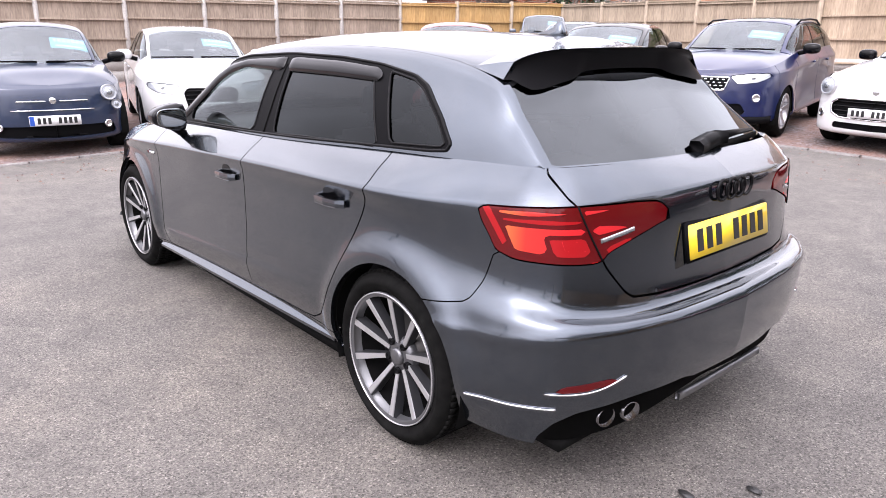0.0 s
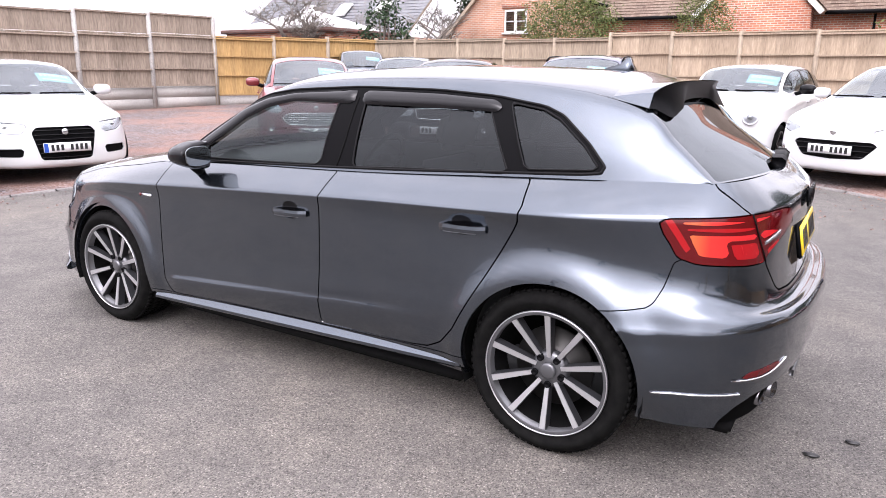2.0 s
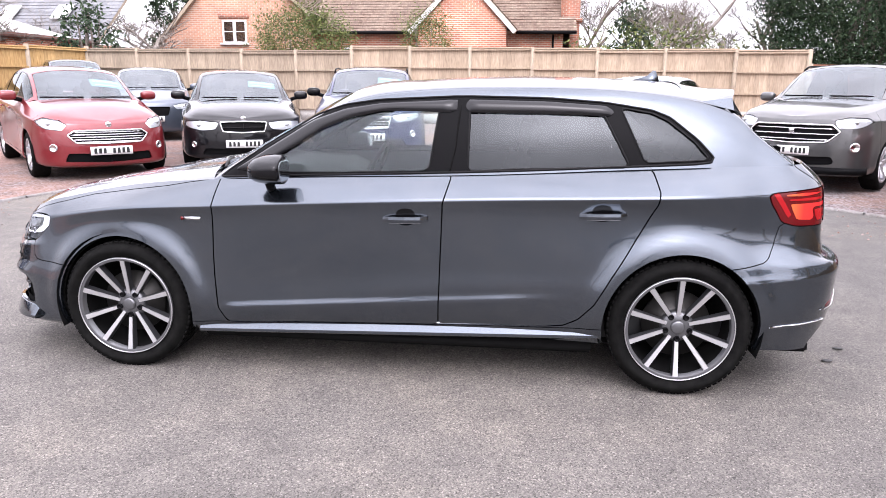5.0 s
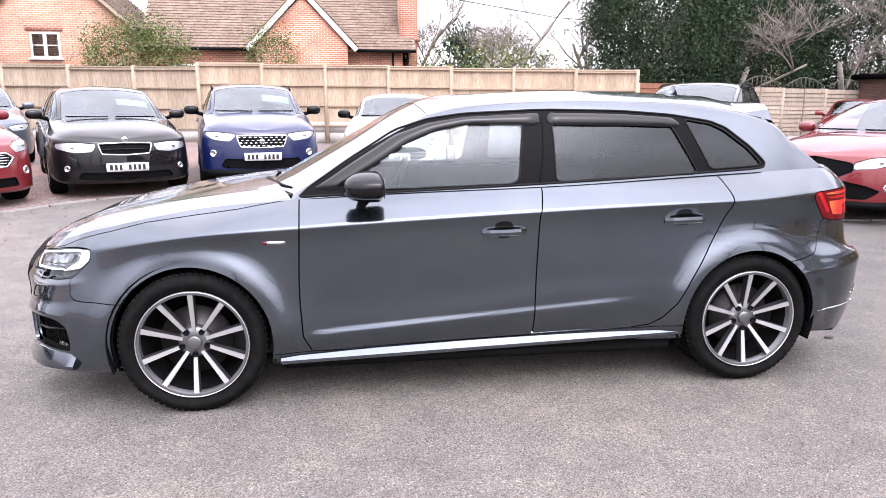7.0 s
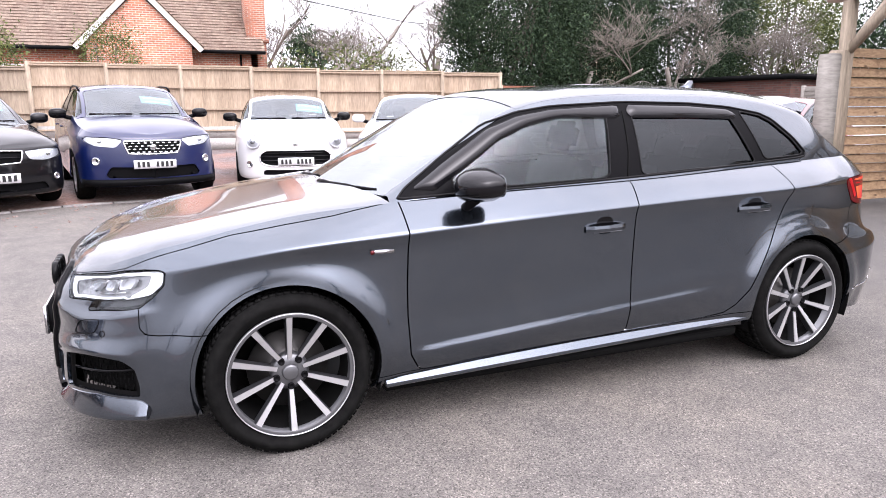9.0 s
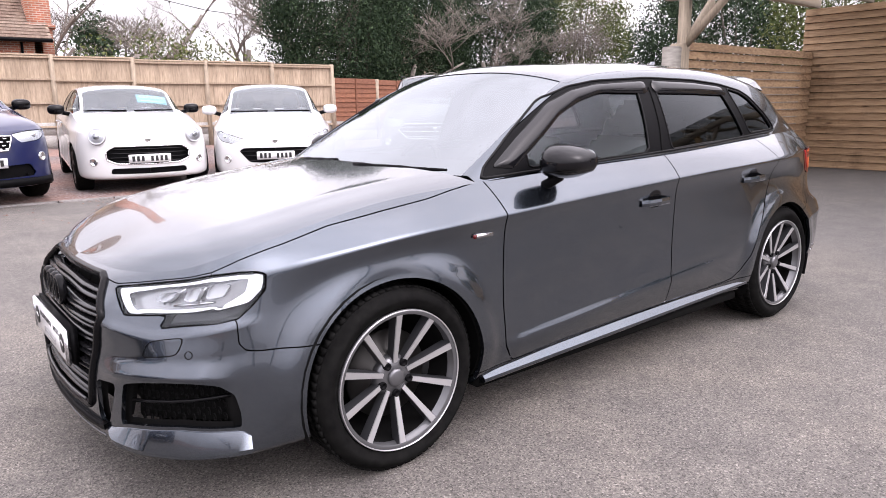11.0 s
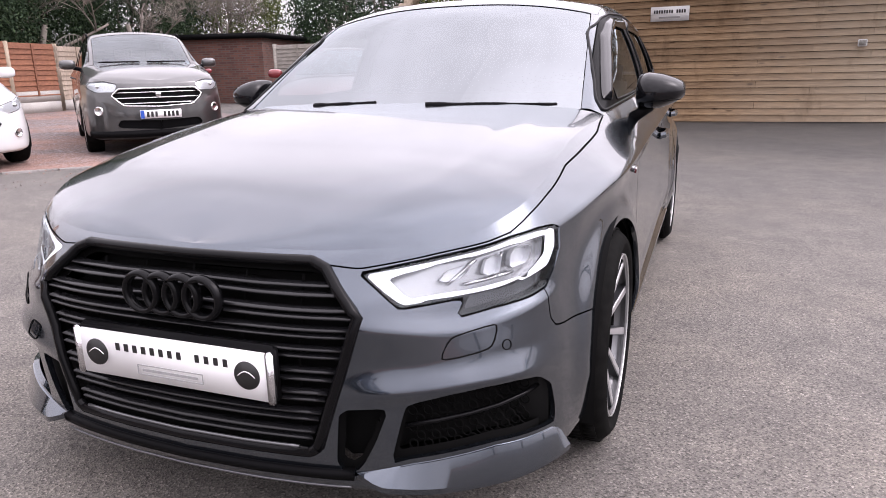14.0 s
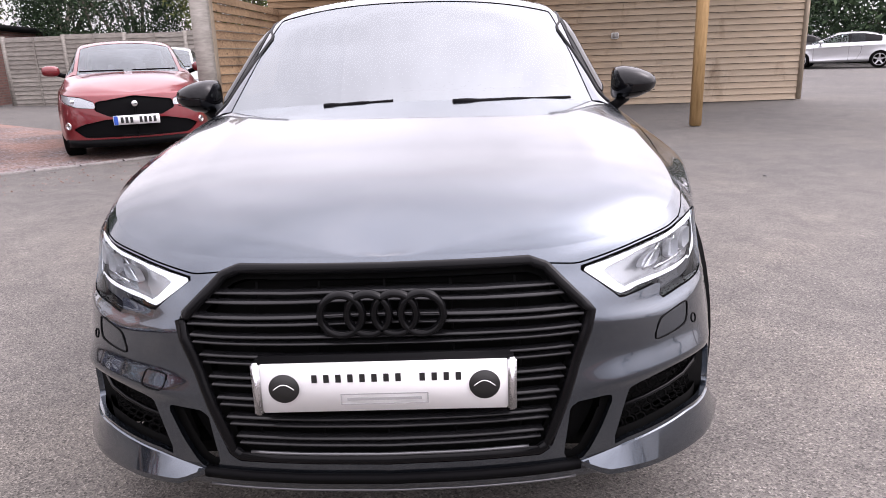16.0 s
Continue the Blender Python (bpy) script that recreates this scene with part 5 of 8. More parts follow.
        part("skirt_line", sweep([(p[0], p[1] - sgn * 0.010, p[2] + 0.016) for p in sk], [(-0.004, -0.004), (0.004, -0.004), (0.004, 0.004), (-0.004, 0.004)]), SATIN_ALU, car)
        # small red and silver wing badge
        q0 = S.point(A(-0.95, 0.89), 0.762, 0.003)
        part("wing_badge", box(q0.x - 0.045, q0.x + 0.05, sgn * q0.y - 0.003, sgn * q0.y + 0.003, 0.755, 0.769, 0.002), SATIN_ALU, car, "small silver wing badge")
        part("badge_tab", box(q0.x - 0.046, q0.x - 0.030, sgn * (q0.y + 0.002) - 0.003, sgn * (q0.y + 0.002) + 0.003, 0.754, 0.770, 0.002), RED_DARK, car)
    # cowl and wipers
    cow = [(-1.03 + 0.17 * (w * w), w * 0.72, 0.958 - 0.016 * w * w) for w in np.linspace(-1, 1, 21)]
    part("cowl", sweep(cow, [(-0.07, -0.02), (0.06, -0.014), (0.06, -0.03), (-0.07, -0.04)]), BLACK_SATIN, car, "black scuttle panel")
    for y0, y1 in ((-0.69, -0.16), (0.0, 0.30)):
        blade = [(-0.985 + 0.15 * (y / 0.72) ** 2, y, 0.966 - 0.02 * (y / 0.7) ** 2) for y in np.linspace(y0, y1, 12)]
        wiper = part("wiper", tube([(b[0] - 0.045 * k / 8, b[1], b[2] + 0.017 - 0.001 * k) for k, b in enumerate(blade[2:])], [0.007] * 4 + [0.010] * 4 + [0.014] * 2, 8), BLACK_SATIN, car, "black windscreen wiper")
        part("wiper_blade", sweep(blade[:9], [(-0.006, -0.008), (0.006, -0.008), (0.004, 0.006), (-0.004, 0.007)]), RUBBER, wiper, "rubber wiper blade")
    # cabin
    seats(car, 0.15, 1.0, 0.30, CLOTH_GREY)
    part("dashboard", sweep([(-0.62, y, 0.86) for y in np.linspace(-0.68, 0.68, 9)], [(-0.28, -0.35), (0.22, -0.35), (0.24, 0.0), (0.10, 0.07), (-0.30, 0.09)]), CABIN, car, "dark dashboard")
    part("cabin_floor", box(-1.2, 1.8, -0.75, 0.75, 0.22, 0.32), CABIN, car)
    sw = part("steering_wheel", moved(torus((0, 0, 0), 0.18, 0.015, "x", 36, 8), pose(-0.33, 0.36, 0.86, 0, 25, 0)), CABIN, car)
    part("wheel_spoke", moved(join(box(-0.02, 0.02, -0.17, 0.17, -0.02, 0.02, 0.01), ellipsoid((0, 0, 0), (0.03, 0.06, 0.06)), box(-0.02, 0.02, -0.025, 0.025, -0.17, 0, 0.01)), pose(-0.33, 0.36, 0.86, 0, 25, 0)), CABIN, sw)
    for sgn in (-1, 1):
        part("door_card", box(-0.8, 1.1, sgn * 0.74 - 0.02, sgn * 0.74 + 0.02, 0.32, 0.95, 0.01), CABIN, car)
        # dark wheel housings
        for ax in (-1.318, 1.318):
            hs = [(0.365 * math.cos(t), 0.365 * math.sin(t)) for t in np.linspace(-0.35, math.pi + 0.35, 24)]
            v = [(ax + c, sgn * y, 0.318 + s) for y in (0.58, 0.872) for c, s in hs] + [(ax, sgn * 0.58, 0.318)]
            f = [(i, i + 1, 25 + i, 24 + i) for i in range(23)] + [(i, i + 1, 48) for i in range(23)]
            part("wheel_housing", (v, f), BLACK_DULL, car, "black wheel arch liner")
    # unseen black blocks added to stop daylight showing through the vents
    for sgn in (-1, 1):
        part("vent_backing", box(-1.86, -1.72, min(sgn * .5, sgn * .79), max(sgn * .5, sgn * .79), 0.21, 0.47, 0.01), BLACK_DULL, car)
    # dark box added behind the bumper to block light through the grille
    part("front_light_block", box(-1.92, -1.74, -0.58, 0.58, 0.19, 0.52, 0.02), BLACK_DULL, car)
    part("rear_undertray", box(1.66, 1.985, -0.62, 0.62, 0.19, 0.30, 0.03), BLACK_DULL, car)
    part("underbody", box(-1.95, 1.95, -0.70, 0.70, 0.17, 0.22, 0.01), BLACK_DULL, car)
    part("floor_pan", box(-0.94, 0.94, -0.83, 0.83, 0.165, 0.215, 0.01), BLACK_DULL, car)


hero_details()


# ---- ground ----
def rise(x, y):
    """Height of the yard: level round the hatchback, rising to the far fences."""
    s = 0.022 * y - 0.011 * x - 0.03
    return min(0.5 * (s + math.sqrt(s * s + 0.0016)) - 0.012, 0.55)


def ground_sheet(name, xs, ys, lift, material, mask=None):
    v = [(x, y, rise(x, y) + lift) for x in xs for y in ys]
    n = len(ys)
    f = []
    for i in range(len(xs) - 1):
        for j in range(n - 1):
            f.append((i * n + j, (i + 1) * n + j, (i + 1) * n + j + 1, i * n + j + 1))
    return part(name, (v, f), material)


ASPHALT = mat("worn_asphalt", (0.12, 0.115, 0.115), 0.85)
_v = coords(ASPHALT, "Object")
_stone = ASPHALT.node_tree.nodes.new("ShaderNodeTexVoronoi")
_stone.inputs["Scale"].default_value = 185
ASPHALT.node_tree.links.new(_v, _stone.inputs["Vector"])
_spk = ramp(ASPHALT, _stone.outputs["Color"], [(0.12, (0.050, 0.047, 0.044)), (0.32, (0.110, 0.105, 0.098)), (0.78, (0.182, 0.173, 0.161)), (0.97, (0.32, 0.305, 0.285))])
_fine = ramp(ASPHALT, noise_fac(ASPHALT, 130, 4, 0.7, _v), [(0.3, (0.60, 0.59, 0.575)), (0.5, (0.97, 0.96, 0.94)), (0.72, (1.32, 1.31, 1.28))])
_spk = mixc(ASPHALT, 1.0, _spk, _fine, "MULTIPLY")
_big = ramp(ASPHALT, noise_fac(ASPHALT, 0.5, 8, 0.62, _v), [(0.3, (0.74, 0.735, 0.745)), (0.5, (0.92, 0.905, 0.90)), (0.7, (1.10, 1.055, 1.0))])
_med = ramp(ASPHALT, noise_fac(ASPHALT, 4, 8, 0.7, _v), [(0.35, (0.78, 0.77, 0.77)), (0.7, (1.08, 1.07, 1.06))])
# asphalt turns darker and slightly bluer from about x = 1 to 3
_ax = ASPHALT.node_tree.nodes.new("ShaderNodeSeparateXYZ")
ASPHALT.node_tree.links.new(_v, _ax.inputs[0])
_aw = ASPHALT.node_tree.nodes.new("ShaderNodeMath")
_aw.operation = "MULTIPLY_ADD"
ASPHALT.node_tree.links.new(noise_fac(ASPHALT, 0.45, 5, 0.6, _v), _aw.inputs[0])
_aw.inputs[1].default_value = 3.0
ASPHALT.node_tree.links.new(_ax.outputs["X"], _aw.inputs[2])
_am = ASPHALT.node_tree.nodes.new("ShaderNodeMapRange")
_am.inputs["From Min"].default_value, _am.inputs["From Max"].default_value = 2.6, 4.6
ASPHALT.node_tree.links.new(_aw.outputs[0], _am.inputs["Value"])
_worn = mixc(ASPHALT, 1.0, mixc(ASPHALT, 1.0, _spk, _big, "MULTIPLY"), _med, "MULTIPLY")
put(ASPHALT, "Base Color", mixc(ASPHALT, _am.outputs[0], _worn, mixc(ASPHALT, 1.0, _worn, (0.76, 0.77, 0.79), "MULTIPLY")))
bump(ASPHALT, _stone.outputs["Distance"], 0.5, 0.004)
_xs = [-3000, -300, -60] + list(np.arange(-40, 60.1, 2)) + [80, 300, 3000]
_ys = [-3000, -300, -60] + list(np.arange(-30, 60.1, 2)) + [80, 300, 3000]
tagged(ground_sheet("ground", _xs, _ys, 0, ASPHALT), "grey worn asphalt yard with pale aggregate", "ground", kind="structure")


def noisy(name, lo, hi, scale=3.0, rough=0.85, bumpy=0.3, stretch=(1, 1, 1), kind="Object", vary=None, fine=40):
    """A surface that wanders between two colours, with grain and relief."""
    lo, hi = (tuple(c * 0.8 for c in k) for k in (lo, hi))
    m = mat(name, lo, rough)
    v = coords(m, kind, stretch)
    a = noise_fac(m, scale, 8, 0.65, v)
    b = noise_fac(m, fine, 6, 0.6, v)
    col = ramp(m, a, [(0.3, lo), (0.7, hi)])
    col = mixc(m, 0.55, col, ramp(m, b, [(0.3, tuple(c * 0.6 for c in lo)), (0.75, tuple(min(1, c * 1.15) for c in hi))]))
    if vary is not None:
        r = object_random(m) if vary == "object" else island_random(m)
        col = mixc(m, 1.0, col, ramp(m, r, [(0.0, (0.84, 0.82, 0.79)), (0.5, (0.96, 0.94, 0.91)), (1.0, (1.10, 1.08, 1.04))]), "MULTIPLY")
    put(m, "Base Color", col)
    if bumpy:
        bump(m, b, bumpy, 0.01)
    return m


GRAVEL = noisy("red_grey_gravel", (0.20, 0.135, 0.115), (0.36, 0.27, 0.24), 1.2, 0.95, 0.0, fine=60)
_vg = GRAVEL.node_tree.nodes.new("ShaderNodeTexVoronoi")
_vg.inputs["Scale"].default_value = 38
GRAVEL.node_tree.links.new(coords(GRAVEL), _vg.inputs["Vector"])
_gb = GRAVEL.node_tree.nodes["Principled BSDF"].inputs["Base Color"].links[0].from_socket
put(GRAVEL, "Base Color", mixc(GRAVEL, 0.75, _gb, ramp(GRAVEL, _vg.outputs["Color"], [(0.15, (0.06, 0.045, 0.04)), (0.5, (0.17, 0.11, 0.092)), (0.8, (0.27, 0.235, 0.225)), (1.0, (0.42, 0.39, 0.38))])))
_gs = GRAVEL.node_tree.nodes["Principled BSDF"].inputs["Base Color"].links[0].from_socket
_gclay = mixc(GRAVEL, 0.55, _gs, ramp(GRAVEL, noise_fac(GRAVEL, 7, 8, 0.7, coords(GRAVEL)), [(0.3, (0.17, 0.085, 0.062)), (0.7, (0.36, 0.205, 0.155))]))
_ggrey = mixc(GRAVEL, 1.0, _gs, (0.80, 0.88, 0.95), "MULTIPLY")
put(GRAVEL, "Base Color", mixc(GRAVEL, ramp(GRAVEL, noise_fac(GRAVEL, 0.55, 6, 0.65, coords(GRAVEL)), [(0.42, (0, 0, 0)), (0.58, (1, 1, 1))]), _ggrey, _gclay))
bump(GRAVEL, _vg.outputs["Distance"], 0.9, 0.02)
STONE = noisy("pale_concrete", (0.36, 0.34, 0.32), (0.56, 0.54, 0.50), 2.5, 0.9, 0.25)
KERB = noisy("worn_kerb_concrete", (0.15, 0.138, 0.13), (0.33, 0.31, 0.295), 3.5, 0.9, 0.3)
FENCE_OLD = noisy("weathered_fence_wood", (0.27, 0.22, 0.175), (0.50, 0.42, 0.345), 2.0, 0.9, 0.3, (1, 1, 0.15), vary="island", fine=30)
FENCE_NEW = noisy("pale_fence_wood", (0.31, 0.25, 0.185), (0.50, 0.42, 0.325), 1.6, 0.9, 0.25, (1, 1, 0.15), vary="island", fine=30)
FENCE_GOLD = noisy("fresh_fence_wood", (0.46, 0.28, 0.10), (0.62, 0.42, 0.19), 1.6, 0.9, 0.25, (1, 1, 0.15), vary="island", fine=30)
FENCE_RED = noisy("red_brown_fence_wood", (0.16, 0.06, 0.035), (0.32, 0.14, 0.08), 2.0, 0.9, 0.3, (0.3, 0.3, 1), vary="island", fine=30)
FENCE_GREY = noisy("silvered_fence_wood", (0.26, 0.245, 0.22), (0.42, 0.40, 0.37), 2.0, 0.9, 0.3, (0.2, 0.2, 1), vary="island", fine=30)
FENCE_MIX = noisy("honey_fence_wood", (0.37, 0.285, 0.20), (0.60, 0.49, 0.375), 1.6, 0.9, 0.25, (1, 1, 0.15), vary="island", fine=30)
POST_WOOD = noisy("treated_post_wood", (0.31, 0.245, 0.175), (0.49, 0.41, 0.31), 4.0, 0.85, 0.3, (1, 1, 0.12))
POST_GOLD = noisy("golden_post_wood", (0.42, 0.25, 0.09), (0.60, 0.40, 0.19), 4.0, 0.85, 0.3, (1, 1, 0.12))
CLAD = noisy("shiplap_cladding_wood", (0.25, 0.145, 0.075), (0.62, 0.43, 0.26), 1.1, 0.8, 0.25, (1, 0.25, 3), vary="object", fine=14)
_kn = CLAD.node_tree.nodes.new("ShaderNodeTexVoronoi")
_kn.inputs["Scale"].default_value = 2.6
CLAD.node_tree.links.new(coords(CLAD, "Object", (1, 0.6, 2.2)), _kn.inputs["Vector"])
_cb = CLAD.node_tree.nodes["Principled BSDF"].inputs["Base Color"].links[0].from_socket
_knots = mixc(CLAD, 1.0, _cb, ramp(CLAD, _kn.outputs["Distance"], [(0.05, (0.3, 0.25, 0.2)), (0.13, (1, 1, 1))]), "MULTIPLY")
# boards painted paler towards the -y end, for stronger light and weathering there
_cy = CLAD.node_tree.nodes.new("ShaderNodeSeparateXYZ")
CLAD.node_tree.links.new(coords(CLAD), _cy.inputs[0])
_cw = CLAD.node_tree.nodes.new("ShaderNodeMath")
_cw.operation = "MULTIPLY_ADD"
CLAD.node_tree.links.new(noise_fac(CLAD, 0.7, 4, 0.6, coords(CLAD)), _cw.inputs[0])
_cw.inputs[1].default_value = 2.5
CLAD.node_tree.links.new(_cy.outputs["Y"], _cw.inputs[2])
_cm = CLAD.node_tree.nodes.new("ShaderNodeMapRange")
_cm.inputs["From Min"].default_value, _cm.inputs["From Max"].default_value = 0.2, -2.6
CLAD.node_tree.links.new(_cw.outputs[0], _cm.inputs["Value"])
_damp = ramp(CLAD, noise_fac(CLAD, 1.6, 7, 0.7, coords(CLAD, "Object", (1, 1, 0.5))), [(0.28, (0.5, 0.46, 0.42)), (0.46, (1, 1, 1))])
put(CLAD, "Base Color", mixc(CLAD, 1.0, mixc(CLAD, _cm.outputs[0], _knots, mixc(CLAD, 0.55, _knots, (0.56, 0.49, 0.39))), _damp, "MULTIPLY"))
POLY = glass("clear_roof_sheet", (0.58, 0.59, 0.59), 1.5)

# gravel bays behind a curved concrete edging
EDGE = [(-5.7, -9.0), (-5.68, -3.0), (-5.66, -0.9), (-5.68, 0.3), (-5.55, 1.4), (-5.2, 3.2), (-4.6, 4.7), (-3.7, 5.9), (-2.5, 6.55), (-1.0, 6.72), (0.4, 6.72), (1.4, 6.6), (2.5, 5.95), (3.5, 5.15), (4.3, 4.35), (5.2, 3.65), (6.3, 3.45)]
_ek = np.arange(len(EDGE))
edge_pts = spl(_ek, EDGE, np.linspace(0, len(EDGE) - 1, 150))
outer = []
for ex, ey in edge_pts:
    d = Vector((ex - 0.3, ey + 4.5)).normalized()
    outer.append((ex + d.x * 26, ey + d.y * 26))
gv, gf, rows_n = [], [], 30
for (ex, ey), (ox, oy) in zip(edge_pts, outer):
    for k in range(rows_n + 1):
        t = (k / rows_n) ** 1.5
        x, y = ex + (ox - ex) * t, ey + (oy - ey) * t
        gv.append((x, y, rise(x, y) + 0.012 + 0.008 * noise.noise((x * 0.9, y * 0.9, 0))))
for i in range(len(edge_pts) - 1):
    for k in range(rows_n):
        a = i * (rows_n + 1) + k
        gf.append((a, a + 1, a + rows_n + 2, a + rows_n + 1))
gravel = part("gravel_bay", (gv, [tuple(reversed(f)) for f in gf]), GRAVEL)
tagged(gravel, "red and grey gravel parking bay behind a concrete edging", "gravel", kind="structure")
for i in range(0, 148, 4):
    seg = [(x, y, rise(x, y) + 0.012) for x, y in edge_pts[i:i + 5]]
    seg[-1] = tuple(seg[-1][k] - (seg[-1][k] - seg[-2][k]) * 0.12 for k in range(3))
    kb = part("kerb_stone", sweep(seg, [(-0.04, -0.05), (0.04, -0.05), (0.04, 0.004), (0.025, 0.010), (-0.025, 0.010), (-0.04, 0.004)]), KERB, gravel)
# loose stones that have strayed onto the asphalt, and the small dark oil spots
random.seed(4)
sv, sf = [], []
for _ in range(1500):
    i = random.randrange(20, 140)
    ex, ey = edge_pts[i]
    d = Vector((0.3 - ex, -4.5 - ey)).normalized() * (random.random() ** 2 * 2.2 - 0.5)
    x, y, r = ex + d.x + random.uniform(-.2, .2), ey + d.y + random.uniform(-.2, .2), random.uniform(0.005, 0.016)
    z, n0 = rise(x, y) + 0.008, len(sv)
    sv += [(x - r, y, z), (x, y - r, z), (x + r, y, z), (x, y + r, z), (x, y, z + r)]
    sf += [(n0, n0 + 1, n0 + 4), (n0 + 1, n0 + 2, n0 + 4), (n0 + 2, n0 + 3, n0 + 4), (n0 + 3, n0, n0 + 4)]
tagged(part("loose_gravel", (sv, sf), GRAVEL, smooth=False), "loose red and grey stones strewn beside the edging", "gravel", kind="stuff")
OIL = mat("oil_stain", (0.02, 0.02, 0.02), 0.45)
for x, y, r in ((2.20, -0.35, 0.022), (2.33, -0.16, 0.02), (2.62, -2.9, 0.02)):
    poly = [(x + r * (1 + 0.45 * noise.noise((k, x * 9, 1))) * math.cos(k * 0.45) * 1.3, y + r * (1 + 0.45 * noise.noise((k, x * 9, 5))) * 0.7 * math.sin(k * 0.45)) for k in range(14)]
    tagged(part("oil_spot", prism(poly, 0.0, 0.004), OIL), "small dark oil spot on the asphalt", "stain", group="oil spots on the asphalt", kind="structure")


# ---- fences ----
def fence(name, label, a, b, base_h, panel_h, wood, bays, post_mat, horizontal=False, z0=None, boards_over=0.0, arch=False):
    """Posts, gravel boards and boarded panels between two points on the ground."""
    a, b = Vector((*a, 0)), Vector((*b, 0))
    d = b - a
    ang = math.degrees(math.atan2(d.y, d.x))
    L = d.length / bays
    th = thing(name, label, "fence", kind="structure")
    for i in range(bays + 1):
        p = a + d * (i / bays)
        z = rise(p.x, p.y) if z0 is None else z0
        h = base_h + panel_h + boards_over
        po = part("post", moved(join(box(-0.055, 0.055, -0.06, 0.06, -0.1, h + 0.03, 0.012)), pose(p.x, p.y, z, 0, 0, ang)), post_mat, th)
    for i in range(bays):
        p = a + d * (i / bays)
        z = (rise(p.x, p.y) if z0 is None else z0) + 0.02 * random.uniform(-1, 1)
        m = pose(p.x, p.y, z, 0, 0, ang)
        k = 0
        while k * 0.3 < base_h - 0.01:
            part("gravel_board", moved(box(0.06, L - 0.06, -0.025, 0.025, k * 0.3, k * 0.3 + 0.295, 0.006), m), STONE, th)
            k += 1
        bd = []
        if horizontal:
            n = int(panel_h / 0.125)
            for j in range(n):
                z1 = base_h + j * panel_h / n
                bd.append(moved(box(0.05, L - 0.05, -0.012, 0.012, 0, panel_h / n * 1.1), m @ pose(0, -0.02, z1, -11 + random.uniform(-1.5, 1.5), 0, 0)))
            bd.append(moved(box(L / 2 - 0.03, L / 2 + 0.03, -0.05, -0.02, base_h, base_h + panel_h), m))
        else:
            n = int((L - 0.1) / 0.108)
            for j in range(n):
                x0 = 0.05 + j * (L - 0.1) / n
                bd.append(moved(box(0, (L - 0.1) / n * 1.12, -0.008, 0.008, base_h + 0.01, base_h + panel_h - 0.03 + random.uniform(-0.006, 0.006)), m @ pose(x0, random.uniform(-0.002, 0.002), 0, 0, 0, 5)))
            for zz in (0.04, 0.36, 0.68, 0.97):
                bd.append(moved(box(0.04, L - 0.04, -0.075, -0.012, base_h + panel_h * zz - 0.04, base_h + panel_h * zz), m))
            bd.append(moved(box(0.04, L - 0.04, -0.05, 0.03, base_h + panel_h - 0.03, base_h + panel_h), m))
        part("panel", join(*bd), wood, th, smooth=False)
        if boards_over:
            bd = []
            n = int((L - 0.1) / 0.108)
            for j in range(n):
                bd.append(moved(box(0, (L - 0.1) / n * 1.1, -0.008, 0.008, base_h + panel_h + 0.01, base_h + panel_h + boards_over), m @ pose(0.05 + j * (L - 0.1) / n, 0, 0, 0, 0, 5)))
            bd.append(moved(box(0.04, L - 0.04, -0.05, 0.03, base_h + panel_h + boards_over - 0.02, base_h + panel_h + boards_over + 0.02), m))
            part("upper_panel", join(*bd), wood, th, smooth=False)
        if arch:
            lat = [tube([(0.1 + (L - 0.2) * t, 0, base_h + panel_h + 0.1 + 0.25 * math.sin(math.pi * t)) for t in np.linspace(0, 1, 9)], 0.018, 5)]
            for j in range(9):
                t = (j + 0.5) / 9
                lat.append(box(0.1 + (L - 0.2) * t - 0.01, 0.1 + (L - 0.2) * t + 0.01, -0.01, 0.01, base_h + panel_h, base_h + panel_h + 0.1 + 0.25 * math.sin(math.pi * t)))
            part("trellis", moved(join(*lat), m), TRELLIS, th, "lattice trellis top")
    return th


TRELLIS = noisy("dark_trellis_wood", (0.07, 0.075, 0.06), (0.15, 0.15, 0.12), 4, 0.9, 0.2)
random.seed(11)
fence("fence_west", "tall weathered close-board fence with concrete posts and base", (-17.2, -2.0), (-14.9, 11.6), 0.6, 1.45, FENCE_OLD, 7, STONE, boards_over=0.52)
fence("fence_corner", "golden close-board fence panels with timber posts", (-14.9, 11.6), (-12.85, 16.9), 0.3, 1.75, FENCE_GOLD, 3, POST_WOOD)
fence("fence_north", "pale close-board fence with concrete gravel boards", (-12.85, 16.9), (-4.4, 16.5), 0.3, 1.72, FENCE_NEW, 5, FENCE_NEW)
fence("fence_north", "pale close-board fence, slightly taller panels", (-4.4, 16.55), (7.75, 15.15), 0.45, 1.70, FENCE_MIX, 7, FENCE_NEW)
fence("fence_garden", "red-brown horizontal lap fence panels", (7.8, 15.2), (11.4, 16.08), 0.45, 1.35, FENCE_RED, 2, FENCE_NEW, True)
fence("fence_garden", "brown lap fence panels with dark trellis tops", (11.4, 16.08), (16.8, 17.4), 0.3, 1.45, FENCE_OLD, 3, FENCE_OLD, True, arch=True)
fence("fence_grey", "silvered horizontal board fence", (17.3, 12.9), (17.3, 4.0), 0.0, 2.0, FENCE_GREY, 5, FENCE_GREY, True, 0.0)


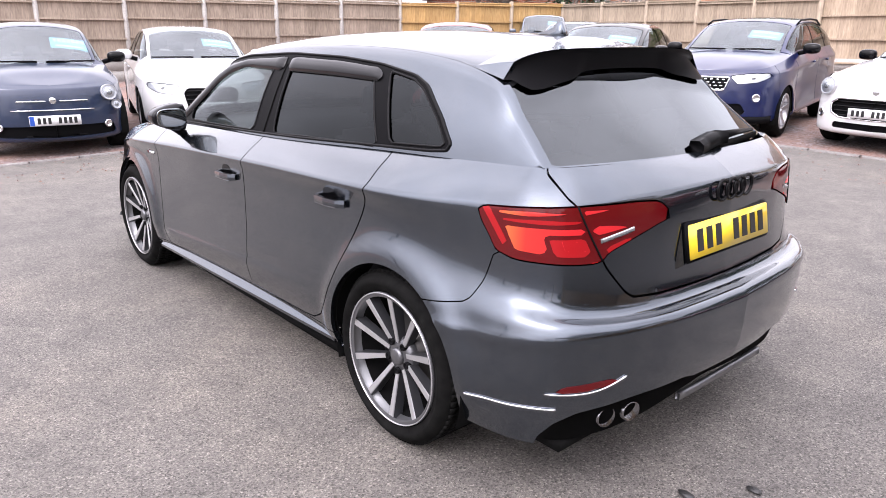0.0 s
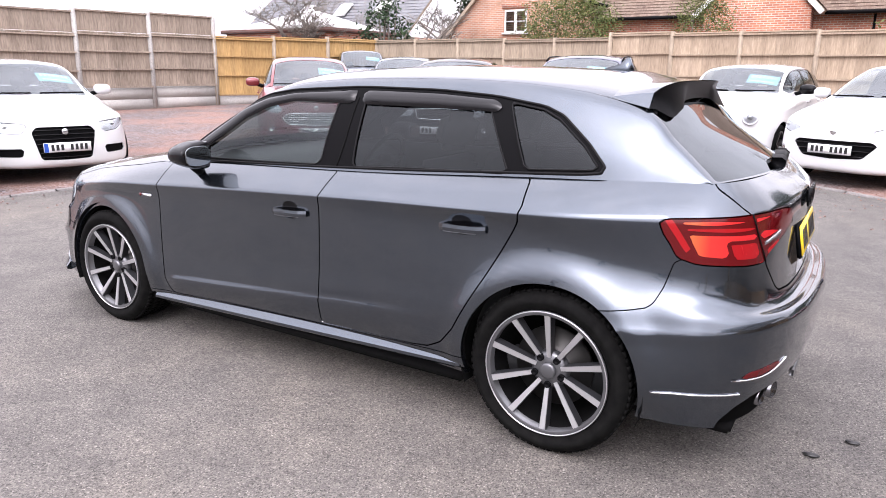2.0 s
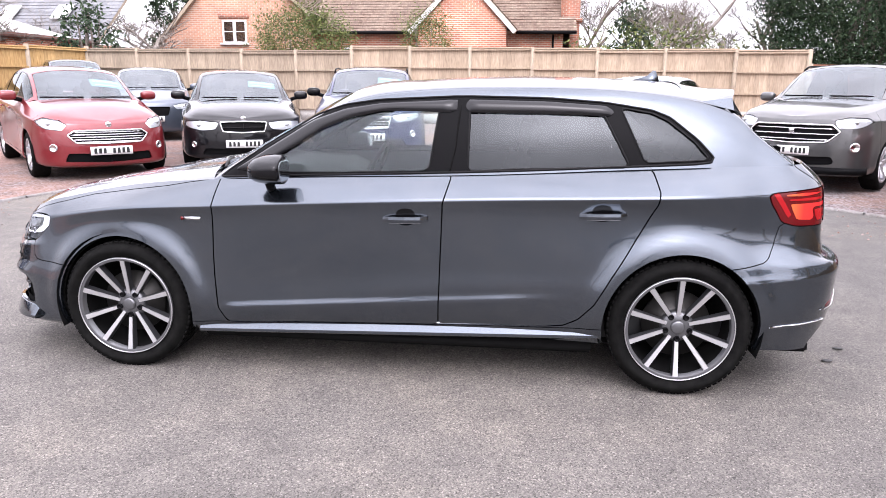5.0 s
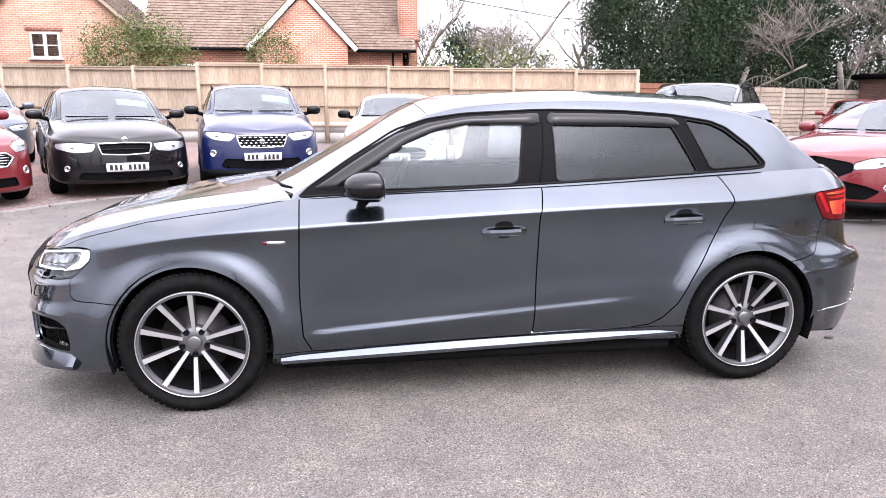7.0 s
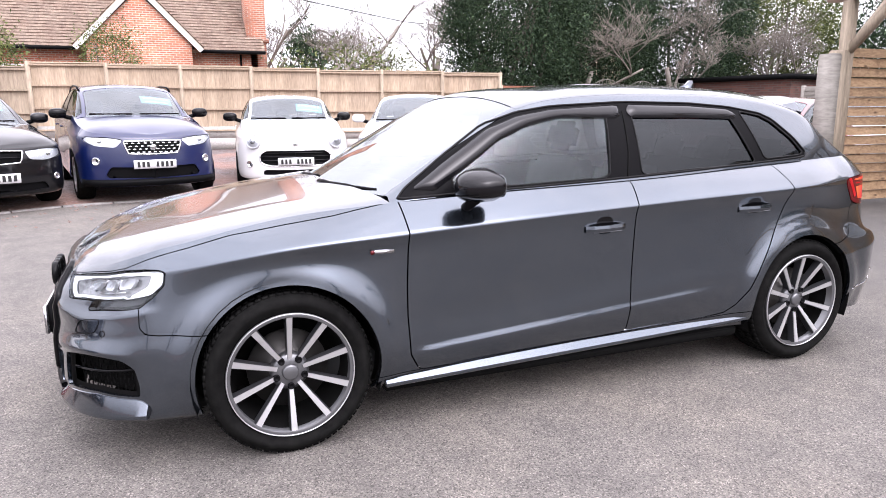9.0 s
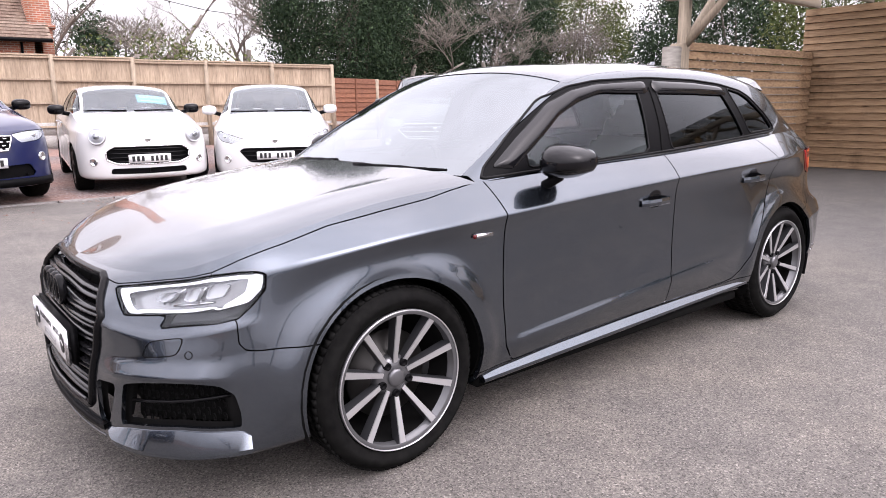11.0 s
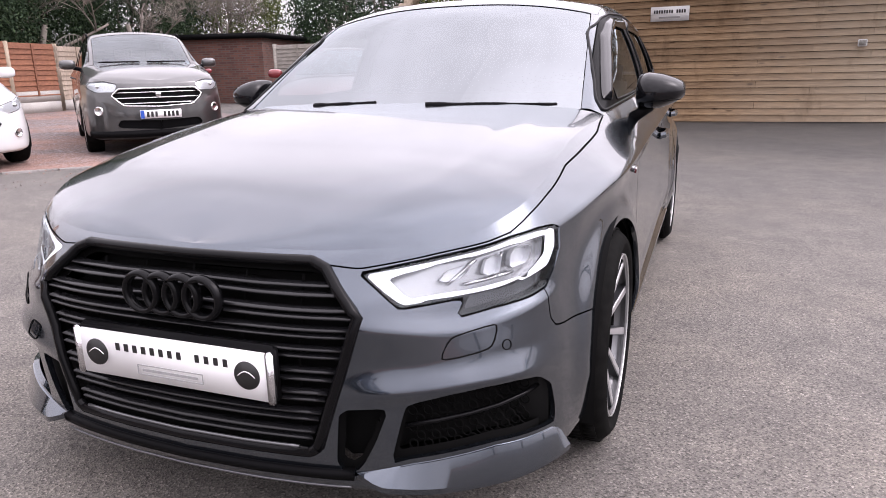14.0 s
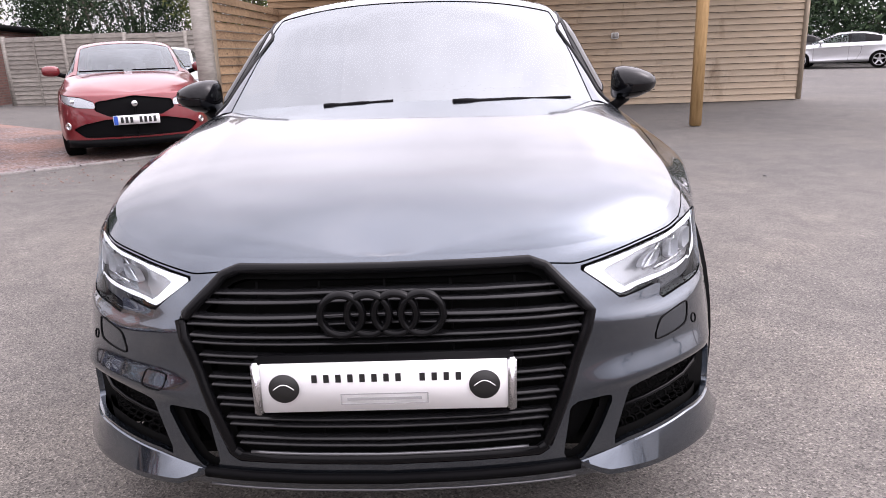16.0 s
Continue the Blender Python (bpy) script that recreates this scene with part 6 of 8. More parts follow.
# ---- carport ----
def carport():
    wall = thing("wall_carport", "shiplap timber wall of the carport, honey brown", "wall", kind="structure")
    # black core shows between the boards, standing for the shade in their laps
    part("black_gap_core", box(11.03, 11.2, -7.15, 3.5, 0, 2.84), BLACK_DULL, wall)
    random.seed(3)
    rows_c = 23
    for r in range(rows_c):
        ys = [-7.15, -7.15 + 3.6 + (r % 3) * 0.9, -7.15 + 7.2 + (r % 2) * 0.8, 3.5]
        for y0, y1 in zip(ys[:-1], ys[1:]):
            z = 0.004 + r * 0.124
            part("board", ([(11.03, y0 + .002, z), (11.03, y1 - .002, z), (10.985, y1 - .002, z), (10.985, y0 + .002, z), (11.03, y0 + .002, z + .116), (11.03, y1 - .002, z + .116), (11.012, y1 - .002, z + .116), (11.012, y0 + .002, z + .116)],
                           [(0, 1, 2, 3), (3, 2, 6, 7), (7, 6, 5, 4), (0, 3, 7, 4), (1, 5, 6, 2)]), CLAD, wall, smooth=False)
    part("corner_trim", box(10.97, 11.05, -7.2, -7.1, 0, 2.86, 0.01), POST_WOOD, wall)
    side = thing("fence_carport", "horizontal board screen between carport posts", "fence", kind="structure")
    for r in range(16):
        z = 0.05 + r * 0.128
        for x0, x1 in ((6.75, 8.9), (8.9, 11.0)):
            part("board", ([(x0, 3.34, z), (x1 - .003, 3.34, z), (x1 - .003, 3.29, z), (x0, 3.29, z), (x0, 3.34, z + .116), (x1 - .003, 3.34, z + .116), (x1 - .003, 3.318, z + .116), (x0, 3.318, z + .116)],
                           [(0, 3, 2, 1), (3, 7, 6, 2), (7, 4, 5, 6), (0, 4, 7, 3), (1, 2, 6, 5), (0, 1, 5, 4)]), CLAD, side, smooth=False)
    part("end_post", box(6.42, 6.6, 3.2, 3.42, 0, 2.0, 0.015), FENCE_GREY, side, "grey weathered timber post")
    part("end_post", box(6.58, 6.76, 3.22, 3.4, 0, 2.05, 0.015), POST_WOOD, side)
    roof = thing("carport_roof", "timber carport roof with clear sheets on square posts", "carport", kind="structure")
    for y in (3.3, -3.67, -7.1):
        part("post", box(6.71, 6.85, y - 0.07, y + 0.07, 0, 2.74, 0.012), POST_GOLD if y < 0 else POST_WOOD, roof, "square timber post")
        for s_ in (-1, 1):
            if -7 < y + s_ * 0.7 < 3.4:
                part("brace", moved(box(-0.045, 0.045, -0.045, 0.045, 0, 1.0, 0.008), pose(6.78, y, 2.0, -45 * s_, 0, 0)), POST_WOOD, roof)
        part("brace", moved(box(-0.045, 0.045, -0.045, 0.045, 0, 1.0, 0.008), pose(6.78, y, 2.0, 0, 45, 0)), POST_WOOD, roof)
    part("beam", box(6.70, 6.86, -7.4, 3.6, 2.68, 2.88, 0.01), POST_WOOD, roof)
    for k in range(13):
        y = -7.2 + k * 0.88
        part("rafter", box(6.3, 11.2, y - 0.035, y + 0.035, 2.87, 3.01, 0.006), POST_WOOD, roof)
    for k in range(12):
        y = -7.2 + k * 0.88
        part("roof_sheet", box(6.3, 11.3, y + 0.01, y + 0.87, 3.02, 3.03), POLY, roof, "clear ribbed roof sheet", smooth=False).visible_shadow = False
    sg = thing("wall_sign", "small white sign with dark bars on the timber wall", "sign")
    part("board", box(10.955, 10.985, -0.52, 0.17, 1.86, 2.12, 0.004), PAPER, sg)
    for k in range(13):
        if k != 8:
            part("letter_bar", box(10.951, 10.956, 0.115 - k * 0.045 - 0.03, 0.115 - k * 0.045, 2.0, 2.06), INK, sg, smooth=False)
    part("name_bar", box(10.951, 10.956, -0.36, 0.02, 1.91, 1.94), GREY_PRINT, sg, smooth=False)
    lb = thing("junction_box", "small cream junction box on the timber wall", "junction box")
    part("box_body", box(10.93, 10.985, -3.46, -3.32, 1.30, 1.42, 0.01), PAPER, lb)
    part("cover", box(10.925, 10.93, -3.445, -3.335, 1.315, 1.405, 0.002), STONE, lb)


carport()


# ---- houses ----
BRICK = mat("orange_red_brick", (0.4, 0.2, 0.12), 0.9)


def brick_nodes(m, c1, c2, mortar, scale, kind="Object"):
    tex = m.node_tree.nodes.new("ShaderNodeTexBrick")
    tex.inputs["Color1"].default_value, tex.inputs["Color2"].default_value, tex.inputs["Mortar"].default_value = (*c1, 1), (*c2, 1), (*mortar, 1)
    tex.inputs["Scale"].default_value = scale
    tex.inputs["Mortar Size"].default_value = 0.012
    tex.inputs["Brick Width"].default_value, tex.inputs["Row Height"].default_value = 0.225, 0.075
    tc = m.node_tree.nodes.new("ShaderNodeTexCoord")
    sep = m.node_tree.nodes.new("ShaderNodeSeparateXYZ")
    com = m.node_tree.nodes.new("ShaderNodeCombineXYZ")
    add = m.node_tree.nodes.new("ShaderNodeMath")
    m.node_tree.links.new(tc.outputs["Object"], sep.inputs[0])
    m.node_tree.links.new(sep.outputs[0], add.inputs[0])
    m.node_tree.links.new(sep.outputs[1], add.inputs[1])
    m.node_tree.links.new(add.outputs[0], com.inputs[0])
    m.node_tree.links.new(sep.outputs[2], com.inputs[1])
    m.node_tree.links.new(com.outputs[0], tex.inputs["Vector"])
    wear = ramp(m, noise_fac(m, 1.3, 8, 0.6, tc.outputs["Object"]), [(0.3, (0.7, 0.68, 0.66)), (0.7, (1.15, 1.12, 1.1))])
    put(m, "Base Color", mixc(m, 1.0, tex.outputs["Color"], wear, "MULTIPLY"))
    bump(m, tex.outputs["Fac"], -0.4, 0.01)
    return m


brick_nodes(BRICK, (0.41, 0.20, 0.12), (0.31, 0.145, 0.085), (0.38, 0.32, 0.27), 1.0)
BRICK_OLD = brick_nodes(mat("old_red_brick", (0.4, 0.15, 0.1), 0.9), (0.45, 0.15, 0.08), (0.30, 0.10, 0.06), (0.42, 0.36, 0.3), 1.0)
BRICK_DARK = brick_nodes(mat("dark_shed_brick", (0.12, 0.05, 0.04), 0.9), (0.14, 0.06, 0.045), (0.08, 0.035, 0.03), (0.1, 0.08, 0.07), 1.0)
TILE = noisy("lichen_clay_tile", (0.16, 0.095, 0.07), (0.30, 0.24, 0.19), 1.4, 0.9, 0.3, vary="island", fine=9)
SLATE = noisy("grey_slate", (0.16, 0.17, 0.19), (0.26, 0.27, 0.29), 1.5, 0.7, 0.2, vary="island", fine=9)
WHITE_PAINT = noisy("white_painted_timber", (0.72, 0.72, 0.70), (0.82, 0.82, 0.80), 3, 0.5, 0.05)
PANE = glass("house_window_glass", (0.15, 0.17, 0.18), 1.9)


def tiled_slope(name, p0, p1, p2, p3, material, parent, row=0.17, wide=0.2):
    """Rows of overlapping tiles on the quad p0 p1 (eave) to p3 p2 (ridge)."""
    p0, p1, p2, p3 = map(Vector, (p0, p1, p2, p3))
    up = ((p3 - p0) + (p2 - p1)) / 2
    n = (p1 - p0).cross(p3 - p0).normalized()
    if n.z < 0:
        n = -n
    rows_t = max(2, int(up.length / row))
    v, f = [], []
    for r in range(rows_t):
        a, b = p0.lerp(p3, r / rows_t), p1.lerp(p2, r / rows_t)
        a2, b2 = p0.lerp(p3, (r + 1.25) / rows_t), p1.lerp(p2, (r + 1.25) / rows_t)
        cols = max(2, int((b - a).length / wide))
        for c in range(cols):
            t0, t1 = (c + (r % 2) * 0.5) / cols, (c + 0.96 + (r % 2) * 0.5) / cols
            if t1 > 1.001:
                t1 = 1.0
            if t0 >= t1 - 0.01:
                continue
            k = len(v)
            lift = 0.035 + random.uniform(0, 0.012)
            q = [a.lerp(b, t0) + n * lift, a.lerp(b, t1) + n * lift, a2.lerp(b2, t1) + n * 0.012, a2.lerp(b2, t0) + n * 0.012, a.lerp(b, t0), a.lerp(b, t1)]
            v += q
            f += [(k, k + 1, k + 2, k + 3), (k + 4, k + 5, k + 1, k)]
    ob = part(name, (v, f), material, parent, smooth=False)
    tagged(ob, kind="stuff")
    k = [p0, p1, p2, p3]
    part("roof_deck", ([tuple(p) for p in k] + [tuple(p - n * 0.12) for p in k], [(0, 1, 2, 3), (7, 6, 5, 4), (0, 4, 5, 1), (1, 5, 6, 2), (2, 6, 7, 3), (3, 7, 4, 0)]), POST_WOOD, parent, smooth=False)
    return ob


def house_window(parent, x0, x1, z0, z1, y, name="window"):
    w = part(name, join(box(x0, x0 + 0.07, y - 0.05, y, z0, z1), box(x1 - 0.07, x1, y - 0.05, y, z0, z1), box(x0 + .07, x1 - .07, y - 0.05, y, z0, z0 + 0.07), box(x0 + .07, x1 - .07, y - 0.05, y, z1 - 0.07, z1), box((x0 + x1) / 2 - 0.06, (x0 + x1) / 2 + 0.06, y - 0.048, y, z0 + .07, z1 - .07)), WHITE_PAINT, parent, "white painted casement window", smooth=False)
    for a, b in ((x0 + 0.07, (x0 + x1) / 2 - 0.06), ((x0 + x1) / 2 + 0.06, x1 - 0.07)):
        part("pane", box(a, b, y - 0.02, y - 0.012, z0 + 0.07, z1 - 0.07), PANE, w, smooth=False)
        part("glazing_bar", box(a, b, y - 0.035, y - 0.022, (z0 + z1) / 2 - 0.015, (z0 + z1) / 2 + 0.015), WHITE_PAINT, w, smooth=False)
    part("sill", box(x0 - 0.08, x1 + 0.08, y - 0.14, y + 0.02, z0 - 0.07, z0, 0.008), WHITE_PAINT, w)
    return w


def houses():
    h = thing("brick_house", "orange brick house with a gable and one white window", "house")
    y = 23.8
    gable = [(-14.6, 0.2), (-8.15, 0.2), (-8.15, 4.3), (-10.4, 6.3), (-10.9, 6.6), (-14.6, 2.4)]
    part("gable_wall", prism(gable, y, y + 0.3, "y"), BRICK, h)
    part("side_wall", box(-8.4, -8.15, y + 0.3, y + 8, 0.2, 4.3), BRICK, h)
    tiled_slope("tiled_roof", (-7.75, y - 0.15, 4.15), (-7.75, y + 8, 4.15), (-10.7, y + 8, 6.75), (-10.7, y - 0.15, 6.75), TILE, h)
    tiled_slope("tiled_roof", (-15.0, y + 8, 2.2), (-15.0, y - 0.15, 2.2), (-10.7, y - 0.15, 6.75), (-10.7, y + 8, 6.75), TILE, h)
    part("gutter", tube([(-7.72, y - 0.15, 4.1), (-7.72, y + 8, 4.1)], 0.06, 8), BLACK_SATIN, h)
    house_window(h, -11.42, -10.42, 3.05, 3.95, y + 0.02)
    part("window_arch", prism([(-11.55, 3.98), (-10.3, 3.98), (-10.25, 4.2), (-11.6, 4.2)], y - 0.012, y + 0.05, "y"), BRICK_OLD, h, "soldier course of red bricks")
    g = thing("cottage", "old red brick cottage with a mossy tiled roof", "house")
    y = 24.5
    part("front_wall", box(-8.1, 2.35, y + 1.0, y + 1.3, 0.2, 3.8), BRICK_OLD, g)
    part("end_wall", prism([(y + 1.0, 0.2), (y + 9, 0.2), (y + 9, 3.8), (y + 5, 7.6), (y + 1.0, 3.8)], 2.1, 2.35, "x"), BRICK_OLD, g)
    tiled_slope("tiled_roof", (-8.1, y + 0.6, 3.6), (2.6, y + 0.6, 3.6), (2.6, y + 5, 7.7), (-8.1, y + 5, 7.7), TILE, g, 0.17, 0.19)
    part("cross_gable", prism([(-3.6, 0.2), (-0.15, 0.2), (-0.15, 3.75), (-1.85, 5.45), (-3.6, 3.75)], y - 0.3, y + 1.2, "y"), BRICK_OLD, g)
    for x0, x1, z0, z1 in ((-4.0, -1.87, 3.55, 5.75), (0.25, -1.83, 3.55, 5.75)):
        dx, dz = x1 - x0, z1 - z0
        ln = math.hypot(dx, dz)
        nx_, nz_ = -dz / ln * 0.17, dx / ln * 0.17
        if nz_ > 0:
            nx_, nz_ = -nx_, -nz_
        part("bargeboard", prism([(x0, z0), (x1, z1), (x1 + nx_, z1 + nz_), (x0 + nx_, z0 + nz_)], y - 0.42, y - 0.34, "y"), WHITE_PAINT, g, "pale painted bargeboard", smooth=False)
        tiled_slope("gable_tiles", (x0, y - 0.4, z0 + 0.04), (x0, y + 3.2, z0 + 0.04), (x1, y + 3.2, z1 + 0.04), (x1, y - 0.4, z1 + 0.04), TILE, g)
    part("chimney", join(box(2.0, 2.75, y + 1.2, y + 2.2, 0.2, 8.5, 0.02), box(1.9, 2.85, y + 1.1, y + 2.3, 4.0, 4.15, 0.02)), BRICK_OLD, g, "tall red brick chimney breast")
    part("gutter", tube([(-8.1, y + 0.55, 3.55), (-4.0, y + 0.55, 3.55)], 0.06, 8), BLACK_SATIN, g)
    part("gutter", tube([(0.2, y + 0.55, 3.55), (2.6, y + 0.55, 3.55)], 0.06, 8), BLACK_SATIN, g)
    part("downpipe", tube([(1.7, y + 0.9, 3.5), (1.7, y + 0.9, 0.3)], 0.04, 8), BLACK_SATIN, g)
    house_window(g, -6.9, -5.6, 1.7, 3.0, y + 1.0)
    s = thing("slate_house", "low house with a grey slate roof and skylights", "house")
    part("wall", box(-33, -20.9, 30, 36, 0.3, 3.4), BRICK, s)
    tiled_slope("slate_roof", (-34, 29.6, 3.2), (-20.6, 29.6, 3.2), (-20.6, 35, 7.6), (-34, 35, 7.6), SLATE, s, 0.3, 0.4)
    for x in (-29.5, -26.5, -23.5):
        part("skylight", moved(box(-0.45, 0.45, -0.6, 0.6, 0.02, 0.12, 0.01), pose(x, 31.7, 5.05, 39, 0, 0)), WHITE_PAINT, s, "white-framed skylight")
    z = thing("garden_pavilion", "brick pavilion with a pale pyramid roof", "pavilion")
    part("wall", box(-24.0, -17.8, 20.2, 25, 0.3, 3.05), BRICK_OLD, z)
    cx, cy = -20.9, 22.6
    part("pyramid_roof", ([(cx - 2.3, cy - 2.3, 3.35), (cx + 2.3, cy - 2.3, 3.35), (cx + 2.3, cy + 2.3, 3.35), (cx - 2.3, cy + 2.3, 3.35), (cx, cy, 4.25), (cx - 2.3, cy - 2.3, 3.2), (cx + 2.3, cy - 2.3, 3.2), (cx + 2.3, cy + 2.3, 3.2), (cx - 2.3, cy + 2.3, 3.2)],
                          [(0, 1, 4), (1, 2, 4), (2, 3, 4), (3, 0, 4), (0, 5, 6, 1), (1, 6, 7, 2), (2, 7, 8, 3), (3, 8, 5, 0)]), WHITE_PAINT, z, smooth=False)
    part("fascia", box(-24.2, -17.6, 20.0, 25.2, 3.05, 3.22, 0.02), BRICK_DARK, z)
    sh = thing("brick_shed", "low dark brown brick shed with a flat felt roof", "shed")
    m = pose(17.3, 13.4, 0, 0, 0, 12)
    part("wall", moved(box(0, 6, 0, 4, 0, 2.25), m), BRICK_DARK, sh, smooth=False)
    part("flat_roof", moved(box(-0.2, 6.2, -0.2, 4.2, 2.25, 2.42, 0.02), m), BLACK_SATIN, sh)
    w = thing("timber_gable_house", "distant house with a timber-clad gable", "house")
    part("gable_wall", prism([(27, 0), (35, 0), (35, 6.2), (31, 9.4), (27, 6.2)], 44, 44.3, "y"), FENCE_NEW, w)
    tiled_slope("tiled_roof", (26.6, 43.8, 5.9), (26.6, 52, 5.9), (31, 52, 9.6), (31, 43.8, 9.6), TILE, w, 0.3, 0.4)
    tiled_slope("tiled_roof", (35.4, 52, 5.9), (35.4, 43.8, 5.9), (31, 43.8, 9.6), (31, 52, 9.6), TILE, w, 0.3, 0.4)


houses()


# ---- trees ----
BARK = noisy("grey_brown_bark", (0.10, 0.085, 0.07), (0.22, 0.19, 0.16), 5, 0.95, 0.5)
BARK_PALE = noisy("pale_bare_bark", (0.20, 0.175, 0.15), (0.34, 0.30, 0.26), 5, 0.95, 0.4)


def leaf_mat(name, a, b, c):
    m = mat(name, a, 0.75, Specular_IOR_Level=0.25)
    put(m, "Base Color", ramp(m, island_random(m), [(0.0, a), (0.55, b), (1.0, c)]))
    m.node_tree.nodes["Principled BSDF"].inputs["Transmission Weight"].default_value = 0.0
    return m


LEAF_DARK = leaf_mat("dark_evergreen_leaf", (0.010, 0.022, 0.010), (0.022, 0.044, 0.020), (0.052, 0.085, 0.038))
LEAF_MID = leaf_mat("olive_leaf", (0.045, 0.065, 0.018), (0.09, 0.115, 0.035), (0.17, 0.18, 0.06))


def limbs(base, height, radius, rng, spread=0.5, depth=5, lean=0.1, forks=(2, 4), thin=0.006):
    """Tapered limbs of a leafless tree: (trunk and large limbs, twigs)."""
    big, twigs = [], []

    def grow(p, d, r, ln, k):
        n = 5 if k < 3 else 3
        pts, q, dd = [p], p, d
        for i in range(n):
            dd = (dd + Vector((rng.uniform(-1, 1), rng.uniform(-1, 1), rng.uniform(-0.5, 0.7))) * 0.16).normalized()
            q = q + dd * (ln / n)
            pts.append(q)
        r1 = max(r * 0.62, thin)
        tb = tube(pts, [r + (r1 - r) * i / n for i in range(n + 1)], 7 if k < 2 else (5 if k < 3 else 3))
        (big if k < 2 else twigs).append(tb)
        if k >= depth:
            return
        for _ in range(rng.randint(*forks) + (1 if k > 1 else 0)):
            a = rng.uniform(0, 2 * math.pi)
            side = Vector((math.cos(a), math.sin(a), rng.uniform(-0.1, 0.5)))
            t = rng.uniform(0.45, 1.0)
            start = pts[max(1, int(t * n))]
            grow(start, (dd * (1 - spread) + side * spread).normalized(), r1 * rng.uniform(0.6, 0.9), ln * rng.uniform(0.55, 0.85), k + 1)

    grow(Vector(base), Vector((rng.uniform(-lean, lean), rng.uniform(-lean, lean), 1)).normalized(), radius, height * 0.33, 0)
    return join(*big), join(*twigs)


def bare_tree(x, y, height, radius, seed, bark, label, spread=0.5, depth=5, forks=(2, 3), thin=0.006):
    rng = random.Random(seed)
    big, tw = limbs((x, y, rise(x, y) - 0.1), height, radius, rng, spread, depth, forks=forks, thin=thin)
    t = thing("bare_tree", label, "tree", group="leafless trees round the yard")
    part("trunk", big, bark, t)
    tagged(part("crown", tw, bark, t, "bare winter twigs"), kind="stuff")
    return t


def leafy(name, label, cx, cy, rx, ry, h, z_low, count, leaf, material, seed, trunk=True, droop=0.3):
    """A tree or shrub whose crown is thousands of single leaves gathered in clumps."""
    rng = np.random.RandomState(seed)
    n = max(20, count // 70)
    u = rng.normal(size=(n, 3))
    u /= np.linalg.norm(u, axis=1, keepdims=True)
    rad = rng.uniform(0.45, 1.0, n) ** 0.5
    zc = (h + z_low) / 2
    clump = np.stack([cx + u[:, 0] * rx * rad, cy + u[:, 1] * ry * rad, zc + u[:, 2] * (h - z_low) / 2 * rad], 1)
    clump[:, 2] += rng.uniform(-0.3, 0.3, n)
    per = 70
    c = np.repeat(clump, per, 0) + rng.normal(size=(n * per, 3)) * np.array([0.30, 0.30, 0.26]) * (0.6 + 0.12 * rx)
    m = len(c)
    d = rng.normal(size=(m, 3))
    d[:, 2] -= droop
    d /= np.linalg.norm(d, axis=1, keepdims=True)
    s = np.cross(d, rng.normal(size=(m, 3)))
    s /= np.linalg.norm(s, axis=1, keepdims=True)
    ln = leaf * rng.uniform(0.6, 1.4, m)[:, None]
    wd = ln * 0.22
    v = np.stack([c, c + d * ln * 0.5 + s * wd, c + d * ln, c + d * ln * 0.5 - s * wd], 1).reshape(-1, 3)
    me = bpy.data.meshes.new("crown")
    me.vertices.add(len(v))
    me.vertices.foreach_set("co", v.ravel())
    me.loops.add(4 * m)
    me.loops.foreach_set("vertex_index", np.arange(4 * m))
    me.polygons.add(m)
    me.polygons.foreach_set("loop_start", np.arange(m) * 4)
    me.polygons.foreach_set("loop_total", np.full(m, 4))
    me.materials.append(material)
    me.update(calc_edges=True)
    t = thing(name, label, "tree" if trunk else "shrub")
    cr = new("crown", me)
    cr.parent = t
    tagged(cr, kind="stuff")
    pr = random.Random(seed)
    stems = []
    for k in range(5 if trunk else 3):
        bx, by = cx + pr.uniform(-.35, .35) * rx, cy + pr.uniform(-.35, .35) * ry
        tx, ty = cx + pr.uniform(-.6, .6) * rx, cy + pr.uniform(-.6, .6) * ry
        z0 = rise(bx, by) - 0.05
        stems.append(tube([(bx, by, z0), ((bx + tx) / 2 + pr.uniform(-.2, .2), (by + ty) / 2, h * 0.45), (tx, ty, h * 0.85)], [0.09 if trunk else 0.03, 0.06 if trunk else 0.02, 0.015], 6))
    part("trunk", join(*stems), BARK, t)
    return t


leafy("bamboo_tree", "tall dense dark evergreen behind the fence", 10.2, 18.6, 2.6, 2.0, 8.2, 0.6, 95000, 0.098, LEAF_DARK, 1)
leafy("bamboo_tree", "dark evergreen screen with drooping narrow leaves", 14.4, 20.2, 2.6, 2.2, 8.0, 0.5, 85000, 0.10, LEAF_DARK, 2)
leafy("laurel_tree", "dark evergreen tree behind the garden fence", 19.2, 20.8, 3.0, 2.6, 8.6, 0.5, 70000, 0.11, LEAF_DARK, 3)
leafy("olive_tree", "olive-green leafy tree behind the shed", 24.5, 20.5, 2.8, 2.6, 7.5, 0.8, 30000, 0.13, LEAF_MID, 4)
leafy("laurel_tree", "dark laurel behind the grey fence", 24.0, 13.0, 3.2, 3.0, 6.2, 0.4, 36000, 0.13, LEAF_DARK, 5)
leafy("olive_tree", "yellow-green leafy tree behind the carport", 22.5, 7.0, 2.6, 2.6, 6.8, 0.6, 28000, 0.13, LEAF_MID, 6)
leafy("laurel_tree", "dark evergreen behind the carport", 22.0, 1.5, 2.8, 2.6, 6.5, 0.6, 18000, 0.19, LEAF_DARK, 7)
leafy("climbing_shrub", "leafy green climber over the fence top", -6.3, 18.2, 1.6, 0.6, 3.75, 1.7, 12000, 0.075, LEAF_MID, 8, False)
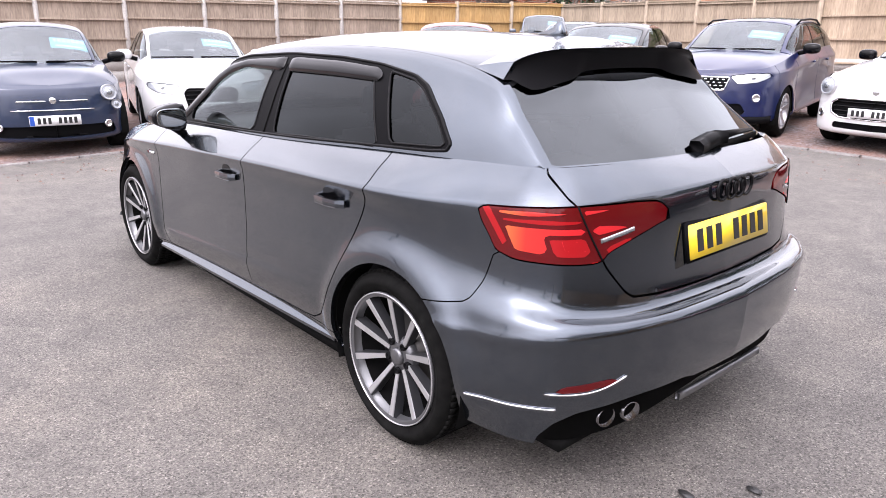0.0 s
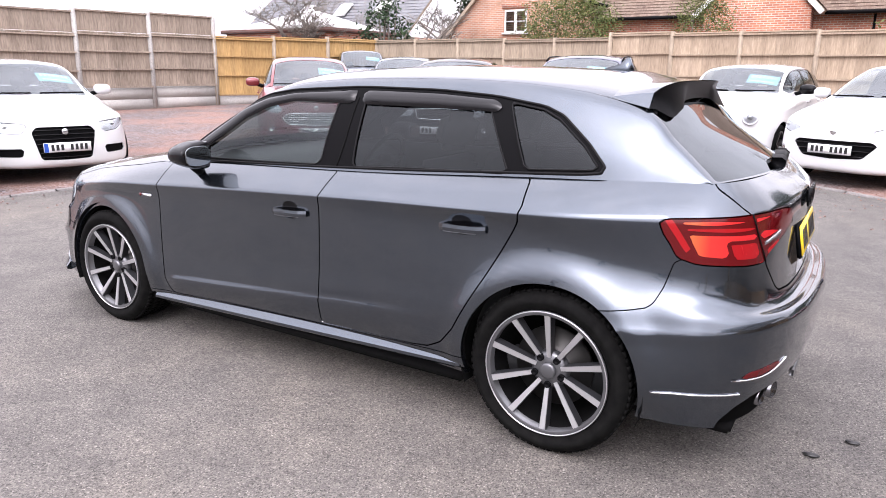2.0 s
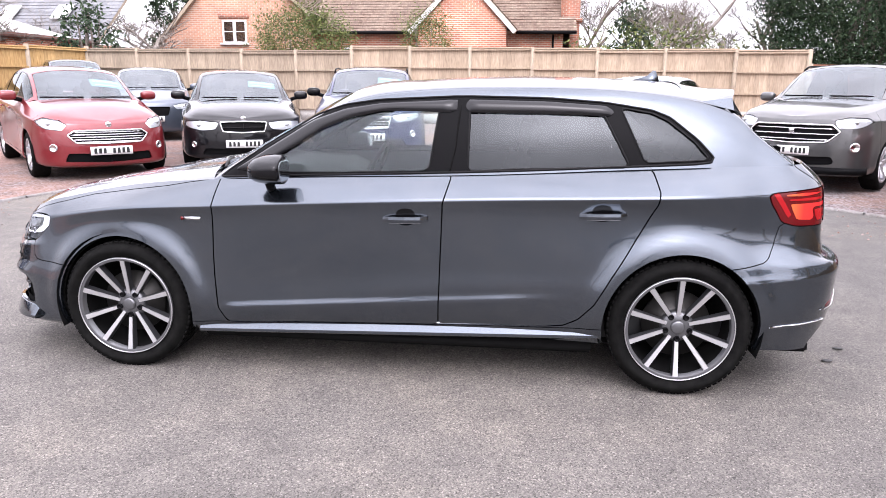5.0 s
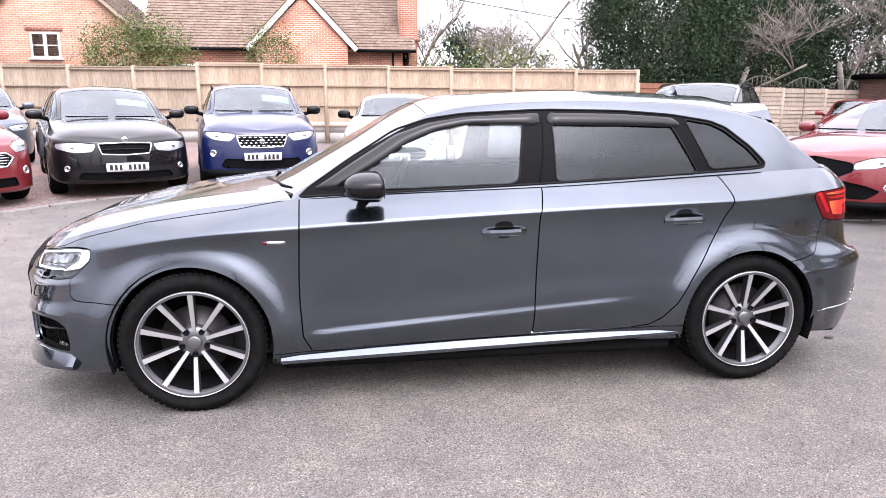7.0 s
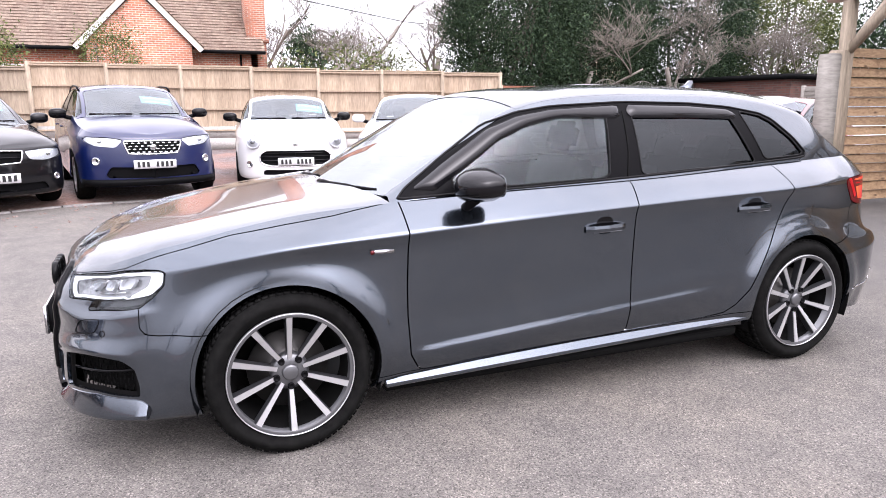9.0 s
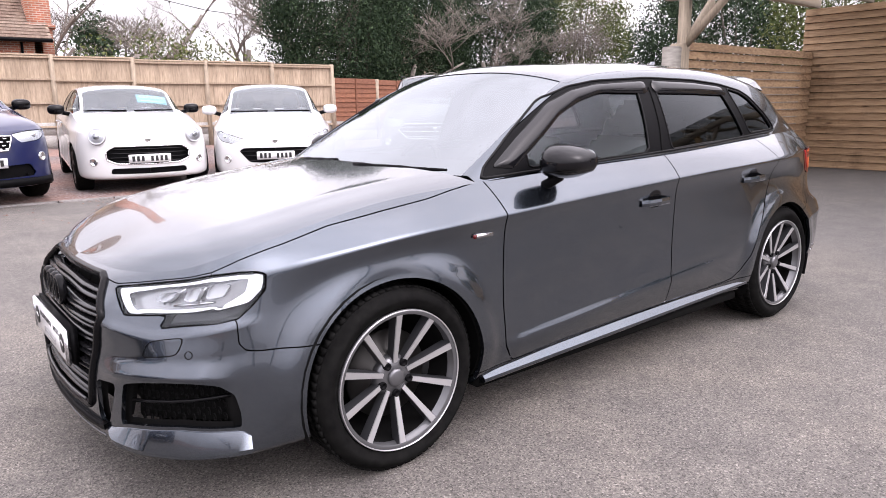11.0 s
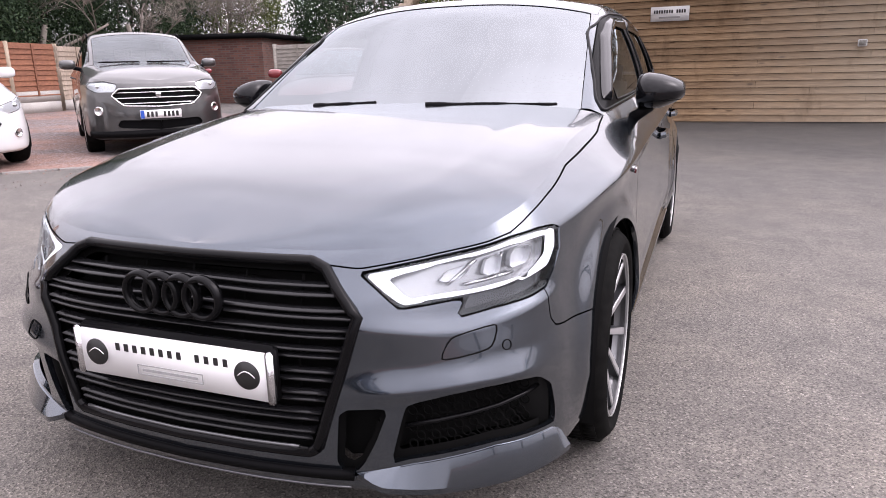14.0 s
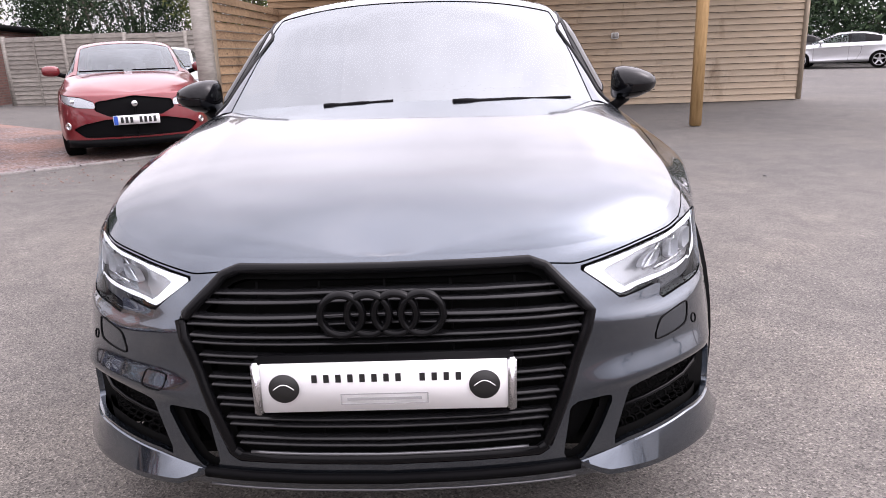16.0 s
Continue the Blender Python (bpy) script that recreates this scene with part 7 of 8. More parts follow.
leafy("climbing_shrub", "small pale green shrub beside the cottage", -2.7, 20.0, 0.8, 0.5, 3.9, 1.6, 6000, 0.07, LEAF_MID, 9, False)
leafy("hedge_tree", "dark hedge at the far end of the yard", 32.0, -22.0, 4.5, 7.0, 5.0, 0.0, 16000, 0.3, LEAF_DARK, 10)
leafy("conifer", "small dark conifer behind the fence", -15.0, 20.5, 0.9, 0.9, 4.6, 0.6, 2500, 0.16, LEAF_DARK, 12)
leafy("conifer", "distant dark green conifer tree", -21.0, 40.0, 2.0, 2.0, 9.5, 1.5, 4000, 0.3, LEAF_DARK, 13)
leafy("conifer", "distant dark green conifer tree", 6.5, 36.0, 1.2, 1.2, 6.0, 0.5, 2500, 0.24, LEAF_DARK, 14)
for i, (x, y, h) in enumerate([(12.4, 17.6, 8.0), (16.6, 18.2, 8.5), (21.6, 17.6, 8.0)]):
    bare_tree(x, y, h, 0.13, 80 + i, BARK_PALE, "leafless pale shrubby tree among the evergreens", 0.55, 6, (2, 3), 0.007)
bare_tree(-13.2, 20.0, 6.6, 0.19, 5, BARK_PALE, "pollarded leafless tree with pale spreading limbs", 0.62, 4, (3, 4))
bare_tree(-19.5, 19.5, 6.5, 0.2, 6, BARK, "leafless tree with spreading dark limbs", 0.55, 5, (2, 4), 0.01)
for i, (x, y, h, r) in enumerate([(7.5, 42, 11, .3), (3.5, 47, 10, .3), (12, 38, 11, .3), (16, 34, 12, .32), (21, 33, 12, .32), (27, 28, 12, .3), (30, 18, 12, .3), (10, 55, 12, .3), (-27, 48, 12, .3), (-17, 50, 11, .3), (33, 8, 12, .3)]):
    bare_tree(x, y, h, r, 20 + i, BARK, "tall leafless winter tree in the distance", 0.5, 6, (2, 3), 0.011)
for i, (x, y, h) in enumerate([(3.4, 31, 11), (8.2, 31, 11.5), (11, 30, 11), (14.5, 29, 12), (6.0, 28.5, 9.5), (12.6, 26, 10), (17, 27, 11), (1.2, 42, 11), (-24, 27, 8)]):
    bare_tree(x, y, h, 0.2, 60 + i, BARK_PALE, "leafless tree with fine pale twigs behind the fence", 0.5, 6, (2, 3), 0.0055)
leafy("scrub_hedge", "brown-green scrub along the back of the fence", 5.0, 19.5, 3.6, 1.0, 3.1, 0.3, 7000, 0.12, LEAF_MID, 31, False)
for i, (x, y, h) in enumerate([(-4.5, -23, 11), (4, -26, 12), (13, -22, 10), (-14, -20, 10)]):
    bare_tree(x, y, h, 0.34, 40 + i, BARK, "large leafless tree across the yard", 0.5, 5, (2, 3), 0.006)
# overhead line
wire = thing("overhead_wire", "thin overhead telephone wire", "wire")
part("wire", tube([(2.6, 26, 6.0), (10, 30, 5.6), (18, 34, 5.75), (26, 38, 6.3)], 0.02, 5), BLACK_SATIN, wire)


# ---- the parked cars ----
WHITE_CAR = paint("white_car_paint", (0.60, 0.60, 0.60), 0.0, 0.35, 0.03, 1.5)
NAVY_CAR = paint("navy_blue_car_paint", (0.007, 0.017, 0.046), 0.2, 0.3, 0.03, 1.38)
BLUE_CAR = paint("bright_blue_car_paint", (0.0008, 0.0055, 0.046), 0.0, 0.3, 0.02, 1.3)
RED_CAR = paint("deep_red_car_paint", (0.16, 0.008, 0.012), 0.3, 0.3, coat_ior=1.5)
BLACK_CAR = paint("black_car_paint", (0.004, 0.004, 0.005), 0.0, 0.3, 0.0, 1.38)
BLACK_CAR.node_tree.nodes["Principled BSDF"].inputs["Specular IOR Level"].default_value = 0.08
DARK_CAR = paint("dark_grey_car_paint", (0.055, 0.055, 0.055), 0.6, 0.32)
SILVER_CAR = paint("silver_car_paint", (0.5, 0.51, 0.53), 0.7, 0.3)
SLATE_CAR = paint("blue_grey_car_paint", (0.06, 0.075, 0.10), 0.6, 0.3)


def car_shape(base, nose, tail, half, H, hood_f, cowl, belt, cowl_x, top_x, end_x, glass_x, boxy=0.0, r=0.31):
    """A car from a few sizes. hood_f, cowl, belt: heights; *_x: where the screen starts and ends, the roof ends, the rear glass ends."""
    kf, kb = hood_f / 0.722, belt / 0.985
    g = r - 0.30
    levels = [
        (tuple(z + g for z in (.17, .18, .19, .19, .21, .23, .24, .26)), (.10, .06, .07, .08, .08, .05, .05, .12)),
        (tuple(z + g for z in (.22, .22, .25, .25, .28, .30, .33, .34)), (.015, .01, .005, 0, 0, .005, .01, .02)),
        ((.34 * kf, .36 * kf, .40 * kb, .38 * kb, .44 * kb, .46 * kb, .46 * kb, .46 * kb), (0, 0, .004, .01, .01, .004, 0, 0)),
        ((.50 * kf, .50 * kf, .56 * kb, .52 * kb, .58 * kb, .58 * kb, .58 * kb, .57 * kb), (.012, .008, .006, .018, .016, .004, 0, 0)),
        ((.62 * kf, .62 * kf, .70 * kb, .74 * kb, .80 * kb, .80 * kb, .72 * kb, .70 * kb), (.03, .026, .012, .017, .015, .012, .04, .05)),
        ((.69 * kf, .70 * kf, .80 * kb, .83 * kb, .89 * kb, .91 * kb, .92 * kb, .92 * kb), (.06, .05, .02, .01, .01, .014, .05, .06)),
        ((hood_f, hood_f * 1.015, (hood_f + cowl) / 2 * 1.0, cowl - .03, belt, belt + .03, belt + .045, belt + .04), (.11 - .03 * boxy, .10, .11, .11, .09, .10, .14, .16)),
    ]
    xf, xr = -base / 2 - nose, base / 2 + tail
    span = top_x - cowl_x
    roof_mid = (top_x + end_x) / 2
    centre = [(cowl_x - .12, cowl), (cowl_x - .06 + span * .45, cowl + (H - .05 - cowl) * .52), (top_x, H - .05), (top_x + .3, H - .012), (roof_mid, H), (end_x - .35, H - .015), (end_x, H - .05 - .02 * (1 - boxy)), ((end_x + glass_x) / 2 + .05, (H + belt) / 2 + .05), (glass_x, belt + .05)]
    yc = half - 0.20
    yr = half - 0.275 + 0.04 * boxy
    rail = [(cowl_x + .03, yc, cowl - .01), (cowl_x + .04 + span * .45, yc - .035, cowl + (H - .12 - cowl) * .52), (top_x + .03, yr + .01, H - .125), (top_x + .3, yr, H - .07), (roof_mid, yr, H - .055), (end_x - .35, yr - .01, H - .072), (end_x - .02, yr - .01, H - .13), ((end_x + glass_x) / 2, yr + .03, (H + belt) / 2), (glass_x - .12, yc + .0, belt + .055)]
    bx = [cowl_x + .02, cowl_x + .25, top_x - .05, top_x + .3, roof_mid, end_x - .35, end_x, (end_x + glass_x) / 2, glass_x - .13]
    hood = [(xf + .115, hood_f), (xf + .28, hood_f + (cowl - hood_f) * .33), ((xf + cowl_x) / 2 - .05, hood_f + (cowl - hood_f) * .70), (cowl_x - .10, cowl + .012)]
    pf = [(0, 0), (.012, .25), (.045 - .02 * boxy, .48), (.12 - .05 * boxy, .69), (.23 - .08 * boxy, .85), (.34 - .1 * boxy, .92), (.50, .965), (.70, .99)]
    pr = [(0, 0), (.008, .25), (.03, .5), (.075, .7), (.15, .85), (.27, .94), (.50, .988)]
    return Shape(base, nose, tail, half, pf, pr, levels, centre, rail, bx, hood, fine=0.55, creases=(5,), arch_r=r + 0.03, flare=0.012)


def parked_car(label, where, heading, colour, base, nose, tail, half, H, hood_f, cowl, belt, cowl_x, top_x, end_x, glass_x, lamp, grille, intake, plate_z, boxy=0.0, r=0.31, rim=ALLOY_SILVER, spokes=5, fogs=(), bars=0, frame_mat=None, round_lamp=None, blue=False, sticker=True, badge=0.0, roof_mat=None, mirror_mat=None, extra_lamp=None, lower=None, rails=False, bar_mat=None, studs=False, strips=()):
    """A parked car; lamp, grille, intake are outlines in (y, z) on its front."""
    S = car_shape(base, nose, tail, half, H, hood_f, cowl, belt, cowl_x, top_x, end_x, glass_x, boxy, r)
    h = radians(heading)
    front = base / 2 + nose
    ox, oy = where[0] - math.cos(h) * front, where[1] - math.sin(h) * front
    zf, zr = (rise(ox + sg * math.cos(h) * base / 2, oy + sg * math.sin(h) * base / 2) for sg in (1, -1))
    car = thing("parked_car", label, "car", pose(ox, oy, (zf + zr) / 2 + 0.012, 0, -math.degrees(math.atan2(zr - zf, base)), heading - 180), "cars parked on the gravel")
    Y = lambda y: S.at_y(min(abs(y), half * 0.97), True) if abs(y) < half * 0.985 else S.at_x(-base / 2 - 0.45)
    az = lambda poly: [(Y(y), z) for y, z in poly]
    sym = lambda poly: az(poly) + [(-a, z) for a, z in reversed(az(poly))]
    low = wheel_round(S.lower, S)
    part_sheets = {}
    if lamp:
        part_sheets["lamp"], low = low.split(outline(az(lamp), times=1, amount=0.08), 0.006)
    if grille:
        part_sheets["grille"], low = low.split(outline(sym(grille), times=1, amount=0.06), 0.0)
    if intake:
        part_sheets["intake"], low = low.split(outline(sym(intake) if intake[0][0] == 0 else az(intake), times=1, amount=0.06), 0.0)
    fx, mx_, rx_ = cowl_x + .10, (top_x + end_x) / 2 - .18, end_x - .45
    A = lambda x: S.at_x(x)
    door, low = low.split(outline([(A(fx), .30), (A(mx_), .32), (A(mx_), 1.4), (A(fx), 1.4)], times=0), 0.008)
    rdoor, low = low.split(outline([(A(mx_), .32), (A(rx_ - .15), .33), (A(rx_), .62), (A(rx_ + .02), 1.4), (A(mx_), 1.4)], times=0), 0.008)
    front_b, low = low.split(lambda s: s.q[:, 2] - (-base / 2 - 0.30), 0.006)
    paint_m = colour
    part("front_bumper", join(mirrored(front_b.solid(0.014)), front_b.solid(0.014)), paint_m, car)
    both("body_side", low.solid(0.014), paint_m, car)
    for d_, nm in ((door, "front_door"), (rdoor, "rear_door")):
        for ob, sgn in zip(both(nm, d_.solid(0.014), paint_m, car), (-1, 1)):
            c_ = d_.q[:, 2].mean() + 0.25
            y_ = S.point(S.at_x(c_), belt - 0.13, 0.012).y
            part("handle", box(c_ - .09, c_ + .09, sgn * y_ - .014, sgn * y_ + .014, belt - .145, belt - .115, 0.008), paint_m, ob)
    part("bonnet", S.hood.solid(0.012), paint_m, car)
    cab = S.cabin
    side, cab = cab.split(lambda s: np.maximum(np.maximum(0.3 * (1.04 - np.abs(s.q[:, 3] - 2)) + 0.0, 0.3 * (np.abs(s.q[:, 3] - 2) - 1.92)), np.maximum(0.35 * (0.25 - s.q[:, 2]), 0.35 * (s.q[:, 2] - 6.6))), 0.0)
    screen, cab = cab.split(lambda s: np.maximum(s.q[:, 2] - 1.95, 1.0 * (np.abs(s.q[:, 3] - 2) - 0.93)), 0.008)
    rear, cab = cab.split(lambda s: np.maximum(6.2 - s.q[:, 2], 1.0 * (np.abs(s.q[:, 3] - 2) - 0.9)), 0.008)
    rf, pil = cab.split(lambda s: np.maximum(np.abs(s.q[:, 3] - 2) - 0.98, 1.95 - s.q[:, 2]), 0.0)
    part("roof", rf.solid(0.012), roof_mat or paint_m, car)
    for sgn in (-1, 1):
        part("window_pillar", pil.cut(pil.v[:, 1] * -sgn).solid(0.012), paint_m, car)
        s_ = side.cut(side.v[:, 1] * -sgn)
        g0, rest = s_.split(lambda s: np.maximum(s.q[:, 0] - (mx_ - .04), 0.3 * (1.1 - np.abs(s.q[:, 3] - 2))), 0.0)
        part("front_side_glass", g0.shifted(-.004), GLASS_CLEAR, car).visible_shadow = False
        g1, rest = rest.split(lambda s: np.maximum(np.maximum(s.q[:, 0] - (rx_ + .1), (mx_ + .05) - s.q[:, 0]), 0.3 * (1.1 - np.abs(s.q[:, 3] - 2))), 0.0)
        part("rear_side_glass", g1.shifted(-.004), GLASS_DARK, car).visible_shadow = False
        part("window_surround", rest.solid(0.008, 0.001), BLACK_GLOSS, car)
    part("windscreen", screen.shifted(-.003), GLASS_PARKED, car, "sky-reflecting windscreen").visible_shadow = False
    part("rear_window", rear.shifted(-.003), GLASS_DARK, car).visible_shadow = False
    # black shell inside the panels gives the door gaps their shade
    inner = wheel_round(S.lower, S)
    part("dark_gap_shell", join(mirrored(inner.shifted(-.045)), inner.shifted(-.045)), BLACK_DULL, car)
    if "lamp" in part_sheets:
        for fix in (mirrored, lambda q: q):
            l_ = part("headlight", fix(part_sheets["lamp"].shifted(0.001)), GLASS_LAMP, car, "clear headlight unit")
            l_.visible_shadow = False
            part("reflector", fix(part_sheets["lamp"].solid(0.03, -0.016)), LAMP_SILVER, l_)
            c0 = [S.point(a, z, -0.012) for a, z in [tuple(np.mean(az(lamp), 0))]][0]
            part("projector", fix(ellipsoid(tuple(c0), (0.012, 0.030, 0.026), 2.0, 16, 10)), CHROME, l_)
    if "grille" in part_sheets:
        gs = part_sheets["grille"]
        gr = part("grille", join(mirrored(gs.solid(0.01, -0.03)), gs.solid(0.01, -0.03)), BLACK_SATIN, car, "dark front grille")
        zs, ys = [p[1] for p in grille], [p[0] for p in grille]
        if frame_mat:
            ring = []
            gg = round_poly(sym(grille), 1, 0.06)
            for i in range(len(gg)):
                a_, b_ = gg[i], gg[(i + 1) % len(gg)]
                ring += [S.point(a_[0] + (b_[0] - a_[0]) * t, a_[1] + (b_[1] - a_[1]) * t, 0.002) for t in np.linspace(0, 1, 4, endpoint=False)]
            part("grille_frame", tube(ring, 0.011, 6, True), frame_mat, gr, "bright grille surround")
        for k in range(bars):
            z = min(zs) + (max(zs) - min(zs)) * (k + 0.7) / (bars + 0.4)
            cross = [ys[i] + (ys[(i + 1) % len(ys)] - ys[i]) * (z - zs[i]) / (zs[(i + 1) % len(ys)] - zs[i]) for i in range(len(ys) - 1) if (zs[i] - z) * (zs[i + 1] - z) < 0]
            w = Y(max(cross)) * 0.97 if cross else Y(max(ys)) * 0.9
            part("grille_bar", tube([S.point(a, z, -0.008) for a in np.linspace(-w, w, 14)], 0.008, 6), bar_mat or frame_mat or BLACK_GLOSS, gr)
            if studs:
                for i_ in range(9):
                    c_ = S.point(-w + 2 * w * (i_ + (.75 if k % 2 else .25)) / 9, z, 0.0)
                    part("grille_stud", ellipsoid(tuple(c_), (.008, .022, .008), 3, 10, 6), CHROME, gr)
    if "intake" in part_sheets:
        it = part_sheets["intake"]
        if intake[0][0] == 0:
            part("lower_intake", join(mirrored(it.solid(0.01, -0.03)), it.solid(0.01, -0.03)), BLACK_SATIN, car, "black lower air intake")
        else:
            both("lower_intake", it.solid(0.01, -0.03), BLACK_SATIN, car, "black lower air intake")
    if lower is not None:
        strip = [S.point(a, lower, 0.006) for a in np.linspace(-Y(half * .93), Y(half * .93), 24)]
        part("front_lip", sweep(strip, [(-.015, -.05), (.012, -.045), (.012, .03), (-.015, .04)]), BLACK_SATIN, car)
    for y0, y1, z in strips:
        part("chrome_strip", tube([S.point(math.copysign(Y(y), y), z, 0.006) for y in np.linspace(y0, y1, 9)], .008, 6), CHROME, car, "thin chrome strip")
    for y, z, rad in fogs:
        for sgn in (-1, 1):
            c0 = S.point(sgn * Y(y), z, 0.0)
            n_ = (S.point(sgn * Y(y), z, 0.02) - c0).normalized()
            part("fog_lamp", moved(lathe([(0, .004), (rad * .75, .006), (rad * .8, .012), (rad, .010), (rad * 1.02, -.02)], 22, "z"), Matrix.Translation(c0) @ n_.to_track_quat("Z", "Y").to_matrix().to_4x4()), CHROME, car, "round fog lamp")
    if round_lamp:
        for y, z, rad in round_lamp:
            for sgn in (-1, 1):
                c0 = S.point(sgn * Y(y), z, 0.03)
                n_ = Vector((-1, sgn * .28, .20)).normalized()
                tm = Matrix.Translation(c0) @ n_.to_track_quat("Z", "Y").to_matrix().to_4x4()
                l_ = part("headlight", moved(lathe([(0, rad * .42), (rad * .5, rad * .36), (rad * .85, rad * .2), (rad * .93, .02), (rad, .026), (rad * 1.04, .012), (rad * 1.06, -.10)], 28, "z"), tm), ALLOY_SILVER, car, "round chrome-ringed headlight")
                part("lens", moved(lathe([(0, rad * .46), (rad * .5, rad * .4), (rad * .88, rad * .22), (rad * .93, .024)], 28, "z"), tm), GLASS_LAMP, l_)
                part("bulb_bowl", moved(lathe([(0, rad * .43), (rad * .4, rad * .39), (rad * .42, rad * .3)], 20, "z"), tm), LAMP_REFL, l_)
    px = S.point(0, plate_z, 0.02).x
    plate(car, pose(px - 0.012, 0, plate_z, 0, 0, 0), 0.52, 0.111, PLATE_WHITE, "AA11 AAA", blue)
    part("plate_mount", box(px - 0.004, px + 0.05, -0.24, 0.24, plate_z - 0.05, plate_z + 0.05), BLACK_SATIN, car)
    if badge:
        c0 = S.point(0, badge, 0.006)
        part("badge", moved(lathe([(0, -.008), (.03, -.008), (.036, -.004), (.038, .01)], 22, "x"), Matrix.Translation(c0)), CHROME, car, "plain chrome badge disc")
    for sgn in (-1, 1):
        mz = belt + 0.045
        m0 = part("door_mirror", ellipsoid((cowl_x + .33, sgn * (half + .07), mz + .02), (.075, .11, .07), 2.8, 20, 12), mirror_mat or paint_m, car)
        part("mirror_glass", ellipsoid((cowl_x + .40, sgn * (half + .07), mz + .02), (.008, .09, .055), 2.8, 16, 8), CHROME, m0)
        part("mirror_stalk", tube([(cowl_x + .33, sgn * (half - .10), mz - .05), (cowl_x + .34, sgn * (half + .0), mz - .02)], .03, 8), BLACK_SATIN, m0)
        part("wiper", tube([(cowl_x - .10 + .1 * abs(y), y, cowl + .03) for y in np.linspace(.06 if sgn > 0 else -.58, .60 if sgn > 0 else -.04, 6)], .010, 5), BLACK_SATIN, car)
        if rails:
            part("roof_rail", tube([(top_x + .12, sgn * (half - .26), H - .10), (top_x + .3, sgn * (half - .26), H - .045), ((top_x + end_x) / 2, sgn * (half - .262), H - .028), (end_x - .4, sgn * (half - .268), H - .045), (end_x - .12, sgn * (half - .27), H - .12)], .014, 8), SATIN_ALU if rails == 1 else BLACK_SATIN, car)
        for ax in (-base / 2, base / 2):
            hs = [((r + .045) * math.cos(t), (r + .045) * math.sin(t)) for t in np.linspace(-.35, math.pi + .35, 18)]
            v = [(ax + c, sgn * y, .318 + s) for y in (half - .32, half - .02) for c, s in hs] + [(ax, sgn * (half - .32), .318)]
            part("wheel_housing", (v, [(i, i + 1, 19 + i, 18 + i) for i in range(17)] + [(i, i + 1, 36) for i in range(17)]), BLACK_DULL, car)
    if sticker:
        # price sticker behind the screen: a cyan board with a pale bar
        skin = BVHTree.FromPolygons([tuple(q_) for q_ in screen.v], [tuple(int(k_) for k_ in f_) for f_ in screen.f])
        p0, p1 = Vector((cowl_x + .06, 0, cowl)), Vector((top_x, 0, H - .05))
        c0 = p0.lerp(p1, .52)
        up = (p1 - p0).normalized()
        sx = -0.30
        def slab(u0, u1, w0, w1, d):
            # bent to the screen
            nrm = Vector((-up.z, 0, up.x))
            vs, nu = [], 6
            for i_ in range(nu + 1):
                for w in (w0, w1):
                    p = c0 + up * w + Vector((0, u0 + (u1 - u0) * i_ / nu, 0))
                    hit = skin.ray_cast(p + nrm * .5, -nrm)[0] or p
                    vs += [hit + nrm * (d + .003), hit + nrm * (d + .006)]
            fs = []
            for i_ in range(nu):
                a_, b_ = 4 * i_, 4 * i_ + 4
                fs += [(a_ + 1, b_ + 1, b_ + 3, a_ + 3), (a_, a_ + 1, b_ + 1, b_), (a_ + 2, a_ + 3, b_ + 3, b_ + 2), (a_, a_ + 2, b_ + 2, b_)]
            return vs, fs
        st = part("price_sticker", slab(sx - .25, sx + .17, -.13, .07, -.026), CYAN, car, "pale cyan price sticker inside the screen", smooth=False)
        for k in range(7):
            part("figure_bar", slab(sx - .215 + k * .052, sx - .18 + k * .052, -.015, .05, -.021), PAPER_BLUE, st, smooth=False)
        part("text_bar", slab(sx - .20, sx + .12, -.10, -.07, -.021), PAPER_BLUE, st, smooth=False)
    seats(car, cowl_x + 1.0, cowl_x + 1.8, r + .02, CLOTH)
    part("dashboard", box(cowl_x - .05, cowl_x + .45, -half + .16, half - .16, cowl - .25, cowl - .02, .05), CABIN, car)
    part("underbody", box(-base / 2 - nose + .25, base / 2 + tail - .25, -half + .2, half - .2, r - .13, r - .06), BLACK_DULL, car)
    wheels(car, base, half - 0.025, r, r * .70, .19, spokes, rim, rim)
    return car, S


GLASS_PARKED = glass("parked_windscreen_glass", (0.55, 0.62, 0.64), 2.15)

# small round-nosed city car
parked_car("navy blue small city car with round headlights", (-5.78, -0.32), -9, NAVY_CAR, 2.30, .62, .62, .815, 1.49, .80, 1.0, 1.0, -.78, -.28, 1.05, 1.62,
           None, None, [(0, .36), (.62, .36), (.66, .24), (0, .22)], .425, boxy=-.3, r=.295, fogs=((.56, .35, .045),), round_lamp=((.60, .70, .088), (.66, .56, .055)), blue=True, badge=.64, mirror_mat=BLACK_GLOSS, strips=((.07, .36, .635), (-.36, -.07, .635), (-.42, .42, .535)))
# white supermini with a hexagonal grille
parked_car("white three-door supermini with a dark hexagonal grille", (-5.93, 1.61), -14, WHITE_CAR, 2.47, .76, .74, .87, 1.42, .73, .98, .97, -.90, -.30, 1.25, 1.72,
           [(.40, .66), (.46, .58), (.66, .60), (.80, .68), (.79, .73), (.60, .72), (.42, .70)], [(0, .66), (.30, .66), (.355, .60), (.28, .28), (0, .27)], [(.44, .42), (.72, .42), (.74, .33), (.46, .32)], .425, r=.305, bars=7, spokes=5, blue=True, badge=.60)
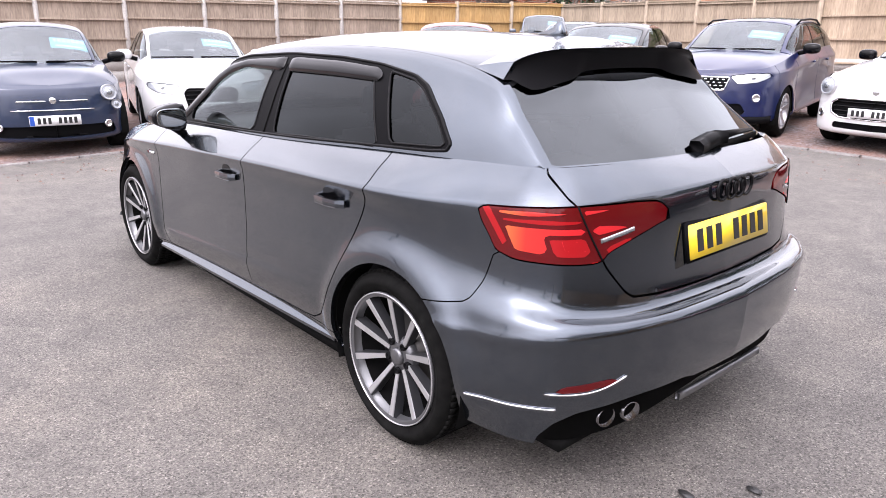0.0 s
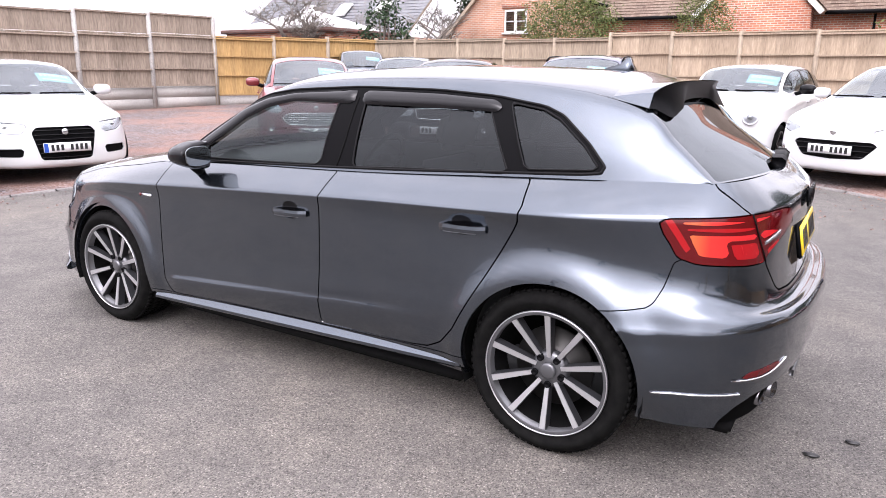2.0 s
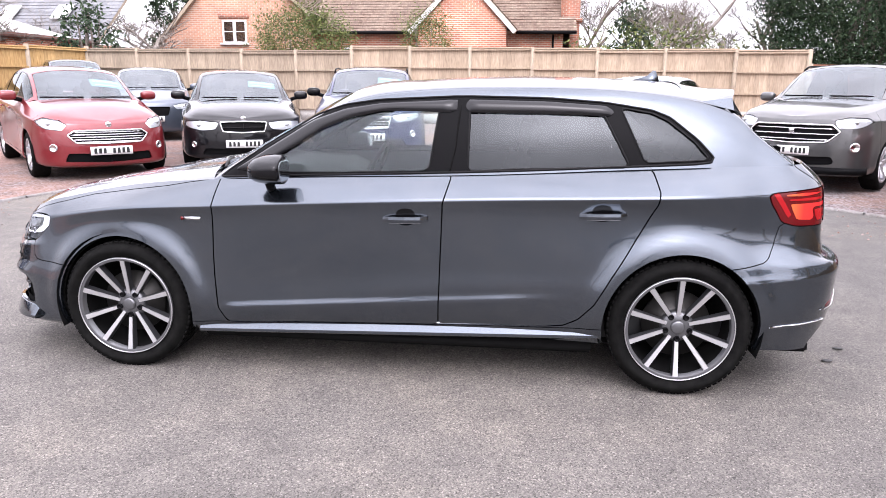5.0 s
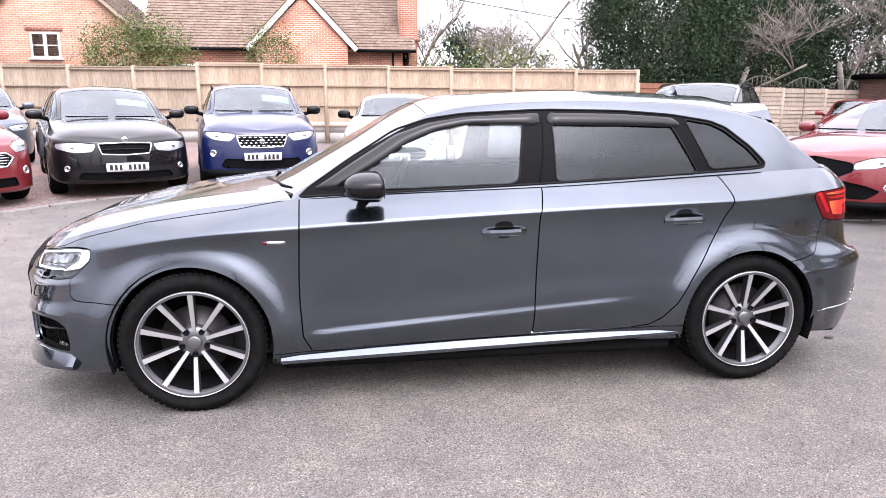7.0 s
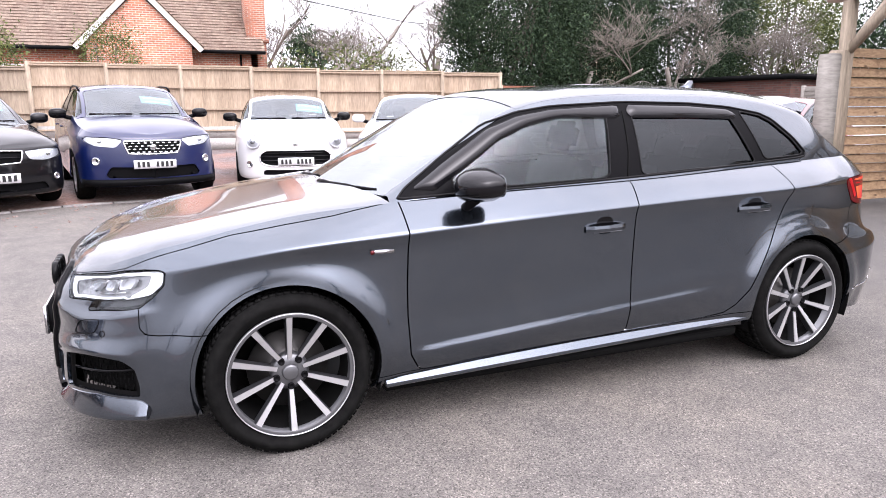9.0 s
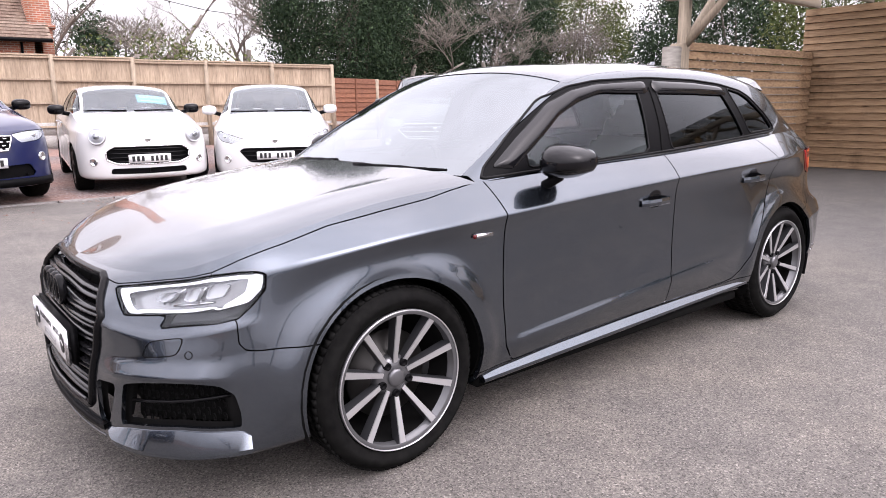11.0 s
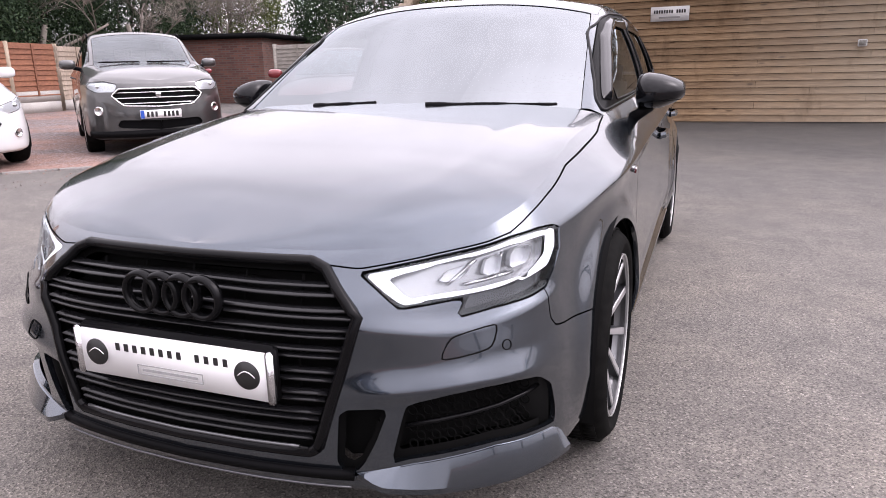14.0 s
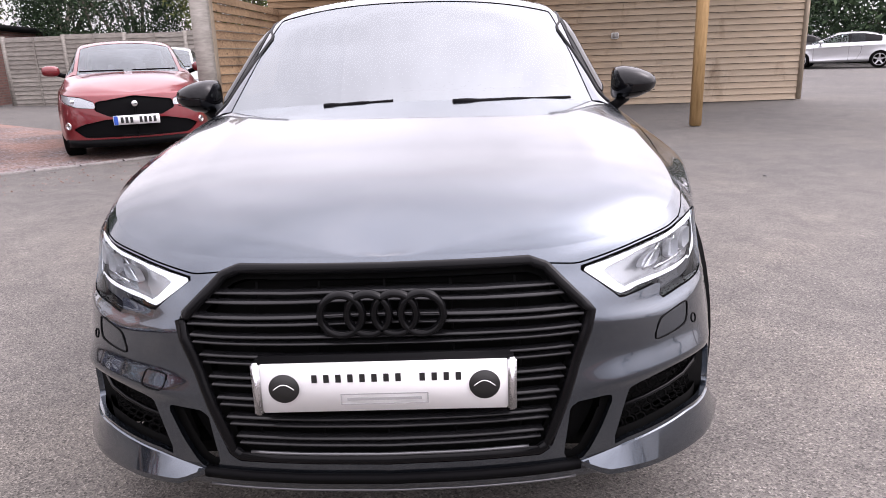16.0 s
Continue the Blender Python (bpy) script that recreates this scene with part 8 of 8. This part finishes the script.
# red supermini with a wide chrome-barred grille
parked_car("metallic red supermini with a chrome-barred grille", (-4.84, 4.80), -45, RED_CAR, 2.49, .80, .75, .865, 1.47, .78, 1.02, 1.0, -.92, -.30, 1.25, 1.75,
           [(.50, .74), (.56, .66), (.74, .68), (.83, .76), (.80, .82), (.62, .80)], [(0, .66), (.42, .66), (.50, .60), (.40, .50), (0, .49)], [(0, .36), (.50, .37), (.55, .26), (0, .24)], .40, r=.305, bars=5, frame_mat=CHROME, fogs=((.66, .44, .05),), badge=.73, mirror_mat=RED_CAR)
# black family hatchback
parked_car("glossy black family hatchback with split headlights", (-3.44, 5.90), -67, BLACK_CAR, 2.686, .90, 1.05, .905, 1.46, .78, 1.0, .99, -.98, -.22, 1.40, 2.05,
           [(.36, .72), (.40, .62), (.60, .60), (.84, .66), (.85, .72), (.60, .74)], [(0, .73), (.34, .72), (.30, .585), (0, .57)], [(0, .34), (.55, .35), (.60, .26), (0, .24)], .415, r=.315, bars=1, frame_mat=CHROME, bar_mat=BLACK_GLOSS, spokes=5, fogs=((.70, .40, .04),), badge=.765)
# blue small crossover
parked_car("bright blue crossover with roof rails and a dotted grille", (-1.73, 6.46), -80, BLUE_CAR, 2.566, .82, .76, .89, 1.54, .88, 1.09, 1.06, -.95, -.32, 1.35, 1.88,
           [(.36, .82), (.46, .72), (.68, .74), (.83, .82), (.80, .86), (.55, .85)], [(0, .80), (.36, .80), (.31, .64), (0, .63)], [(0, .46), (.52, .48), (.60, .34), (0, .32)], .505, boxy=.2, r=.335, bars=4, frame_mat=CHROME, bar_mat=BLACK_GLOSS, studs=True, fogs=((.68, .55, .05),), spokes=5, rails=2, badge=.72, mirror_mat=BLACK_GLOSS, lower=.28)
# white retro hatch with round lamps and dark roof
parked_car("white retro hatchback with round headlights and a pale roof", (0.20, 6.95), -97, WHITE_CAR, 2.495, .75, .60, .863, 1.42, .83, 1.02, 1.0, -.70, -.28, 1.35, 1.70,
           None, [(0, .615), (.42, .615), (.52, .55), (.50, .44), (.38, .39), (0, .38)], [(0, .33), (.46, .335), (.48, .26), (0, .25)], .455, boxy=.35, r=.31, bars=4, frame_mat=CHROME, bar_mat=BLACK_GLOSS, fogs=((.66, .42, .05),), round_lamp=((.60, .74, .102),), rim=ALLOY_BLACK, mirror_mat=BLACK_GLOSS, badge=.70)
# white supermini
parked_car("white five-door supermini with a hexagonal black grille", (1.80, 6.53), -114, WHITE_CAR, 2.57, .78, .70, .867, 1.47, .78, 1.02, 1.0, -.95, -.30, 1.30, 1.78,
           [(.42, .68), (.60, .62), (.76, .66), (.83, .76), (.80, .80), (.62, .74)], [(0, .56), (.44, .56), (.50, .52), (.36, .36), (0, .34)], None, .455, r=.305, bars=3, fogs=((.66, .40, .055),), sticker=False, badge=.66)
# dark grey suv
parked_car("dark grey metallic suv with a chrome-barred grille", (4.13, 5.83), -130, DARK_CAR, 2.69, .92, .90, .92, 1.70, .98, 1.20, 1.14, -.98, -.30, 1.55, 2.05,
           [(.50, .94), (.54, .84), (.76, .84), (.88, .92), (.86, .97), (.66, .98)], [(0, .88), (.48, .88), (.58, .79), (.44, .66), (0, .64)], [(0, .46), (.50, .48), (.56, .38), (0, .34)], .545, boxy=.2, r=.345, bars=3, frame_mat=CHROME, fogs=((.74, .60, .06),), spokes=5, blue=True, sticker=False, rails=2, badge=.80, lower=.30)
# red hatchback with a black mask
parked_car("red hatchback with a black mask between its lamps", (4.98, 3.71), -155, RED_CAR, 2.595, .90, .80, .885, 1.47, .80, 1.02, 1.0, -1.0, -.20, 1.35, 1.95,
           [(.46, .70), (.44, .62), (.66, .64), (.85, .74), (.86, .80), (.62, .76)], [(0, .76), (.44, .70), (.46, .60), (.30, .52), (0, .50)], [(0, .49), (.34, .49), (.60, .44), (.72, .38), (.60, .28), (0, .27)], .475, r=.315, fogs=((.76, .42, .045),), spokes=5, blue=True, sticker=False, badge=.66, lower=.22, mirror_mat=RED_CAR)
# cars farther back
parked_car("silver-grey suv parked by the corner fence", (-11.0, 13.9), -48, SLATE_CAR, 2.6, .85, .85, .89, 1.66, .92, 1.14, 1.1, -.95, -.32, 1.45, 1.95,
           [(.45, .86), (.52, .76), (.74, .78), (.85, .86), (.80, .90)], [(0, .84), (.40, .84), (.36, .68), (0, .67)], None, .52, boxy=.2, r=.335)
parked_car("blue-grey hatchback behind the black car", (-6.9, 9.6), -62, SLATE_CAR, 2.6, .85, .8, .88, 1.47, .80, 1.02, 1.0, -.95, -.25, 1.35, 1.9,
           [(.45, .72), (.52, .64), (.74, .66), (.84, .76), (.62, .76)], [(0, .70), (.40, .70), (.34, .52), (0, .50)], None, .46, sticker=False)
parked_car("small bright red hatchback by the garden fence", (12.95, 13.2), -135, RED_CAR, 2.49, .80, .75, .865, 1.47, .78, 1.02, 1.0, -.92, -.30, 1.25, 1.75,
           [(.50, .74), (.56, .66), (.74, .68), (.83, .76), (.80, .82), (.62, .80)], [(0, .64), (.42, .64), (.36, .50), (0, .49)], None, .44, sticker=False)
parked_car("white hatchback behind the carport screen", (9.2, 5.2), -162, WHITE_CAR, 2.5, .8, .75, .87, 1.46, .78, 1.02, 1.0, -.92, -.30, 1.25, 1.75,
           [(.50, .74), (.56, .66), (.74, .68), (.83, .76), (.80, .82), (.62, .80)], [(0, .64), (.42, .64), (.36, .50), (0, .49)], None, .44, sticker=False)
parked_car("white saloon car parked side-on beyond the carport", (27.9, -14.3), 62, SILVER_CAR, 2.84, .85, 1.0, .905, 1.44, .76, .98, .98, -1.05, -.2, 1.2, 2.0,
           [(.45, .70), (.52, .62), (.74, .64), (.84, .72), (.62, .73)], [(0, .68), (.38, .68), (.34, .46), (0, .45)], None, .45, r=.33, sticker=False)
parked_car("dark hatchback parked beyond the white saloon", (30.5, -13.0), 62, BLACK_CAR, 2.6, .85, .8, .88, 1.47, .80, 1.02, 1.0, -.95, -.25, 1.35, 1.9,
           [(.45, .72), (.52, .64), (.74, .66), (.84, .76), (.62, .76)], [(0, .70), (.40, .70), (.34, .52), (0, .50)], None, .46, sticker=False)
